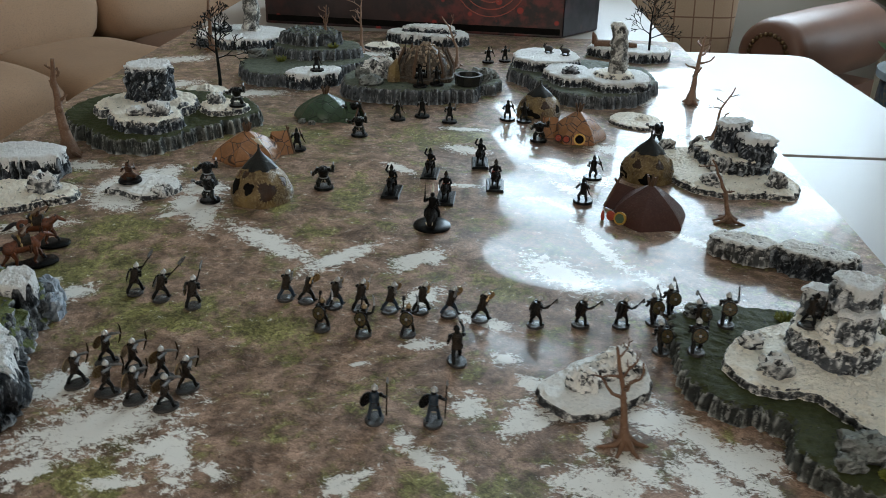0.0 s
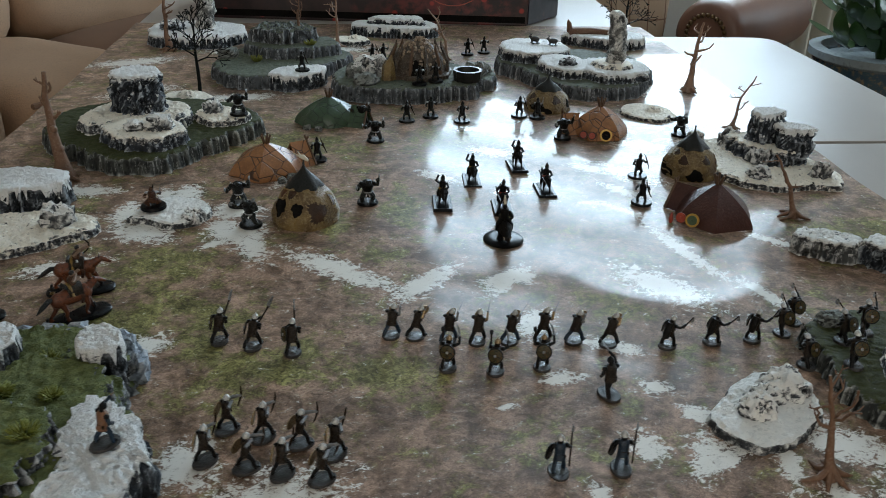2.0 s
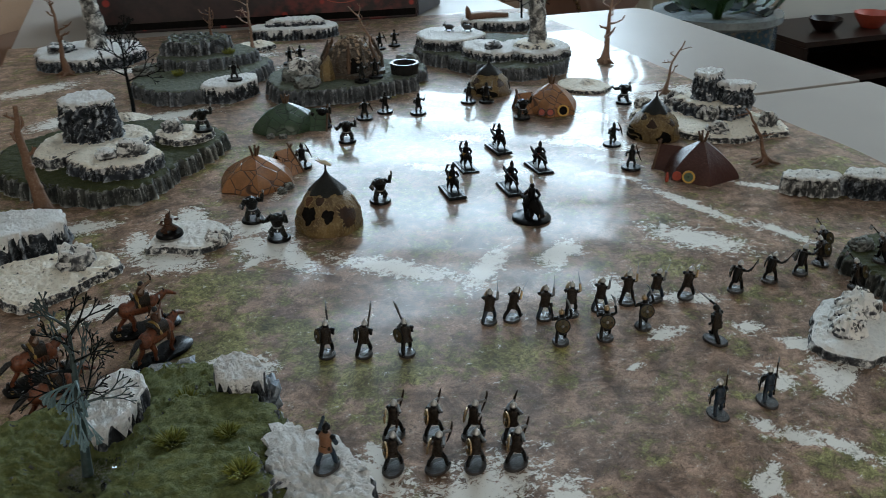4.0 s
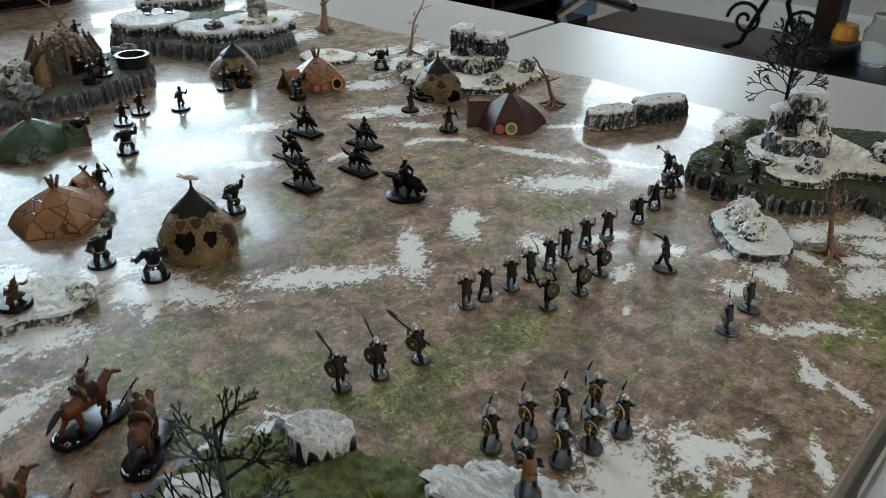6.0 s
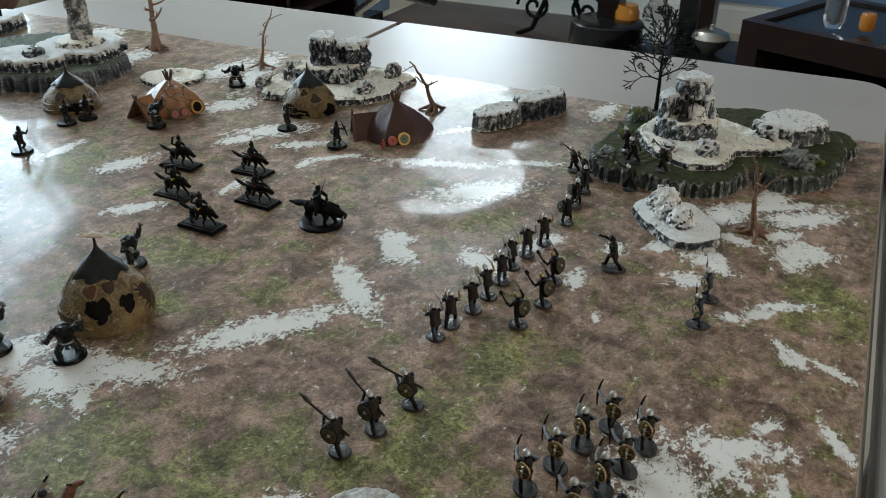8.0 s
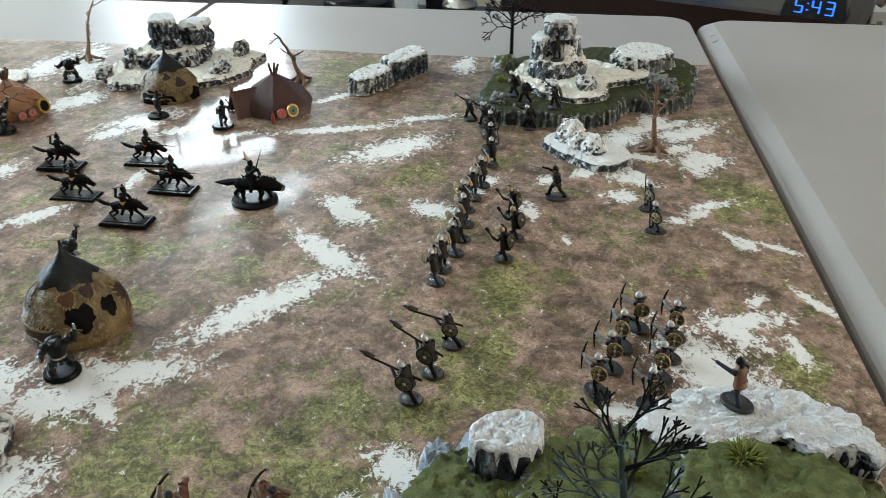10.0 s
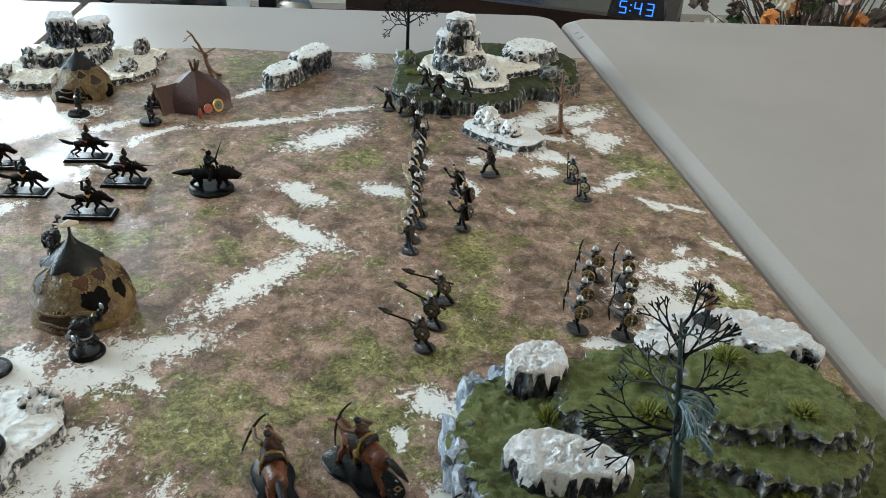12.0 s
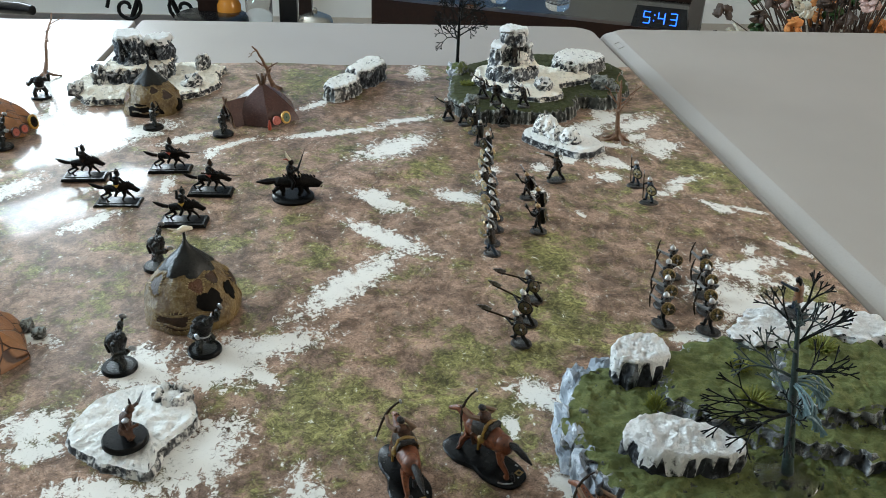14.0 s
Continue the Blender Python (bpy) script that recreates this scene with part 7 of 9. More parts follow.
        s.tube((3.6, -8.0, 15.8), (-2.2, 26.0, 29.6), 0.9, 0.8, 6)
        d = Vector((-4.8, 27.0, 11.8)).normalized()
        u = Vector((0, -0.4, 0.9)).normalized()
        o = Vector((-1.2, 21.0, 27.6))
        s.slot = 15
        w = Vector((0.55, 0, 0))
        edge = [o, o + u * 3.6 - d * 1.6, o + u * 4.6 + d * 3.4, o + u * 2.2 + d * 9.6, o + d * 7.0]
        s.add([p - w for p in edge] + [p + w for p in edge], [(4, 3, 2, 1, 0), (5, 6, 7, 8, 9)] + [(i, (i + 1) % 5, 5 + (i + 1) % 5, 5 + i) for i in range(5)])
        blade(s, o + d * 1.0 - u * 0.4, o + d * 2.0 - u * 4.2, 1.0, 0.4)
    if shield == "front":
        disc_shield(s, (-4.4, 7.0, 22.4), (-1.0, 0.25, 0.15), 5.4, shield_slot, 10, 2)
    elif shield == "left":
        disc_shield(s, (-6.8, -1.2, 18.4), (-0.9, -0.55, 0.1), 6.0, shield_slot, 1, 2)
    elif shield == "flank":
        disc_shield(s, (-7.0, 1.0, 18.0), (-0.75, 0.65, 0.1), 6.0, shield_slot, 1, 2)
    elif shield == "pack":
        disc_shield(s, (-3.6, -5.0, 19.4), (-0.82, -0.56, 0.1), 5.8, shield_slot, 10, 2)
    elif shield == "back":
        disc_shield(s, (0.2, -6.4, 19.4), (-0.1, -1.0, 0.12), 6.8, shield_slot, 1, 2)
    # the upper body bends forward over the stride
    s.v = [(x, y + hunch * max(0.0, z - 11) / 14, z - 0.05 * hunch * max(0.0, z - 14) / 4) for x, y, z in s.v]
    return s


def sized(s, k=0.001):
    s.v = [(x * k, y * k, z * k) for x, y, z in s.v]
    return s


def proto(name, shape, mats, label, group, category="figurine"):
    ob = link_mesh(name, sized(shape, 0.00095 if mats is PEOPLE else 0.001), mats, True, 45)
    return tagged(ob, label, category, group)


def place(ob, spots, z=0.0006):
    """The first spot takes the figure itself, the others take copies; a spot is x, y, heading in degrees from +y, and a height."""
    for k, spot in enumerate(spots):
        x, y, turn = spot[:3]
        turn += 16 * math.sin(2.7 * k + len(spots)) if len(spots) > 2 else 0
        m = pose(x, y, spot[3] if len(spot) > 3 else z, 0, 0, turn)
        if k == 0:
            ob.matrix_basis = m
        else:
            copy_thing(ob, m)


place(proto("soldier_figure", trooper("sword", "front", legs=13, sleeves=11, shield_slot=14, hunch=3.5, stride=5.4, bulk=1.16), PEOPLE, "painted foot soldier figure with bronze helmet, raised sword and round shield", "soldiers of the shield line"),
      [(-0.183, 0.717, -20), (-0.136, 0.707, -45), (-0.085, 0.703, -52), (-0.031, 0.701, -55)])
place(proto("soldier_figure", trooper("sword", "front", tunic=0, sleeves=10, helm=16, shield_slot=14, stride=5.6, hunch=4.2, bulk=1.16), PEOPLE, "painted foot soldier figure with raised sword and gilded shield", "soldiers of the shield line"),
      [(-0.163, 0.714, -48), (-0.112, 0.704, -34), (-0.057, 0.705, -44), (-0.003, 0.695, -55)])
place(proto("soldier_figure", trooper("club", "back", stride=3.0, cloak=True, bulk=1.05, helm=10, shield_slot=9), PEOPLE, "painted foot soldier figure with club, blade and gilded back shield", "soldiers with axes"),
      [(-0.140, 0.667, -20), (-0.103, 0.660, -12), (-0.065, 0.664, -24)])
place(proto("soldier_figure", trooper("axe", "left", stride=2.4, cloak=True, shield_slot=9, bulk=1.05), PEOPLE, "painted foot soldier figure levelling a short axe", "soldiers with axes"),
      [(0.046, 0.690, -70), (0.086, 0.694, -72), (0.122, 0.696, -75)])
place(proto("soldier_figure", trooper("axe", "back", stride=3.8, hunch=3.5, shield_slot=9, bulk=1.3), PEOPLE, "painted foot soldier figure with an olive shield on its back", "soldiers by the hill"),
      [(0.152, 0.704, 25), (0.150, 0.655, 20), (0.171, 0.628, 15, 0.0185), (0.181, 0.662, 20, 0.0185), (0.206, 0.675, 10, 0.0185), (0.170, 0.722, 10)])
place(proto("captain_figure", sized(trooper("point", None, base=8, stride=5.0, bulk=1.1, helm=1), 1.12), PEOPLE, "painted captain figure pointing a long sword", "soldiers of the shield line"), [(-0.021, 0.625, 20)])
place(proto("spearman_figure", trooper("spear", "flank", base=8, stride=1.5, tunic=13, legs=13, shield_slot=14), PEOPLE, "painted spearman figure in blue with a cream and gold shield", "spearmen"), [(-0.078, 0.541, 0), (-0.035, 0.542, -5)])
place(proto("archer_figure", trooper("bow", "pack", base=8, stride=4.2, sleeves=11, hunch=1.0), PEOPLE, "painted archer figure with drawn bow and gilded shield on its back", "archers"),
      [(-0.312, 0.566, -52), (-0.284, 0.557, -52), (-0.260, 0.550, -50), (-0.234, 0.543, -54), (-0.302, 0.599, -52), (-0.276, 0.589, -50), (-0.250, 0.580, -54), (-0.226, 0.568, -52)])
place(proto("commander_figure", trooper("signal", None, base=8, stride=2.6, tunic=12, legs=13, sleeves=13, helm=1, bulk=1.08), PEOPLE, "painted commander figure in blue and rust with an outstretched arm", "archers"),
      [(-0.361, 0.530, -45, 0.0465)])
place(proto("halberdier_figure", trooper("halberd", "left", shield_slot=9, stride=5.2, bulk=1.16, hunch=4.8), PEOPLE, "painted halberdier figure with a long blade and a round shield", "halberdiers"),
      [(-0.324, 0.715, -20), (-0.296, 0.705, -22), (-0.263, 0.695, -18)])
place(proto("sentry_figure", trooper("spear", None, stride=2.0, helm=1), PEOPLE, "painted dark sentry figure standing on the snowy crag", "soldiers by the hill"), [(0.254, 0.629, -80, 0.0470)])


def brute():
    """A hunched heavy goblin warrior."""
    s = Shape()
    round_base(s, 12.2, 2.8, 4)
    s.slot = 6
    s.ball((0.5, 0.5, 2.7), (9.8, 9.8, 0.8), 14, 4)
    s.slot = 0
    s.path([(-6.2, -3, 2.4), (-6.6, 0.6, 8), (-2.8, -1, 14)], [2.5, 2.9, 3.4], 7)
    s.path([(6.2, 3, 2.4), (6.8, 4.0, 8), (2.8, 0, 14)], [2.5, 2.9, 3.4], 7)
    s.slot = 1
    s.lathe([(4.6, 12.4), (5.0, 15), (6.6, 19.5), (7.8, 23), (5.2, 26), (2.0, 27.4)], (0, 0.8, 0), 11, (1, 0.92))
    s.ball((0, -2.0, 24.4), (6.4, 4.4, 3.8), 9, 6)
    s.ball((-6.4, 1.0, 24), (3.6, 3.4, 2.8), 8, 5)
    s.ball((6.4, 1.0, 24), (3.6, 3.4, 2.8), 8, 5)
    s.slot = 0
    s.ball((0, 4.4, 26.6), (2.7, 3.1, 2.7), 9, 6)
    s.tube((-2.2, 4.0, 27), (-5.4, 3.2, 28.4), 0.9, 0.2, 5)
    s.tube((2.2, 4.0, 27), (5.4, 3.2, 28.4), 0.9, 0.2, 5)
    limb(s, (6.6, 1, 23.5), (11.4, 2.4, 19.6), (11.6, 8.0, 21.0), 2.9, 2.6, 2.2)
    limb(s, (-6.6, 1, 23.5), (-11.6, 0.6, 22.4), (-12.0, 2.6, 28.6), 2.9, 2.6, 2.2)
    for hx, hy, hz, ex, ey, ez in ((11.6, 8.0, 21.0, 13.4, 13.0, 25.0), (-12.0, 2.6, 28.6, -12.8, 4.8, 34.6)):
        s.slot = 3
        s.tube((hx, hy, hz - 2.5), (ex, ey, ez), 0.8, 0.8, 6)
        s.slot = 2
        s.ball((ex, ey, ez - 0.6), (1.0, 3.0, 2.4), 7, 4)
    s.slot = 2
    s.lathe([(5.5, 13.6), (5.7, 14.4), (5.5, 15.2)], (0, 0.6, 0), 11, (1, 0.86))
    for x, y in ((-5.4, 1.6), (5.6, 4.6)):
        s.ball((x, y, 9.0), (1.8, 1.4, 2.2), 7, 5)
    for x in (-6.6, 6.6):
        s.tube((x, 1.0, 25.6), (x * 1.25, 0.4, 29.0), 1.0, 0.2, 5)
    s.slot = 5
    s.path([(0, -3.4, 25), (0, -5.0, 20), (0, -4.8, 14)], [3.0, 2.8, 1.6], 8)
    s.slot = 1
    for a in range(0, 360, 45):
        c, q = math.cos(radians(a)), math.sin(radians(a))
        s.add([(3.6 * c, 3.2 * q, 13.8), (5.8 * c - 1.6 * q, 5.0 * q + 1.6 * c, 9.2), (5.8 * c + 1.6 * q, 5.0 * q - 1.6 * c, 9.2), (5.0 * c, 4.4 * q, 9.0)], [(0, 1, 2), (0, 3, 1), (0, 2, 3), (1, 3, 2)])
    return s


ORCS = [F_ORC, F_DARK, F_METAL, F_SHAFT, F_BLACK_BASE, F_BLACK, RED_PAINT]
place(proto("brute_figure", brute(), [F_ORC, F_DARK, F_METAL, F_SHAFT, F_BLACK_BASE, F_BLACK, F_BASE], "dark painted goblin brute figure swinging two axes", "goblin brutes"),
      [(-0.343, 1.001, 170), (-0.324, 0.946, 150), (-0.200, 1.003, 175), (-0.187, 1.217, 165), (-0.204, 1.290, 150), (0.073, 1.224, 175), (0.246, 1.236, 120), (-0.370, 1.240, 160, 0.0315)])


def raider(pose_kind="bow"):
    s = Shape()
    round_base(s, 12.0 if pose_kind != "crouch" else 13.0, 3.0 if pose_kind != "crouch" else 3.8, 4)
    s.slot = 0
    s.path([(-3.6, -2, 2.6), (-4.2, 1.5, 8), (-1.6, 0, 14)], [1.6, 1.8, 2.5], 7)
    s.path([(3.6, 3, 2.6), (4.4, 4.0, 8), (1.6, 0, 14)], [1.6, 1.8, 2.5], 7)
    s.slot = 1
    s.lathe([(4.4, 10.5), (3.8, 15), (4.4, 20), (4.6, 22.6), (2.4, 25)], (0, 0.6, 0), 10, (1, 0.8))
    s.slot = 2
    s.ball((-4.8, 0.6, 22.6), (2.2, 2.2, 1.8), 7, 4)
    s.ball((4.8, 0.6, 22.6), (2.2, 2.2, 1.8), 7, 4)
    s.slot = 0
    s.ball((0, 2.6, 27.0), (2.3, 2.6, 2.6), 8, 6)
    s.slot = 1
    s.lathe([(2.6, 0), (2.3, 1.8), (0.6, 4.6)], (0, 2.2, 27.6), 8)
    s.slot = 0
    limb(s, (4.8, 0.6, 22.4), (7.8, 3.0, 18.0), (6.4, 7.0, 19.0), 1.6, 1.4, 1.2)
    limb(s, (-4.8, 0.6, 22.4), (-8.0, 2.4, 20.0), (-8.0, 6.0, 24.0), 1.6, 1.4, 1.2)
    s.slot = 3
    if pose_kind == "bow":
        s.path([(-8.0 + 0.4 * q, 7.6 - 0.03 * q * q, 22.0 + q) for q in (-10, -6, 0, 6, 10)], [0.4, 0.7, 0.9, 0.7, 0.4], 5)
    else:
        s.slot = 2
        blade(s, (-8.0, 6.2, 24.0), (-9.4, 9.0, 36.0), 1.3, 0.5)
    if pose_kind == "crouch":
        s.slot = 1
        s.lathe([(4.6, 8.0), (4.8, 11.0), (4.2, 15.0)], (0, 1.0, 0), 10, (1, 0.9), lambda a, z: 0.2 * math.sin(5 * a))
        s.path([(-3.6, -2, 3.6), (-7.0, 1.5, 8.5), (-1.6, 0, 13)], [1.8, 2.4, 2.6], 7)
        s.path([(3.6, 3, 3.6), (7.0, 4.5, 8.5), (1.6, 0, 13)], [1.8, 2.4, 2.6], 7)
        s.slot = 5
        s.tube((-1.0, 2.6, 29.0), (-2.6, 1.0, 35.0), 1.0, 0.3, 6)
        s.v = [(x * 1.06, y * 1.06 + 2.5 * max(0.0, z - 12) / 14, z if z < 4 else 4 + (z - 4) * 0.80) for x, y, z in s.v]
    return s


place(proto("raider_figure", raider("bow"), ORCS, "dark painted goblin raider figure with a short bow", "goblin raiders"),
      [(0.1355, 1.075, 165), (0.1155, 0.992, 160), (-0.262, 1.143, 170), (-0.140, 1.304, 175), (0.029, 1.326, 180), (-0.004, 1.716, 180), (-0.300, 1.490, 180, 0.0270), (-0.185, 1.665, 180)])
place(proto("raider_figure", raider("blade"), ORCS, "dark painted goblin raider figure lifting a blade", "goblin raiders"),
      [(-0.104, 1.324, 170), (-0.060, 1.300, 185), (0.029, 1.730, 180), (-0.115, 1.415, 180, 0.0250), (-0.088, 1.432, 175, 0.0250), (-0.165, 1.670, 175), (0.055, 1.318, 170)])


place(proto("raider_figure", raider("crouch"), [F_HIDE_ARMOUR, F_HIDE_ARMOUR, F_METAL, F_SHAFT, F_BLACK_BASE, F_BLACK, RED_PAINT], "red-brown painted goblin raider figure on a snowy island", "goblin raiders"),
      [(-0.430, 0.976, 190, 0.0095)])


def beast(s, L, H, body, leg, slot, gallop=3.0):
    """A running four-legged mount along +y."""
    s.slot = slot
    s.path([(0, -L * 0.46, H * 0.80), (0, -L * 0.20, H * 0.83), (0, L * 0.10, H * 0.82), (0, L * 0.34, H * 0.86)], [body * 0.72, body, body * 0.98, body * 0.72], 10)
    s.ball((0, -L * 0.40, H * 0.80), (body * 0.86, body * 1.0, body * 1.0), 9, 6)
    s.ball((0, L * 0.28, H * 0.82), (body * 0.84, body * 0.95, body * 1.05), 9, 6)
    for x, y0, y1 in ((-0.5, -0.42, -0.62), (0.5, -0.36, -0.30), (-0.5, 0.28, 0.46), (0.5, 0.24, 0.20)):
        s.path([(x * body, L * y0, H * 0.72), (x * body * 1.1, L * (y0 + y1) / 2 + gallop * 0.5, H * 0.42), (x * body * 1.1, L * y1, H * 0.22), (x * body * 1.1, L * y1 + 1.2, 3.0)], [leg * 1.9, leg * 1.25, leg * 0.85, leg * 0.95], 7)


def wolf_rider(style):
    s = Shape()
    s.slot = 3
    s.box((0, 0, 1.5), (22, 44, 3.0), taper=0.92)
    s.box((0, 0, 3.2), (14, 37, 0.6), taper=0.95)
    s.slot = 0
    s.path([(0, -11, 16.0), (0, -6, 16.4), (0, 0, 16.2), (0, 6, 17.4), (0, 10, 18.0)], [2.8, 3.6, 3.7, 4.6, 3.6], 10)
    for x, y0, y1, y2 in ((-2.4, -9, -12, -15), (2.4, -9, -8, -9), (-2.6, 7, 9, 14), (2.6, 7, 8, 6)):
        s.path([(x, y0, 15.0), (x * 1.2, y1 + (2.5 if y0 < 0 else -0.5), 10.5), (x * 1.2, y2 - (1.8 if y0 < 0 else 1.0), 6.4), (x * 1.2, y2, 3.4), (x * 1.2, y2 + 1.6, 3.3)], [2.7, 1.5, 0.95, 0.9, 0.7], 7)
    s.path([(0, 8, 18.6), (0, 12, 19.0), (0, 15, 17.6)], [4.2, 3.7, 3.2], 9)
    s.path([(0, 14, 17.8), (0, 18, 15.8), (0, 21.5, 14.6)], [3.0, 2.0, 1.3], 8)
    s.path([(0, 15, 15.6), (0, 19.5, 13.0)], [1.8, 0.9], 6)
    s.tube((-1.8, 12.5, 20.4), (-2.8, 10.5, 23.4), 1.0, 0.2, 5)
    s.tube((1.8, 12.5, 20.4), (2.8, 10.5, 23.4), 1.0, 0.2, 5)
    s.path([(0, -12, 16.4), (0, -17, 17.0), (0, -22, 19.0), (0, -26, 21.0)], [1.5, 1.9, 1.7, 0.4], 7)
    for k in range(5):
        s.tube((0, 2.5 + 2.2 * k, 20.6 + 0.2 * k), (0, 0.6 + 2.2 * k, 23.2 + 0.3 * k), 1.5, 0.2, 4)
    s.slot = 1
    s.path([(-5.0, -1, 10), (-5.2, 1.6, 15), (-2.0, -2.4, 19)], [1.4, 1.8, 2.3], 6)
    s.path([(5.0, -1, 10), (5.2, 1.6, 15), (2.0, -2.4, 19)], [1.4, 1.8, 2.3], 6)
    s.slot = 1
    s.lathe([(3.6, 18.5), (3.6, 23), (4.2, 26.5), (2.0, 29)], (0, 0, 0), 9, (1, 0.8))
    s.slot = 7 if style == 0 else (5 if style == 1 else 6)
    s.lathe([(4.0, 18.2), (4.1, 20.0), (3.8, 21.0)], (0, 0, 0), 9, (1, 0.8))
    s.slot = 2
    s.ball((0, 2.2, 31.0), (2.3, 2.5, 2.6), 8, 6)
    s.slot = 7 if style == 1 else 1
    s.lathe([(2.6, 0), (2.2, 2.0), (0.4, 5.4)], (0, 1.6, 31.6), 8)
    s.slot = 1
    if style == 1:
        limb(s, (4.2, 0, 26), (7.4, 4, 23.6), (7.0, 9, 23.0), 1.6, 1.4, 1.2)
        limb(s, (-4.2, 0, 26), (-6.4, 3, 21.6), (-3.0, 6, 21.0), 1.6, 1.4, 1.2)
        s.slot = 7
        s.tube((7.2, -6, 24.4), (6.6, 22, 22.4), 0.8, 0.8, 5)
        s.slot = 8
        blade(s, (6.6, 16, 22.8), (6.0, 34, 21.6), 2.0, 0.5)
    else:
        limb(s, (4.2, 0, 26), (7.2, -2.0, 28.0), (5.0, -2, 33.6), 1.6, 1.4, 1.2)
        limb(s, (-4.2, 0, 26), (-6.4, 3, 21.6), (-3.0, 6, 21.0), 1.6, 1.4, 1.2)
        s.slot = 8
        blade(s, (5.0, -5, 34.0), (2.6, 12, 39.0), 1.2, 0.5)
    return s


WOLF = [F_FUR, F_BLACK, F_ORC, F_BLACK_BASE, F_FUR, RED_PAINT, F_YELLOW, F_SHAFT, F_METAL]
place(proto("wolf_rider_figure", wolf_rider(0), WOLF, "black painted wolf rider figure lifting a blade on a slotted base", "wolf riders"), [(-0.010, 1.1135, 182)])
place(proto("wolf_rider_figure", wolf_rider(1), WOLF, "black painted wolf rider figure levelling a long blade", "wolf riders"), [(0.010, 1.032, 180), (-0.049, 0.982, 178)])
place(proto("wolf_rider_figure", wolf_rider(2), WOLF, "black painted wolf rider figure with yellow cloth", "wolf riders"), [(-0.0735, 1.065, 178), (-0.1155, 0.997, 178)])


def boar_rider():
    s = Shape()
    round_base(s, 21, 3.4, 3, 1.0, 28)
    beast(s, 32, 20, 5.8, 2.0, 0)
    s.slot = 0
    s.path([(0, 9, 18), (0, 17, 17.5), (0, 24, 15.5), (0, 29, 14)], [7.4, 6.0, 4.2, 2.6], 10)
    for k in range(11):
        s.tube((0, -8 + 3 * k, 22.5), (0, -10.0 + 3 * k, 25.4 + (1.0 if 3 < k < 9 else 0)), 1.5, 0.2, 4)
    s.path([(0, -16, 18), (0, -25, 16.5), (0, -36, 16.0)], [3.0, 3.4, 0.6], 7)
    s.slot = 2
    for x in (-2.6, 2.6):
        s.tube((x, 27, 13), (x * 1.5, 30, 17.4), 0.8, 0.2, 5)
    s.slot = 1
    s.path([(-7.6, 0, 12), (-7.2, 2, 19), (-2.4, -3, 24)], [1.7, 2.1, 2.6], 6)
    s.path([(7.6, 0, 12), (7.2, 2, 19), (2.4, -3, 24)], [1.7, 2.1, 2.6], 6)
    s.lathe([(4.2, 22), (4.2, 28), (5.0, 32), (2.4, 35)], (0, -2, 0), 10, (1, 0.8))
    s.ball((0, -0.6, 37.4), (2.6, 2.8, 3.0), 8, 6)
    s.slot = 2
    s.path([(0, -1.0, 39.5), (0, -4.0, 43.0), (0, -5.5, 48.5)], [1.3, 1.6, 0.4], 6)
    s.slot = 5
    s.path([(0, -1.4, 39.0), (0, -5.0, 41.0), (0, -8.0, 40.0)], [1.0, 1.2, 0.3], 6)
    s.slot = 1
    limb(s, (5.0, -2, 31.5), (8.4, 1, 30.0), (7.8, 6, 34.0), 1.9, 1.7, 1.4)
    limb(s, (-5.0, -2, 31.5), (-7.4, 3, 27.0), (-3.4, 6, 25.4), 1.9, 1.7, 1.4)
    s.slot = 4
    blade(s, (7.8, 6.0, 32.0), (6.4, 15.0, 57.0), 1.6, 0.6)
    return s


place(proto("boar_rider_figure", boar_rider(), [F_FUR, F_BLACK, F_BONE, F_BLACK_BASE, F_BLACK, RED_PAINT], "black painted boar rider figure on a round base, sword raised", "boar rider"), [(-0.060, 0.900, 178)])


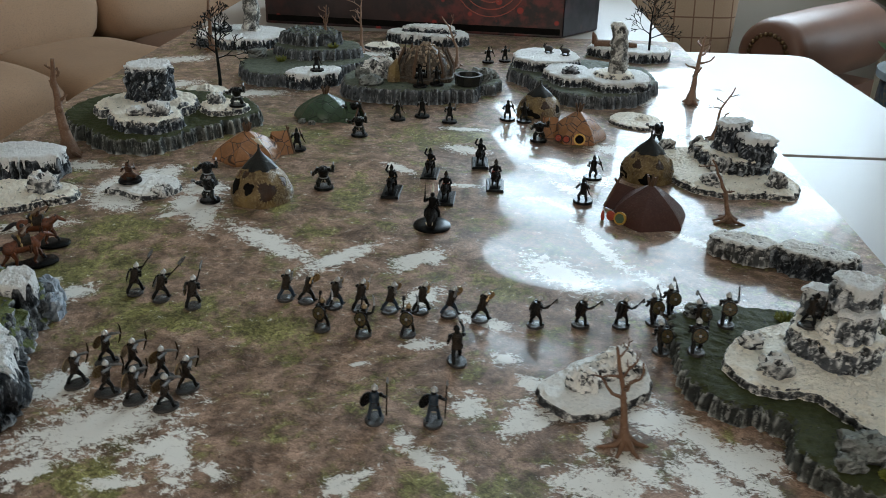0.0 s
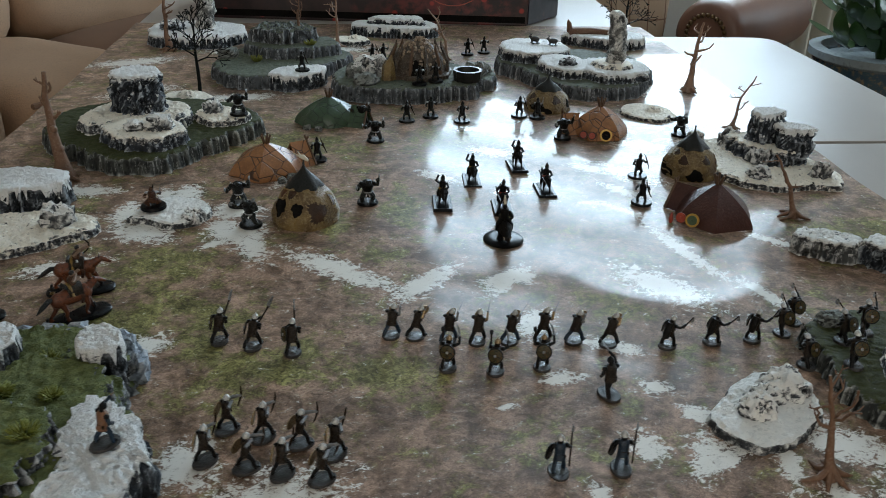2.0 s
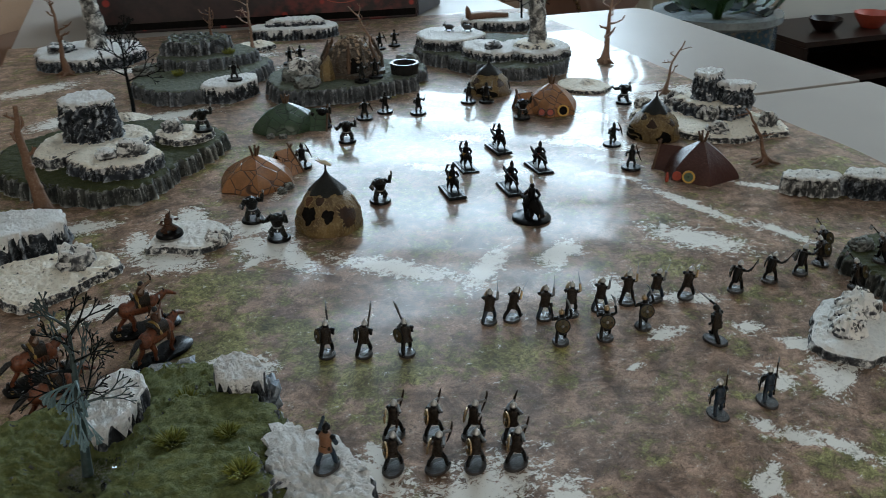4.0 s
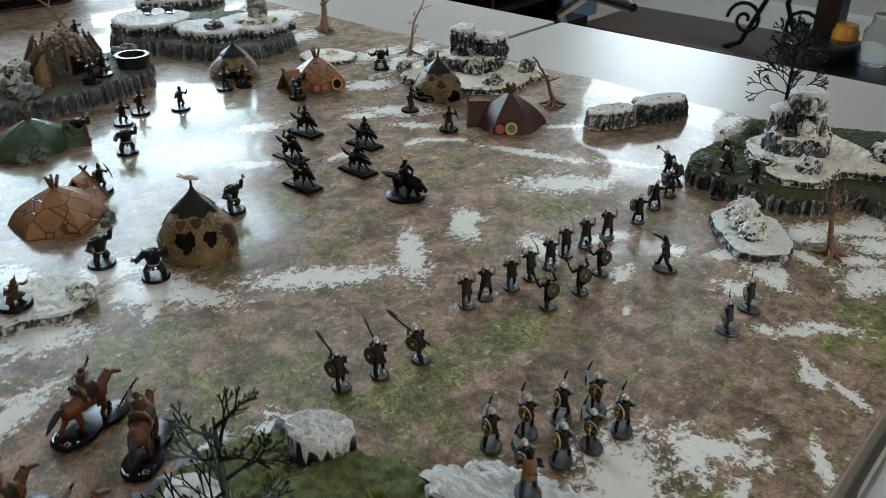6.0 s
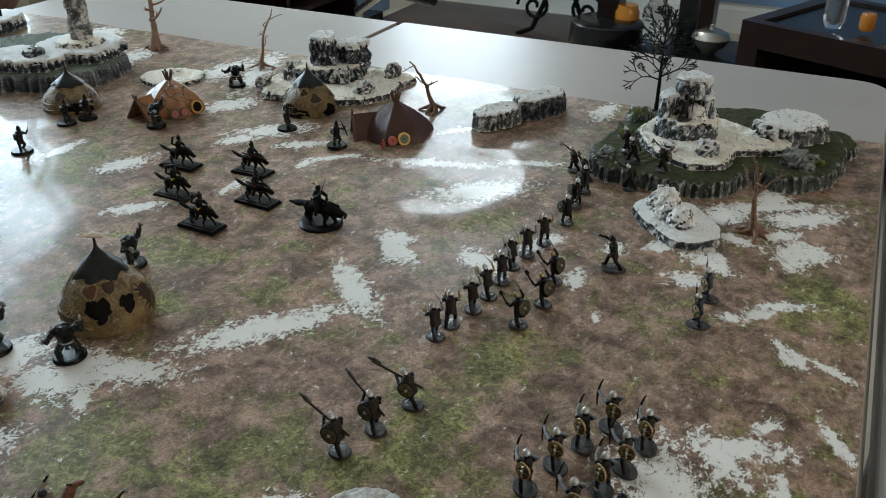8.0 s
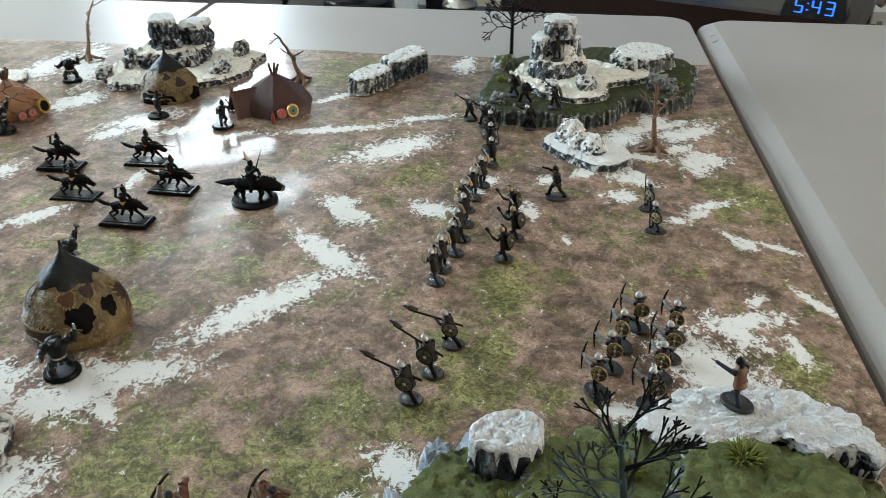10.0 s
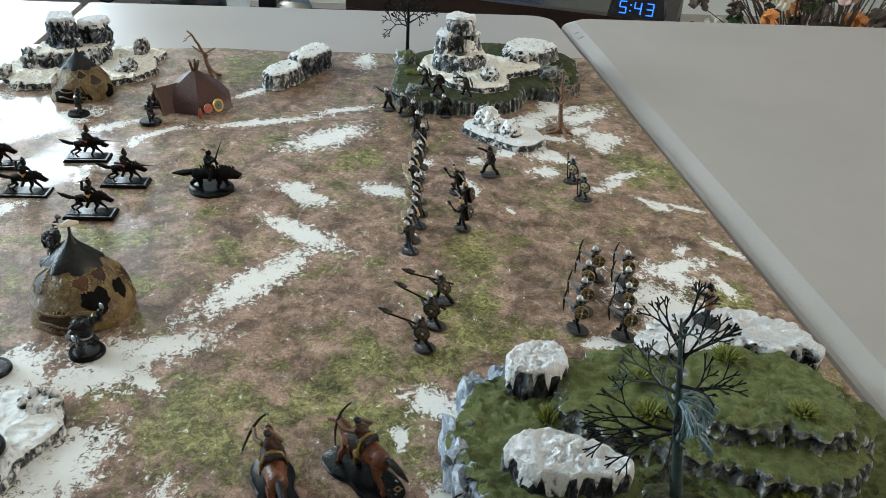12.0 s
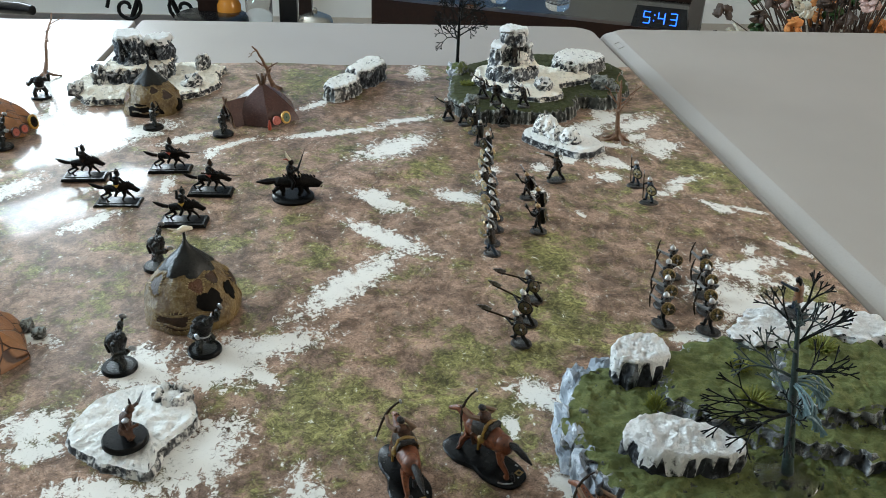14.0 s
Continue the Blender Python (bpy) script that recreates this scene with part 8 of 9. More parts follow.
def horse_archer():
    s = Shape()
    s.slot = 3
    n = 36
    rows = []
    for r_add, z in ((0, 0), (0.4, 1.6), (-0.8, 2.8)):
        row = []
        for i in range(n):
            a = 2 * math.pi * i / n
            y = 29 * math.sin(a)
            w = 13.5 + r_add - 3.6 * math.exp(-(y / 7.0) ** 2)
            row.append((w * math.copysign(abs(math.cos(a)) ** 0.62, math.cos(a)), y + (r_add if y > 0 else -r_add), z))
        rows.append(row)
    s.rings(rows)
    s.slot = 5
    for dx, dy, wx, wy in ((0, 1.5, 4.2, 0.9), (0, -1.5, 4.2, 0.9), (-1.7, 0, 0.9, 3.9), (1.7, 0, 0.9, 3.9)):
        s.box((5.0 + dx, -23.5 + dy, 2.95), (wx, wy, 0.5))
    s.slot = 8
    for q in range(6):
        a = radians(196 + 9 * q)
        s.box((10.6 * math.cos(a), -17.5 + 9.6 * math.sin(a), 2.9), (0.9, 1.5, 0.5), rz(math.degrees(a)))
    s.box((9.0, -18.5, 2.95), (0.9, 2.0, 0.4))
    s.box((1.4, -25.6, 2.95), (1.0, 1.0, 0.4))
    beast(s, 36, 28, 7.4, 1.8, 0, gallop=4.0)
    s.slot = 0
    s.path([(0, 10, 24.0), (0, 16, 27.6), (0, 21.5, 31.0)], [5.4, 4.0, 2.9], 9)
    s.path([(0, 20.5, 31.0), (0, 25, 29.6), (0, 29, 27.2), (0, 30.8, 26.4)], [2.4, 2.1, 1.5, 1.3], 8)
    s.slot = 6
    for k in range(5):
        s.tube((0, 11 + 2.5 * k, 28.0 + 1.0 * k), (0, 9.4 + 2.5 * k, 29.8 + 1.0 * k), 1.1, 0.4, 4)
    s.path([(0, -17, 25.5), (0.6, -23, 25.4), (1.6, -30, 21.5), (2.6, -36, 17.5)], [1.5, 2.4, 2.2, 0.5], 8)
    for x, y in ((-2.9, -24.8), (2.9, -12.0), (-2.9, 18.4), (2.9, 8.0)):
        s.tube((x, y - 0.4, 3.2), (x, y - 0.6, 8.0), 1.45, 1.3, 7)
    s.tube((-1, 20, 32), (-1.4, 19.8, 34.6), 0.7, 0.1, 4)
    s.tube((1, 20, 32), (1.4, 19.8, 34.6), 0.7, 0.1, 4)
    s.slot = 4
    s.path([(0, -6.5, 27.0), (0, 0, 27.2), (0, 6.5, 26.8)], [7.3, 7.7, 7.2], 12)
    s.slot = 5
    s.path([(-7.8, -3.0, 25.0), (-4.6, -4.0, 32.6), (0, -4.4, 34.4), (4.6, -4.0, 32.6), (7.8, -3.0, 25.0)], [1.2, 1.5, 1.5, 1.5, 1.2], 6)
    s.ball((-8.0, -2.5, 24), (1.6, 3.0, 3.2), 7, 5)
    s.tube((-8.2, -1.5, 22), (-8.4, -1.0, 15.5), 1.1, 0.7, 5)
    s.slot = 1
    s.path([(-6.4, 4, 16), (-6.6, 5.6, 22), (-2.4, 0, 30)], [1.4, 1.9, 2.4], 6)
    s.path([(6.4, 4, 16), (6.6, 5.6, 22), (2.4, 0, 30)], [1.4, 1.9, 2.4], 6)
    s.lathe([(4.6, 29), (4.0, 33), (4.8, 37.5), (2.2, 40)], (0, 0, 0), 10, (1, 0.85))
    s.slot = 2
    s.ball((0, 1.0, 42.0), (2.3, 2.5, 2.8), 8, 6)
    s.slot = 6
    s.ball((0, 0.4, 43.0), (2.5, 2.6, 2.2), 8, 5)
    s.slot = 1
    s.slot = 9
    limb(s, (-4.6, 0, 37), (-8.0, 4.5, 37.6), (-7.4, 10.0, 40), 1.9, 1.6, 1.3)
    limb(s, (4.6, 0, 37), (8.2, -2.5, 38.4), (2.8, 3.0, 41), 1.9, 1.6, 1.3)
    s.slot = 7
    s.path([(-7.4 + 0.75 * q, 10.8 - 0.030 * q * q, 41 + 0.80 * q) for q in (-14, -10, -5, 0, 5, 10, 14)], [0.4, 0.6, 0.75, 0.85, 0.75, 0.6, 0.4], 6)
    s.slot = 8
    for q in (-14, 14):
        s.ball((-7.4 + 0.75 * q, 10.8 - 0.030 * q * q, 41 + 0.80 * q), (1.0, 1.0, 1.6), 6, 4)
    # a bedroll lies across the saddle, the rider leans out of it
    s.slot = 6
    s.tube((-5.0, -7.5, 33.4), (5.0, -7.5, 33.4), 1.5, 1.5, 8)
    s.v = [(x - 2.4 * max(0.0, z - 31) / 12, y + 2.0 * max(0.0, z - 31) / 12, z) for x, y, z in s.v]
    s.v = [(x * 0.92, y * 0.94, 3 + (z - 3) * 0.97) if z > 3.3 else (x, y, z) for x, y, z in s.v]
    return s


place(proto("horse_archer_figure", horse_archer(), [F_HORSE, F_HIDE_ARMOUR, F_SKIN, F_BLACK_BASE, F_CLOTH, F_OCHRE, F_TAIL, F_SHAFT, F_METAL, F_RIDER_ARM], "painted archer on a bay horse on a black waisted base", "horse archers"),
      [(-0.460, 0.809, -66), (-0.449, 0.760, -54), (-0.538, 0.757, -66), (-0.522, 0.708, -60)])


def sheep():
    s = Shape()
    s.slot = 1
    round_base(s, 10, 2.4, 1)
    s.slot = 0
    s.ball((0, 0, 9), (5, 9, 5), 10, 6)
    s.ball((0, 9, 12), (2.4, 3.4, 2.6), 8, 5)
    for x, y in ((-2.6, -5), (2.6, -5), (-2.6, 5), (2.6, 5)):
        s.tube((x, y, 2.2), (x, y, 8), 1.1, 1.3, 6)
    for x in (-2, 2):
        s.path([(x, 9, 14), (x * 1.8, 7, 17), (x * 2.4, 9, 19)], [0.9, 0.7, 0.2], 5)
    return s


place(proto("ram_figure", sheep(), [F_BROWN_BASE, F_BLACK_BASE], "painted grey-brown ram figure on the snowy plateau", "ram figures"), [(0.107, 1.632, 60, 0.0405), (0.137, 1.616, 70, 0.0405)])


# ---- the room round the tables ----
def cushion(c, size, seed=0, puff=0.18, n=10, rot=None):
    """A stuffed box: rounded, bulging, slightly uneven."""
    s = Shape()
    rot = rot or Matrix.Identity(3)
    vs, fs, index = [], [], {}
    def vert(a, b, d):
        key = (round(a, 5), round(b, 5), round(d, 5))
        if key not in index:
            e = 5.0
            k = (abs(a) ** e + abs(b) ** e + abs(d) ** e) ** (-1 / e)
            v = Vector((a, b, d)) * k
            w = 1 + puff * 0.25 * (1 - max(a * a, 0) * 0.5 - max(b * b, 0) * 0.5) + 0.02 * noise.noise(Vector((a * 2 + seed, b * 2, d * 2)))
            index[key] = len(vs)
            vs.append(Vector(c) + rot @ Vector((v.x * size[0] / 2, v.y * size[1] / 2, v.z * size[2] / 2 * w)))
        return index[key]
    for ax in range(3):
        for sg in (-1, 1):
            for i in range(n):
                for j in range(n):
                    q = []
                    for di, dj in ((0, 0), (1, 0), (1, 1), (0, 1)):
                        p = [0, 0, 0]
                        p[ax] = sg
                        p[(ax + 1) % 3], p[(ax + 2) % 3] = -1 + 2 * (i + di) / n, -1 + 2 * (j + dj) / n
                        q.append(vert(*p))
                    fs.append(tuple(q if sg > 0 else q[::-1]))
    s.add(vs, fs)
    return s


sofa = thing("sectional_sofa", "tan suede sofa with plump cushions beside the tables", "sofa", (-0.93, 1.80, FLOOR_Z))
SU, SV = Vector((0.5, 0.866, 0)), Vector((-0.866, 0.5, 0))


def sofa_at(u, v, z):
    """u along the seat's front edge, v back from it."""
    p = Vector((-0.93, 1.80, 0)) + SU * u + SV * v
    return (p.x, p.y, z)


turned = rz(60)
s = Shape()
s.box(sofa_at(0.05, 0.40, -0.54), (2.14, 0.74, 0.40), turned)
part("sofa_base", s, SUEDE_RED, sofa, smooth=False)
part("seat_cushion", cushion(sofa_at(-0.33, 0.17, -0.185), (0.70, 0.52, 0.27), 3, rot=turned), SUEDE, sofa)
part("seat_cushion", cushion(sofa_at(0.235, 0.20, -0.215), (0.40, 0.52, 0.24), 1, rot=turned), SUEDE, sofa)
part("seat_cushion", cushion(sofa_at(0.78, 0.22, -0.24), (0.66, 0.50, 0.24), 2, rot=turned), SUEDE_RED, sofa)
for u0, u1, z in ((0.06, 0.40, -0.135), (0.47, 1.08, -0.16)):
    s = Shape()
    s.path([sofa_at(u0, -0.045, z), sofa_at((u0 + u1) / 2, -0.052, z), sofa_at(u1, -0.045, z), sofa_at(u1 + 0.025, 0.0, z), sofa_at(u1 + 0.028, 0.38, z)], [0.006] * 5, 6)
    part("piping", s, SUEDE_RED, sofa)
lean = turned @ Matrix.Rotation(radians(-12), 3, "X")
for u in (-0.02, 0.88):
    part("back_cushion", cushion(sofa_at(u, 0.53, 0.12), (0.92, 0.26, 0.60), 4 + u, rot=lean), SUEDE, sofa)
s = Shape()
s.box(sofa_at(0.1, 0.80, -0.22), (2.2, 0.16, 1.0), turned)
part("sofa_back", s, SUEDE_RED, sofa, smooth=False)

chair = thing("armchair", "brown leather armchair with rolled arms and brass nailheads", "armchair", (0.60, 2.88, FLOOR_Z))
AX, AU = Vector((0.816, 2.58, -0.145)), Vector((0.72, 0.69, 0)).normalized()
AV = Vector((AU.y, -AU.x, 0))
s = Shape()
rows = []
for d, r in ((-0.012, 0.060), (-0.010, 0.086), (0.0, 0.100), (0.03, 0.106), (0.30, 0.112), (0.55, 0.11)):
    rows.append([tuple(AX + AU * d + AV * r * math.cos(2 * math.pi * i / 32) + Vector((0, 0, r * math.sin(2 * math.pi * i / 32)))) for i in range(32)])
s.rings([r[::-1] for r in rows])
arm = part("arm_roll", s, LEATHER, chair)
for k in range(15):
    a = radians(-10 + 200 * k / 14)
    s = Shape()
    s.ball(tuple(AX - AU * 0.013 + AV * 0.060 * math.cos(a) + Vector((0, 0, 0.060 * math.sin(a)))), 0.0075, 8, 5)
    part("nailhead", s, BRASS, arm)
s = Shape()
s.box(tuple(AX + AU * 0.27 + Vector((0, 0, -0.35))), (0.52, 0.19, 0.44), rz(43.8))
part("arm_panel", s, LEATHER, chair, smooth=False)
part("seat_cushion", cushion((0.43, 2.88, -0.33), (0.60, 0.58, 0.18), 9), LEATHER, chair)
part("back_cushion", cushion((0.43, 3.14, 0.02), (0.64, 0.22, 0.60), 10), LEATHER, chair)
s = Shape()
s.box((0.40, 2.88, -0.58), (0.64, 0.56, 0.30))
part("seat_base", s, LEATHER, chair, smooth=False)
solo("throw_pillow", cushion((0.53, 2.82, -0.04), (0.46, 0.16, 0.44), 11, 0.5, rot=Matrix.Rotation(radians(-14), 3, "X") @ Matrix.Rotation(radians(6), 3, "Y")), PLAID, "tan quilted plaid throw pillow on the armchair", "pillow", (0.53, 2.82, -0.04))

# pot plant, curtain
pot = thing("potted_plant", "broad-leaved green plant in a blue glazed pot", "plant", (1.28, 2.43, FLOOR_Z))
s = Shape()
s.lathe([(0.10, 0), (0.13, 0.10), (0.17, 0.30), (0.185, 0.50), (0.182, 0.575), (0.15, 0.575), (0.14, 0.54)], (1.28, 2.43, FLOOR_Z), 32)
vase = part("pot", s, POT_BLUE, pot)
s = Shape()
s.lathe([(0.183, 0.565), (0.198, 0.575), (0.198, 0.595), (0.165, 0.598), (0.160, 0.57)], (1.28, 2.43, FLOOR_Z), 32)
part("rim", s, POT_RIM, vase, "pale glazed rim")
s = Shape()
s.lathe([(0.16, 0.545), (0.08, 0.56), (0.01, 0.565)], (1.28, 2.43, FLOOR_Z), 20)
part("soil", s, TWIG, pot)


def leaf(s, p, d, L, w, curl):
    d = Vector(d).normalized()
    side = d.cross(Vector((0, 0, 1)))
    side = side.normalized() if side.length > 0.01 else Vector((1, 0, 0))
    up = side.cross(d)
    rows = []
    for k in range(7):
        u = k / 6
        c = Vector(p) + d * L * u - up * curl * L * u * u * (-1)
        c.z -= 0.55 * curl * L * u * u
        ww = w * math.sin(math.pi * min(0.98, 0.06 + 0.94 * u)) ** 0.8
        rows.append((c - side * ww + up * 0.12 * ww, c, c + side * ww + up * 0.12 * ww))
    vs = [q for r in rows for q in r]
    fs = []
    for k in range(6):
        o = 3 * k
        fs += [(o, o + 1, o + 4, o + 3), (o + 1, o + 2, o + 5, o + 4)]
    s.add(vs, fs)
    s.add([v - up * 0.0012 for v in vs], [f[::-1] for f in fs])


rnd = random.Random(8)
for k in range(90):
    a, q = rnd.random() * 6.28, rnd.random()
    s = Shape()
    base = Vector((1.28 + 0.15 * q * math.cos(a), 2.43 + 0.15 * q * math.sin(a), FLOOR_Z + 0.57 + 0.13 * rnd.random()))
    leaf(s, base, (math.cos(a), math.sin(a), rnd.uniform(0.1, 1.1)), rnd.uniform(0.07, 0.14), rnd.uniform(0.020, 0.038), 0.5)
    part("leaf", s, LEAF, pot, angle=180)
for k, (a, L, z) in enumerate(((200, 0.40, 0.72), (235, 0.34, 0.78), (160, 0.36, 0.86), (280, 0.30, 0.80), (120, 0.3, 0.8), (60, 0.3, 0.8), (330, 0.32, 0.78))):
    s = Shape()
    a = radians(a)
    base = Vector((1.28, 2.43, FLOOR_Z + 0.55))
    tip = base + Vector((0.10 * math.cos(a), 0.10 * math.sin(a), z - 0.55 + 0.02 * k))
    s.path([base, base.lerp(tip, 0.5) + Vector((0, 0, 0.03)), tip], [0.008, 0.007, 0.005], 6)
    leaf(s, tip, (math.cos(a), math.sin(a), 0.25), L, 0.075, 0.5)
    part("big_leaf", s, LEAF, pot, angle=180)


def curtain(x0, x1, y, z0, z1, folds, label):
    s = Shape()
    n = folds * 10
    rows = [[], []]
    vs, fs = [], []
    for z in np.linspace(z0, z1, 5):
        for i in range(n + 1):
            u = i / n
            vs.append((x0 + (x1 - x0) * u, y + 0.028 * math.sin(2 * math.pi * folds * u) + 0.008 * math.sin(17 * u + z * 2), z))
    for j in range(4):
        for i in range(n):
            a = j * (n + 1) + i
            fs.append((a, a + 1, a + n + 2, a + n + 1))
    s.add(vs, fs)
    s.add([(p[0], p[1] + 0.003, p[2]) for p in vs], [f[::-1] for f in fs])
    return solo("curtain", s, CURTAIN, label, "curtain", ((x0 + x1) / 2, y, z0), angle=180)


curtain(1.45, 2.25, 3.30, FLOOR_Z + 0.01, 1.50, 11, "cream pleated curtain hanging to the floor beside the window")

# printed game box behind the mat
box = thing("game_box", "large dark red printed game box lying on the far table", "box", (-0.15, 2.10, -0.002))
plan = [(-0.532, 2.066), (0.159, 1.992), (0.250, 2.105), (0.260, 2.28), (-0.52, 2.34)]
s = Shape()
s.slab([(x, y) for x, y in plan], -0.002, 0.135, 0.003)
part("carton", s, BOX_PRINT, box, smooth=False)
s = Shape()
d = Vector((0.091, 0.113, 0)).normalized()
nrm = Vector((d.y, -d.x, 0))
p0, p1 = Vector((0.161, 1.994, 0.002)) + nrm * 0.002, Vector((0.249, 2.103, 0.002)) + nrm * 0.002
up = Vector((0, 0, 0.128))
s.add([p0, p1, p1 + up, p0 + up, p0 - nrm * 0.003, p1 - nrm * 0.003, p1 - nrm * 0.003 + up, p0 - nrm * 0.003 + up], [(0, 1, 2, 3), (4, 7, 6, 5), (0, 4, 5, 1), (1, 5, 6, 2), (2, 6, 7, 3), (3, 7, 4, 0)])
part("side_panel", s, BOX_SIDE, box, "violet-grey side panel", smooth=False)
fdir = Vector((0.691, -0.074, 0)).normalized()
fn = Vector((fdir.y, -fdir.x, 0))
for r in (0.050, 0.066, 0.082):
    s = Shape()
    c = Vector((-0.005, 2.0096, 0.120)) + fn * 0.0022
    pts = [c + fdir * r * math.cos(radians(a)) + Vector((0, 0, r * math.sin(radians(a)))) for a in range(180, 361, 12)]
    s.path(pts, [0.0016] * len(pts), 4)
    part("printed_ring", s, RED_PAINT, box, "thin red printed ring")
s = Shape()
q0, q1 = Vector((-0.527, 2.0655, 0.004)) + fn * 0.0015, Vector((0.155, 1.9924, 0.004)) + fn * 0.0015
s.add([q0, q1, q1 + Vector((0, 0, 0.014)), q0 + Vector((0, 0, 0.014)), q0 - fn * 0.002, q1 - fn * 0.002, q1 - fn * 0.002 + Vector((0, 0, 0.014)), q0 - fn * 0.002 + Vector((0, 0, 0.014))], [(0, 1, 2, 3), (4, 7, 6, 5), (0, 4, 5, 1), (3, 2, 6, 7), (1, 5, 6, 2), (4, 0, 3, 7)])
part("lower_border", s, MATTE_BLACK, box, "black lower border", smooth=False)

# east side: rug, wrought-iron stand, low cabinet things
s = Shape()
s.slab(rounded_rect(3.28, 1.62, 3.86, 2.78, 0.02), FLOOR_Z, FLOOR_Z + 0.012, 0.004)
solo("rug", s, RUG, "dark red patterned rug by the wall", "rug", (3.57, 2.2, FLOOR_Z))
stand = thing("plant_stand", "black wrought-iron stand with scrolled legs", "stand", (3.37, 1.79, FLOOR_Z))
for sg in (-1, 1):
    s = Shape()
    pts = [(3.37, 1.79 + sg * 0.05, FLOOR_Z + 0.70), (3.37, 1.79 + sg * 0.10, FLOOR_Z + 0.45), (3.37, 1.79 + sg * 0.05, FLOOR_Z + 0.26), (3.37, 1.79 + sg * 0.14, FLOOR_Z + 0.05), (3.37, 1.79 + sg * 0.22, FLOOR_Z + 0.012)]
    s.path(pts, [0.013] * 5, 8)
    part("leg", s, IRON, stand)
    s = Shape()
    s.path([(3.36, 1.79 + sg * (0.13 + 0.09 * (1 - k / 26) * math.cos(k * 0.42)), FLOOR_Z + 0.16 + 0.09 * (1 - k / 26) * math.sin(k * 0.42)) for k in range(24)], [0.009] * 24, 7)
    part("scroll", s, IRON, stand)
s = Shape()
s.lathe([(0.20, 0.70), (0.21, 0.71), (0.20, 0.72)], (3.37, 1.79, FLOOR_Z), 30)
part("top", s, IRON, stand)
s = Shape()
s.lathe([(0.07, 0), (0.15, 0.02), (0.17, 0.08), (0.165, 0.17), (0.15, 0.18)], (3.18, 1.50, FLOOR_Z), 26)
solo("black_pot", s, BLACK_GLOSS, "wide black pot standing on the floor", "pot", (3.18, 1.50, FLOOR_Z))
low = thing("low_cabinet", "low black cabinet holding jars", "cabinet", (3.15, 1.15, FLOOR_Z))
s = Shape()
s.slab(rounded_rect(2.95, 0.80, 3.38, 1.46, 0.01), FLOOR_Z, FLOOR_Z + 0.10, 0.004)
part("body", s, BLACK_GLOSS, low)
s = Shape()
s.lathe([(0.050, 0.0), (0.055, 0.01), (0.055, 0.11), (0.046, 0.125), (0.046, 0.14)], (3.25, 1.43, FLOOR_Z + 0.10), 24)
solo("amber_jar", s, AMBER, "amber glass candle jar", "jar", (3.25, 1.43, FLOOR_Z + 0.10))
s = Shape()
s.lathe([(0.05, 0), (0.06, 0.01), (0.062, 0.14), (0.04, 0.17), (0.035, 0.21)], (3.22, 1.29, FLOOR_Z + 0.10), 22)
solo("glass_jar", s, GLASS, "clear glass jar on the cabinet", "jar", (3.22, 1.29, FLOOR_Z + 0.10))
for k, (y, w, h) in enumerate(((1.52, 0.10, 0.55), (1.16, 0.08, 0.5), (1.08, 0.06, 0.62))):
    s = Shape()
    s.box((3.30, y, FLOOR_Z + 0.10 + h / 2), (0.12, w, h))
    solo("storage_box", s, DARK_WOOD if k != 1 else BLACK_GLOSS, "dark upright box against the wall", "box", (3.30, y, FLOOR_Z + 0.10), "boxes by the wall", smooth=False)
bowl = thing("lidded_bowl", "tarnished silver bowl with a domed glass lid", "bowl", (3.13, 1.03, FLOOR_Z + 0.10))
s = Shape()
s.lathe([(0.030, 0), (0.034, 0.008), (0.070, 0.040), (0.081, 0.066), (0.079, 0.069)], (3.13, 1.03, FLOOR_Z + 0.10), 28)
part("bowl", s, SILVER, bowl)
s = Shape()
s.lathe([(0.081, 0.069), (0.070, 0.088), (0.034, 0.104), (0.009, 0.108), (0.011, 0.120), (0.004, 0.127)], (3.13, 1.03, FLOOR_Z + 0.10), 28)
part("lid", s, SILVER, bowl)
shell("wall_alcove", [((X1 - 0.005, 0.55, (CEIL_Z + FLOOR_Z) / 2 + 0.07), (0.008, 1.70, CEIL_Z - FLOOR_Z - 0.16))], BLUE_WALL, "blue painted stretch of wall", "wall")

desk = thing("display_table", "dark stained wooden display table with a glass top", "table", (1.98, 0.20, FLOOR_Z))
TOP_Z = -0.245
rot = rz(15.5)


def desk_at(u, v, z):
    """u along the front edge from its left end, v back from it."""
    p = Vector((2.05, 0.79, 0)) + Vector((-0.392, -0.920, 0)) * u + Vector((0.920, -0.392, 0)) * v
    return Vector((p.x, p.y, z))


def desk_box(u0, u1, v0, v1, z0, z1, nm, mt, parent):
    s = Shape()
    c = [desk_at(u0, v0, z0), desk_at(u1, v0, z0), desk_at(u1, v1, z0), desk_at(u0, v1, z0), desk_at(u0, v0, z1), desk_at(u1, v0, z1), desk_at(u1, v1, z1), desk_at(u0, v1, z1)]
    s.add(c, [(0, 1, 2, 3), (7, 6, 5, 4), (4, 5, 1, 0), (5, 6, 2, 1), (6, 7, 3, 2), (7, 4, 0, 3)])
    return part(nm, s, mt, parent, smooth=False)


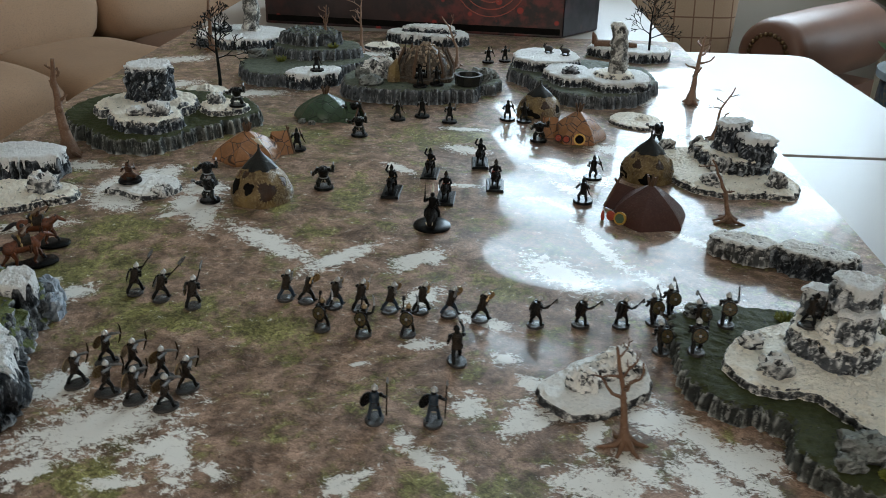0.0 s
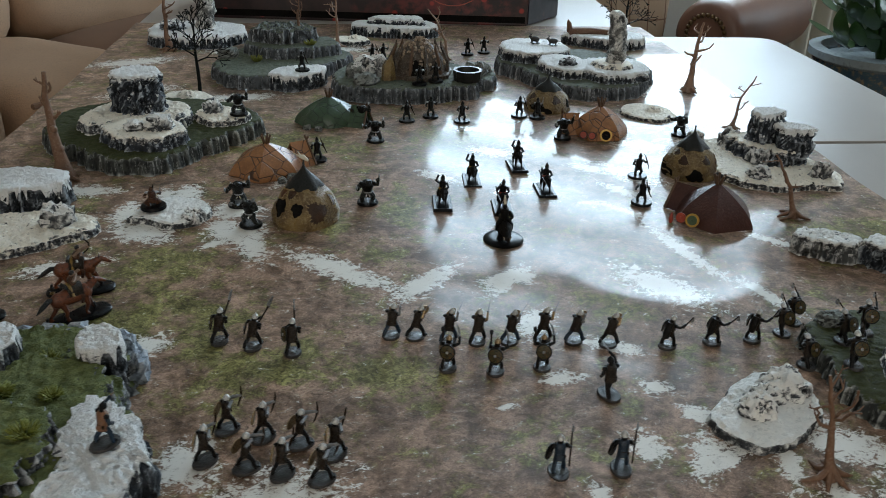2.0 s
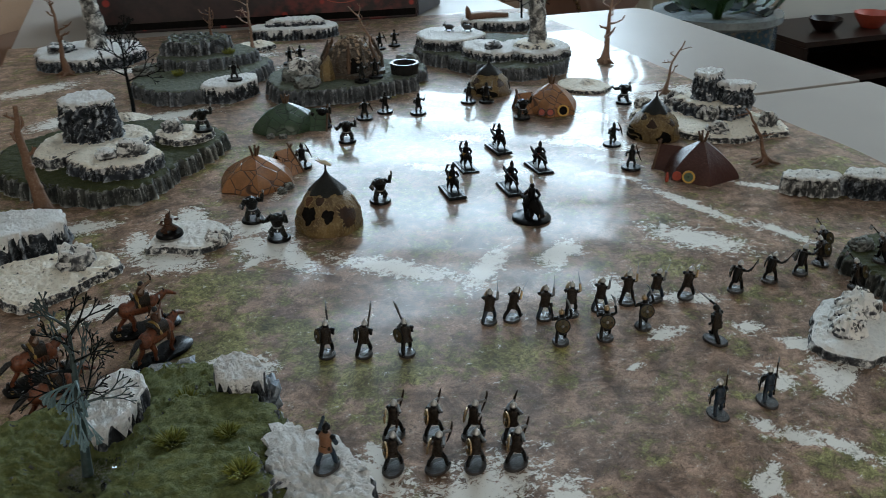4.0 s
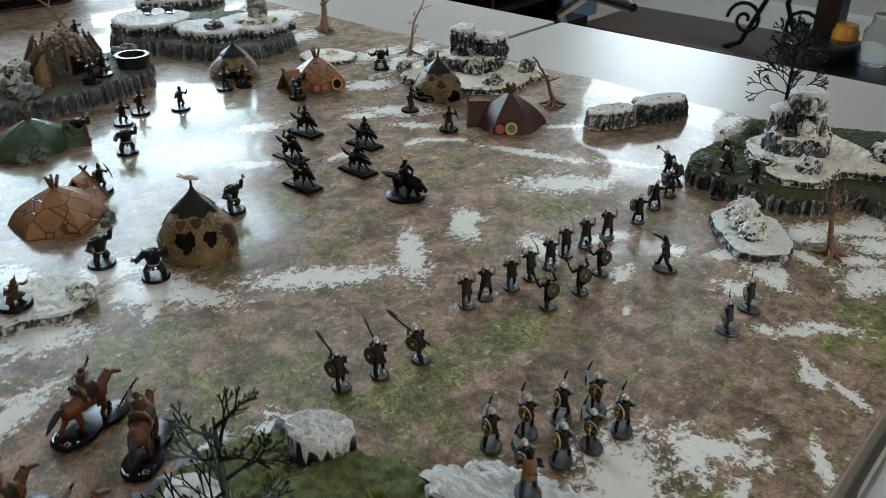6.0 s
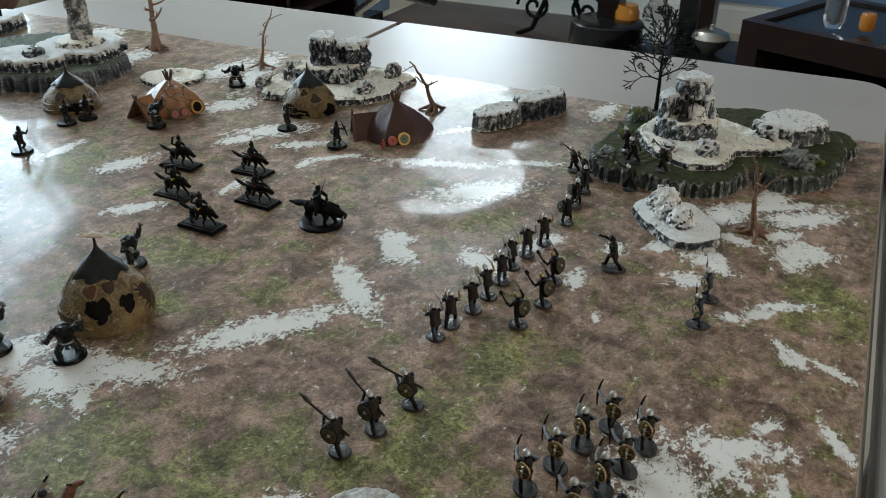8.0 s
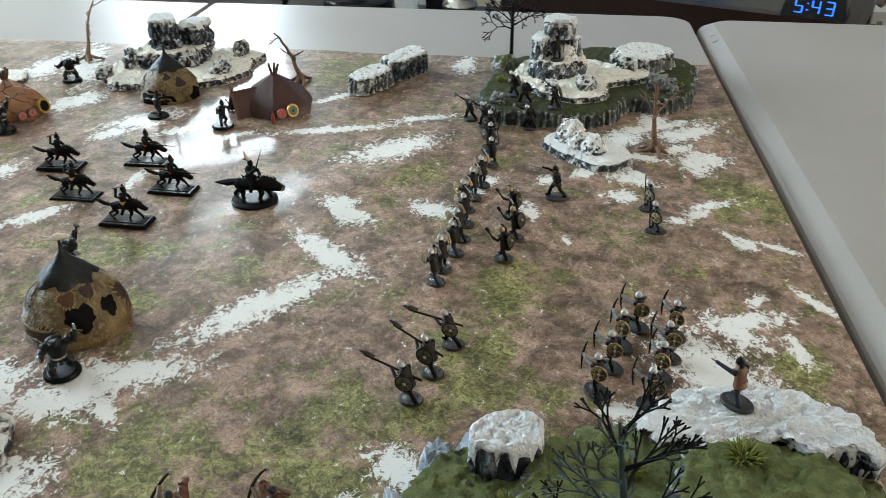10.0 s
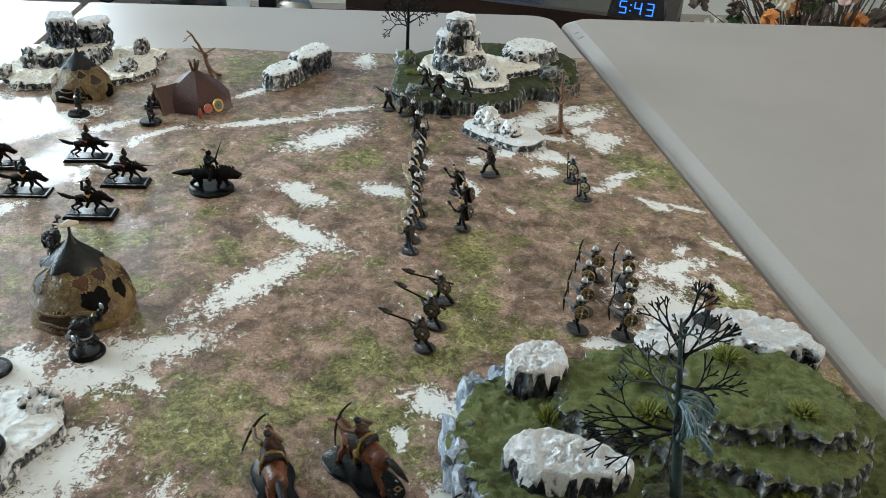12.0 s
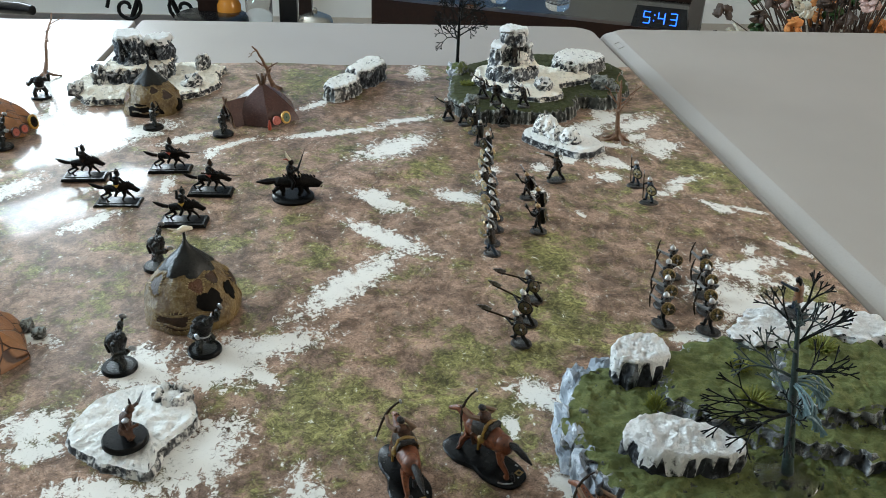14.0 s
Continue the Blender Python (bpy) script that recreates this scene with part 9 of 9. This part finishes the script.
desk_box(0, 1.05, 0, 0.045, TOP_Z - 0.075, TOP_Z, "front_rail", DARK_WOOD, desk)
desk_box(0, 1.05, 0.50, 0.545, TOP_Z - 0.075, TOP_Z, "back_rail", DARK_WOOD, desk)
desk_box(1.005, 1.05, 0.046, 0.499, TOP_Z - 0.075, TOP_Z, "side_rail", DARK_WOOD, desk)
desk_box(0, 0.045, 0.046, 0.499, TOP_Z - 0.075, TOP_Z, "side_rail", DARK_WOOD, desk)
desk_box(0.046, 1.004, 0.046, 0.499, TOP_Z - 0.022, TOP_Z - 0.010, "glass_top", BLACK_GLOSS, desk)
for u in (0, 0.985):
    for v in (0, 0.48):
        desk_box(u, u + 0.065, v, v + 0.065, FLOOR_Z, TOP_Z - 0.076, "leg", DARK_WOOD, desk)
desk_box(0.020, 0.040, 0.066, 0.479, FLOOR_Z, TOP_Z - 0.076, "side_panel", DARK_WOOD, desk)
desk_box(0.066, 0.984, 0.505, 0.52, FLOOR_Z, TOP_Z - 0.076, "back_panel", DARK_WOOD, desk)
desk_box(0.07, 0.98, 0.05, 0.5, FLOOR_Z + 0.16, FLOOR_Z + 0.18, "shelf", DARK_WOOD, desk)

clock = thing("digital_clock", "black digital clock with blue glowing digits", "clock", tuple(desk_at(0.92, 0.06, TOP_Z)))
s = Shape()
c = [desk_at(0.85, 0.01, TOP_Z), desk_at(1.02, 0.01, TOP_Z), desk_at(1.02, 0.10, TOP_Z), desk_at(0.85, 0.10, TOP_Z), desk_at(0.86, 0.03, TOP_Z + 0.060), desk_at(1.01, 0.03, TOP_Z + 0.060), desk_at(1.01, 0.09, TOP_Z + 0.060), desk_at(0.86, 0.09, TOP_Z + 0.060)]
s.add(c, [(0, 1, 2, 3), (7, 6, 5, 4), (4, 5, 1, 0), (5, 6, 2, 1), (6, 7, 3, 2), (7, 4, 0, 3)])
part("case", s, BLACK_GLOSS, clock, smooth=False)
SEG = {"5": "afgcd", "4": "fgbc", "3": "abgcd"}
BARS = {"a": (0, 1, 1, 1), "b": (1, 0.5, 1, 1), "c": (1, 0, 1, 0.5), "d": (0, 0, 1, 0), "e": (0, 0, 0, 0.5), "f": (0, 0.5, 0, 1), "g": (0, 0.5, 1, 0.5)}


def face_at(a, b):
    """A point on the clock's leaning face: a along it, b up it."""
    return desk_at(0.885 + a, 0.012 + 0.020 * b / 0.060 - 0.0012, TOP_Z + b)


for k, ch in enumerate("543"):
    x = 0.0 + 0.036 * k + (0.008 if k else 0)
    for g in SEG[ch]:
        x0, y0, x1, y1 = BARS[g]
        s = Shape()
        s.tube(face_at(x + 0.019 * x0, 0.012 + 0.032 * y0), face_at(x + 0.019 * x1, 0.012 + 0.032 * y1), 0.0019, 0.0019, 6)
        part("digit_bar", s, LED, clock, "glowing blue digit bar")
for b in (0.020, 0.036):
    s = Shape()
    s.ball(face_at(0.032, b), 0.0025, 7, 5)
    part("colon_dot", s, LED, clock)
for k, (u, v, r, h, mt, lab) in enumerate(((0.22, 0.12, 0.030, 0.10, GLASS, "small clear glass jar"), (0.40, 0.14, 0.034, 0.06, GLASS, "round clear glass dish"), (0.30, 0.16, 0.022, 0.05, AMBER, "small amber glass pot"), (0.60, 0.12, 0.040, 0.055, GLASS, "wide clear glass bowl"))):
    p = desk_at(u, v, TOP_Z)
    s = Shape()
    s.lathe([(r * 0.7, 0.0), (r, h * 0.2), (r, h * 0.8), (r * 0.8, h), (r * 0.7, h)], tuple(p), 20)
    solo("glass_jar", s, mt, lab + " on the display table", "jar", tuple(p), "glass jars")

# dried flowers
flowers = thing("dried_flowers", "bunch of dried pink, cream and rust flowers in a basket", "flowers", (1.62, -0.62, FLOOR_Z))
s = Shape()
s.lathe([(0.13, 0), (0.17, 0.10), (0.18, 0.32), (0.165, 0.33), (0.15, 0.30)], (1.62, -0.62, FLOOR_Z), 26)
part("basket", s, WOOD_POLE, flowers)
rnd = random.Random(21)
for k in range(170):
    a, q = rnd.random() * 6.28, rnd.random()
    p0 = Vector((1.62 + 0.08 * math.cos(a), -0.62 + 0.08 * math.sin(a), FLOOR_Z + 0.30))
    p1 = Vector((1.62 + 0.42 * q * math.cos(a), -0.62 + 0.50 * q * math.sin(a), FLOOR_Z + rnd.uniform(0.40, 0.78)))
    s = Shape()
    s.slot = 0
    s.path([p0, p0.lerp(p1, 0.5) + Vector((0, 0, 0.04)), p1], [0.003, 0.0025, 0.0015], 4)
    s.slot = 1
    for _ in range(9):
        d = Vector((rnd.uniform(-1, 1), rnd.uniform(-1, 1), rnd.uniform(-0.6, 1))).normalized()
        s.ball(p1 + d * 0.018, (0.017, 0.013, 0.006), 6, 4, Matrix.Rotation(rnd.random() * 3, 3, d))
    part("flower", s, [TWIG, (PETAL_PINK, TWIG, PETAL_CREAM, TWIG, PETAL_RUST, LEAF, TWIG)[k % 7]], flowers)


# by the curtain: low dark shelf with crockery, a metal wand, a blue box
shelf = thing("low_shelf", "low dark wooden shelf by the curtain carrying crockery", "shelf", (2.62, 3.05, FLOOR_Z))
for z in (FLOOR_Z + 0.01, FLOOR_Z + 0.17, FLOOR_Z + 0.33):
    s = Shape()
    s.box((2.62, 3.05, z), (1.20, 0.40, 0.022))
    part("board", s, DARK_WOOD, shelf, smooth=False)
for x in (2.03, 2.62, 3.21):
    s = Shape()
    s.box((x, 3.05, FLOOR_Z + 0.17), (0.022, 0.398, 0.296))
    part("upright", s, DARK_WOOD, shelf, smooth=False)
s = Shape()
s.box((2.62, 3.243, FLOOR_Z + 0.17), (1.155, 0.008, 0.29))
part("back_panel", s, BLACK_GLOSS, shelf, smooth=False)


def dish(x, y, z, r, h, mt, name, label, category):
    s = Shape()
    s.lathe([(r * 0.5, 0), (r * 0.6, h * 0.15), (r * 0.85, h * 0.6), (r, h), (r * 0.96, h), (r * 0.8, h * 0.65), (r * 0.5, h * 0.25), (0.004, h * 0.22)], (x, y, z), 26)
    solo(name, s, mt, label, category, (x, y, z), "crockery on the low shelf")


SHELF_TOP = FLOOR_Z + 0.342
dish(2.46, 2.98, SHELF_TOP, 0.075, 0.06, RED_PAINT, "serving_bowl", "orange-red serving bowl on the low shelf", "bowl")
dish(2.66, 3.02, SHELF_TOP, 0.06, 0.09, PETAL_CREAM, "cream_jug", "cream earthenware jug on the low shelf", "jug")
dish(2.82, 2.98, SHELF_TOP, 0.055, 0.10, POT_BLUE, "blue_vase", "blue glazed vase on the low shelf", "vase")
dish(2.24, 3.00, SHELF_TOP, 0.07, 0.05, DARK_WOOD, "wooden_bowl", "dark wooden bowl on the low shelf", "bowl")
dish(3.02, 3.04, SHELF_TOP, 0.06, 0.12, BLACK_GLOSS, "black_vase", "black vase on the low shelf", "vase")
wand = thing("vacuum_wand", "grey metal vacuum wand with a black grip", "vacuum", (3.15, 2.78, FLOOR_Z))
s = Shape()
s.path([(2.62, 2.34, -0.42), (2.85, 2.62, -0.58), (3.15, 2.78, FLOOR_Z + 0.02)], [0.020, 0.020, 0.022], 12)
part("tube", s, SILVER, wand)
s = Shape()
s.path([(2.47, 2.03, -0.40), (2.49, 2.07, -0.40), (2.56, 2.22, -0.405), (2.62, 2.34, -0.42)], [0.018, 0.024, 0.024, 0.024], 12)
part("grip", s, BLACK_GLOSS, wand, "black grip")
s = Shape()
s.box((3.16, 2.80, FLOOR_Z + 0.03), (0.28, 0.12, 0.06))
part("floor_head", s, BLACK_GLOSS, wand, "black floor head", smooth=False)
s = Shape()
s.slab(rounded_rect(3.25, 2.86, 3.60, 3.16, 0.02), FLOOR_Z, FLOOR_Z + 0.24, 0.01)
solo("storage_tub", s, BLUE_WALL, "blue plastic storage tub on the floor", "storage tub", (3.42, 3.0, FLOOR_Z))
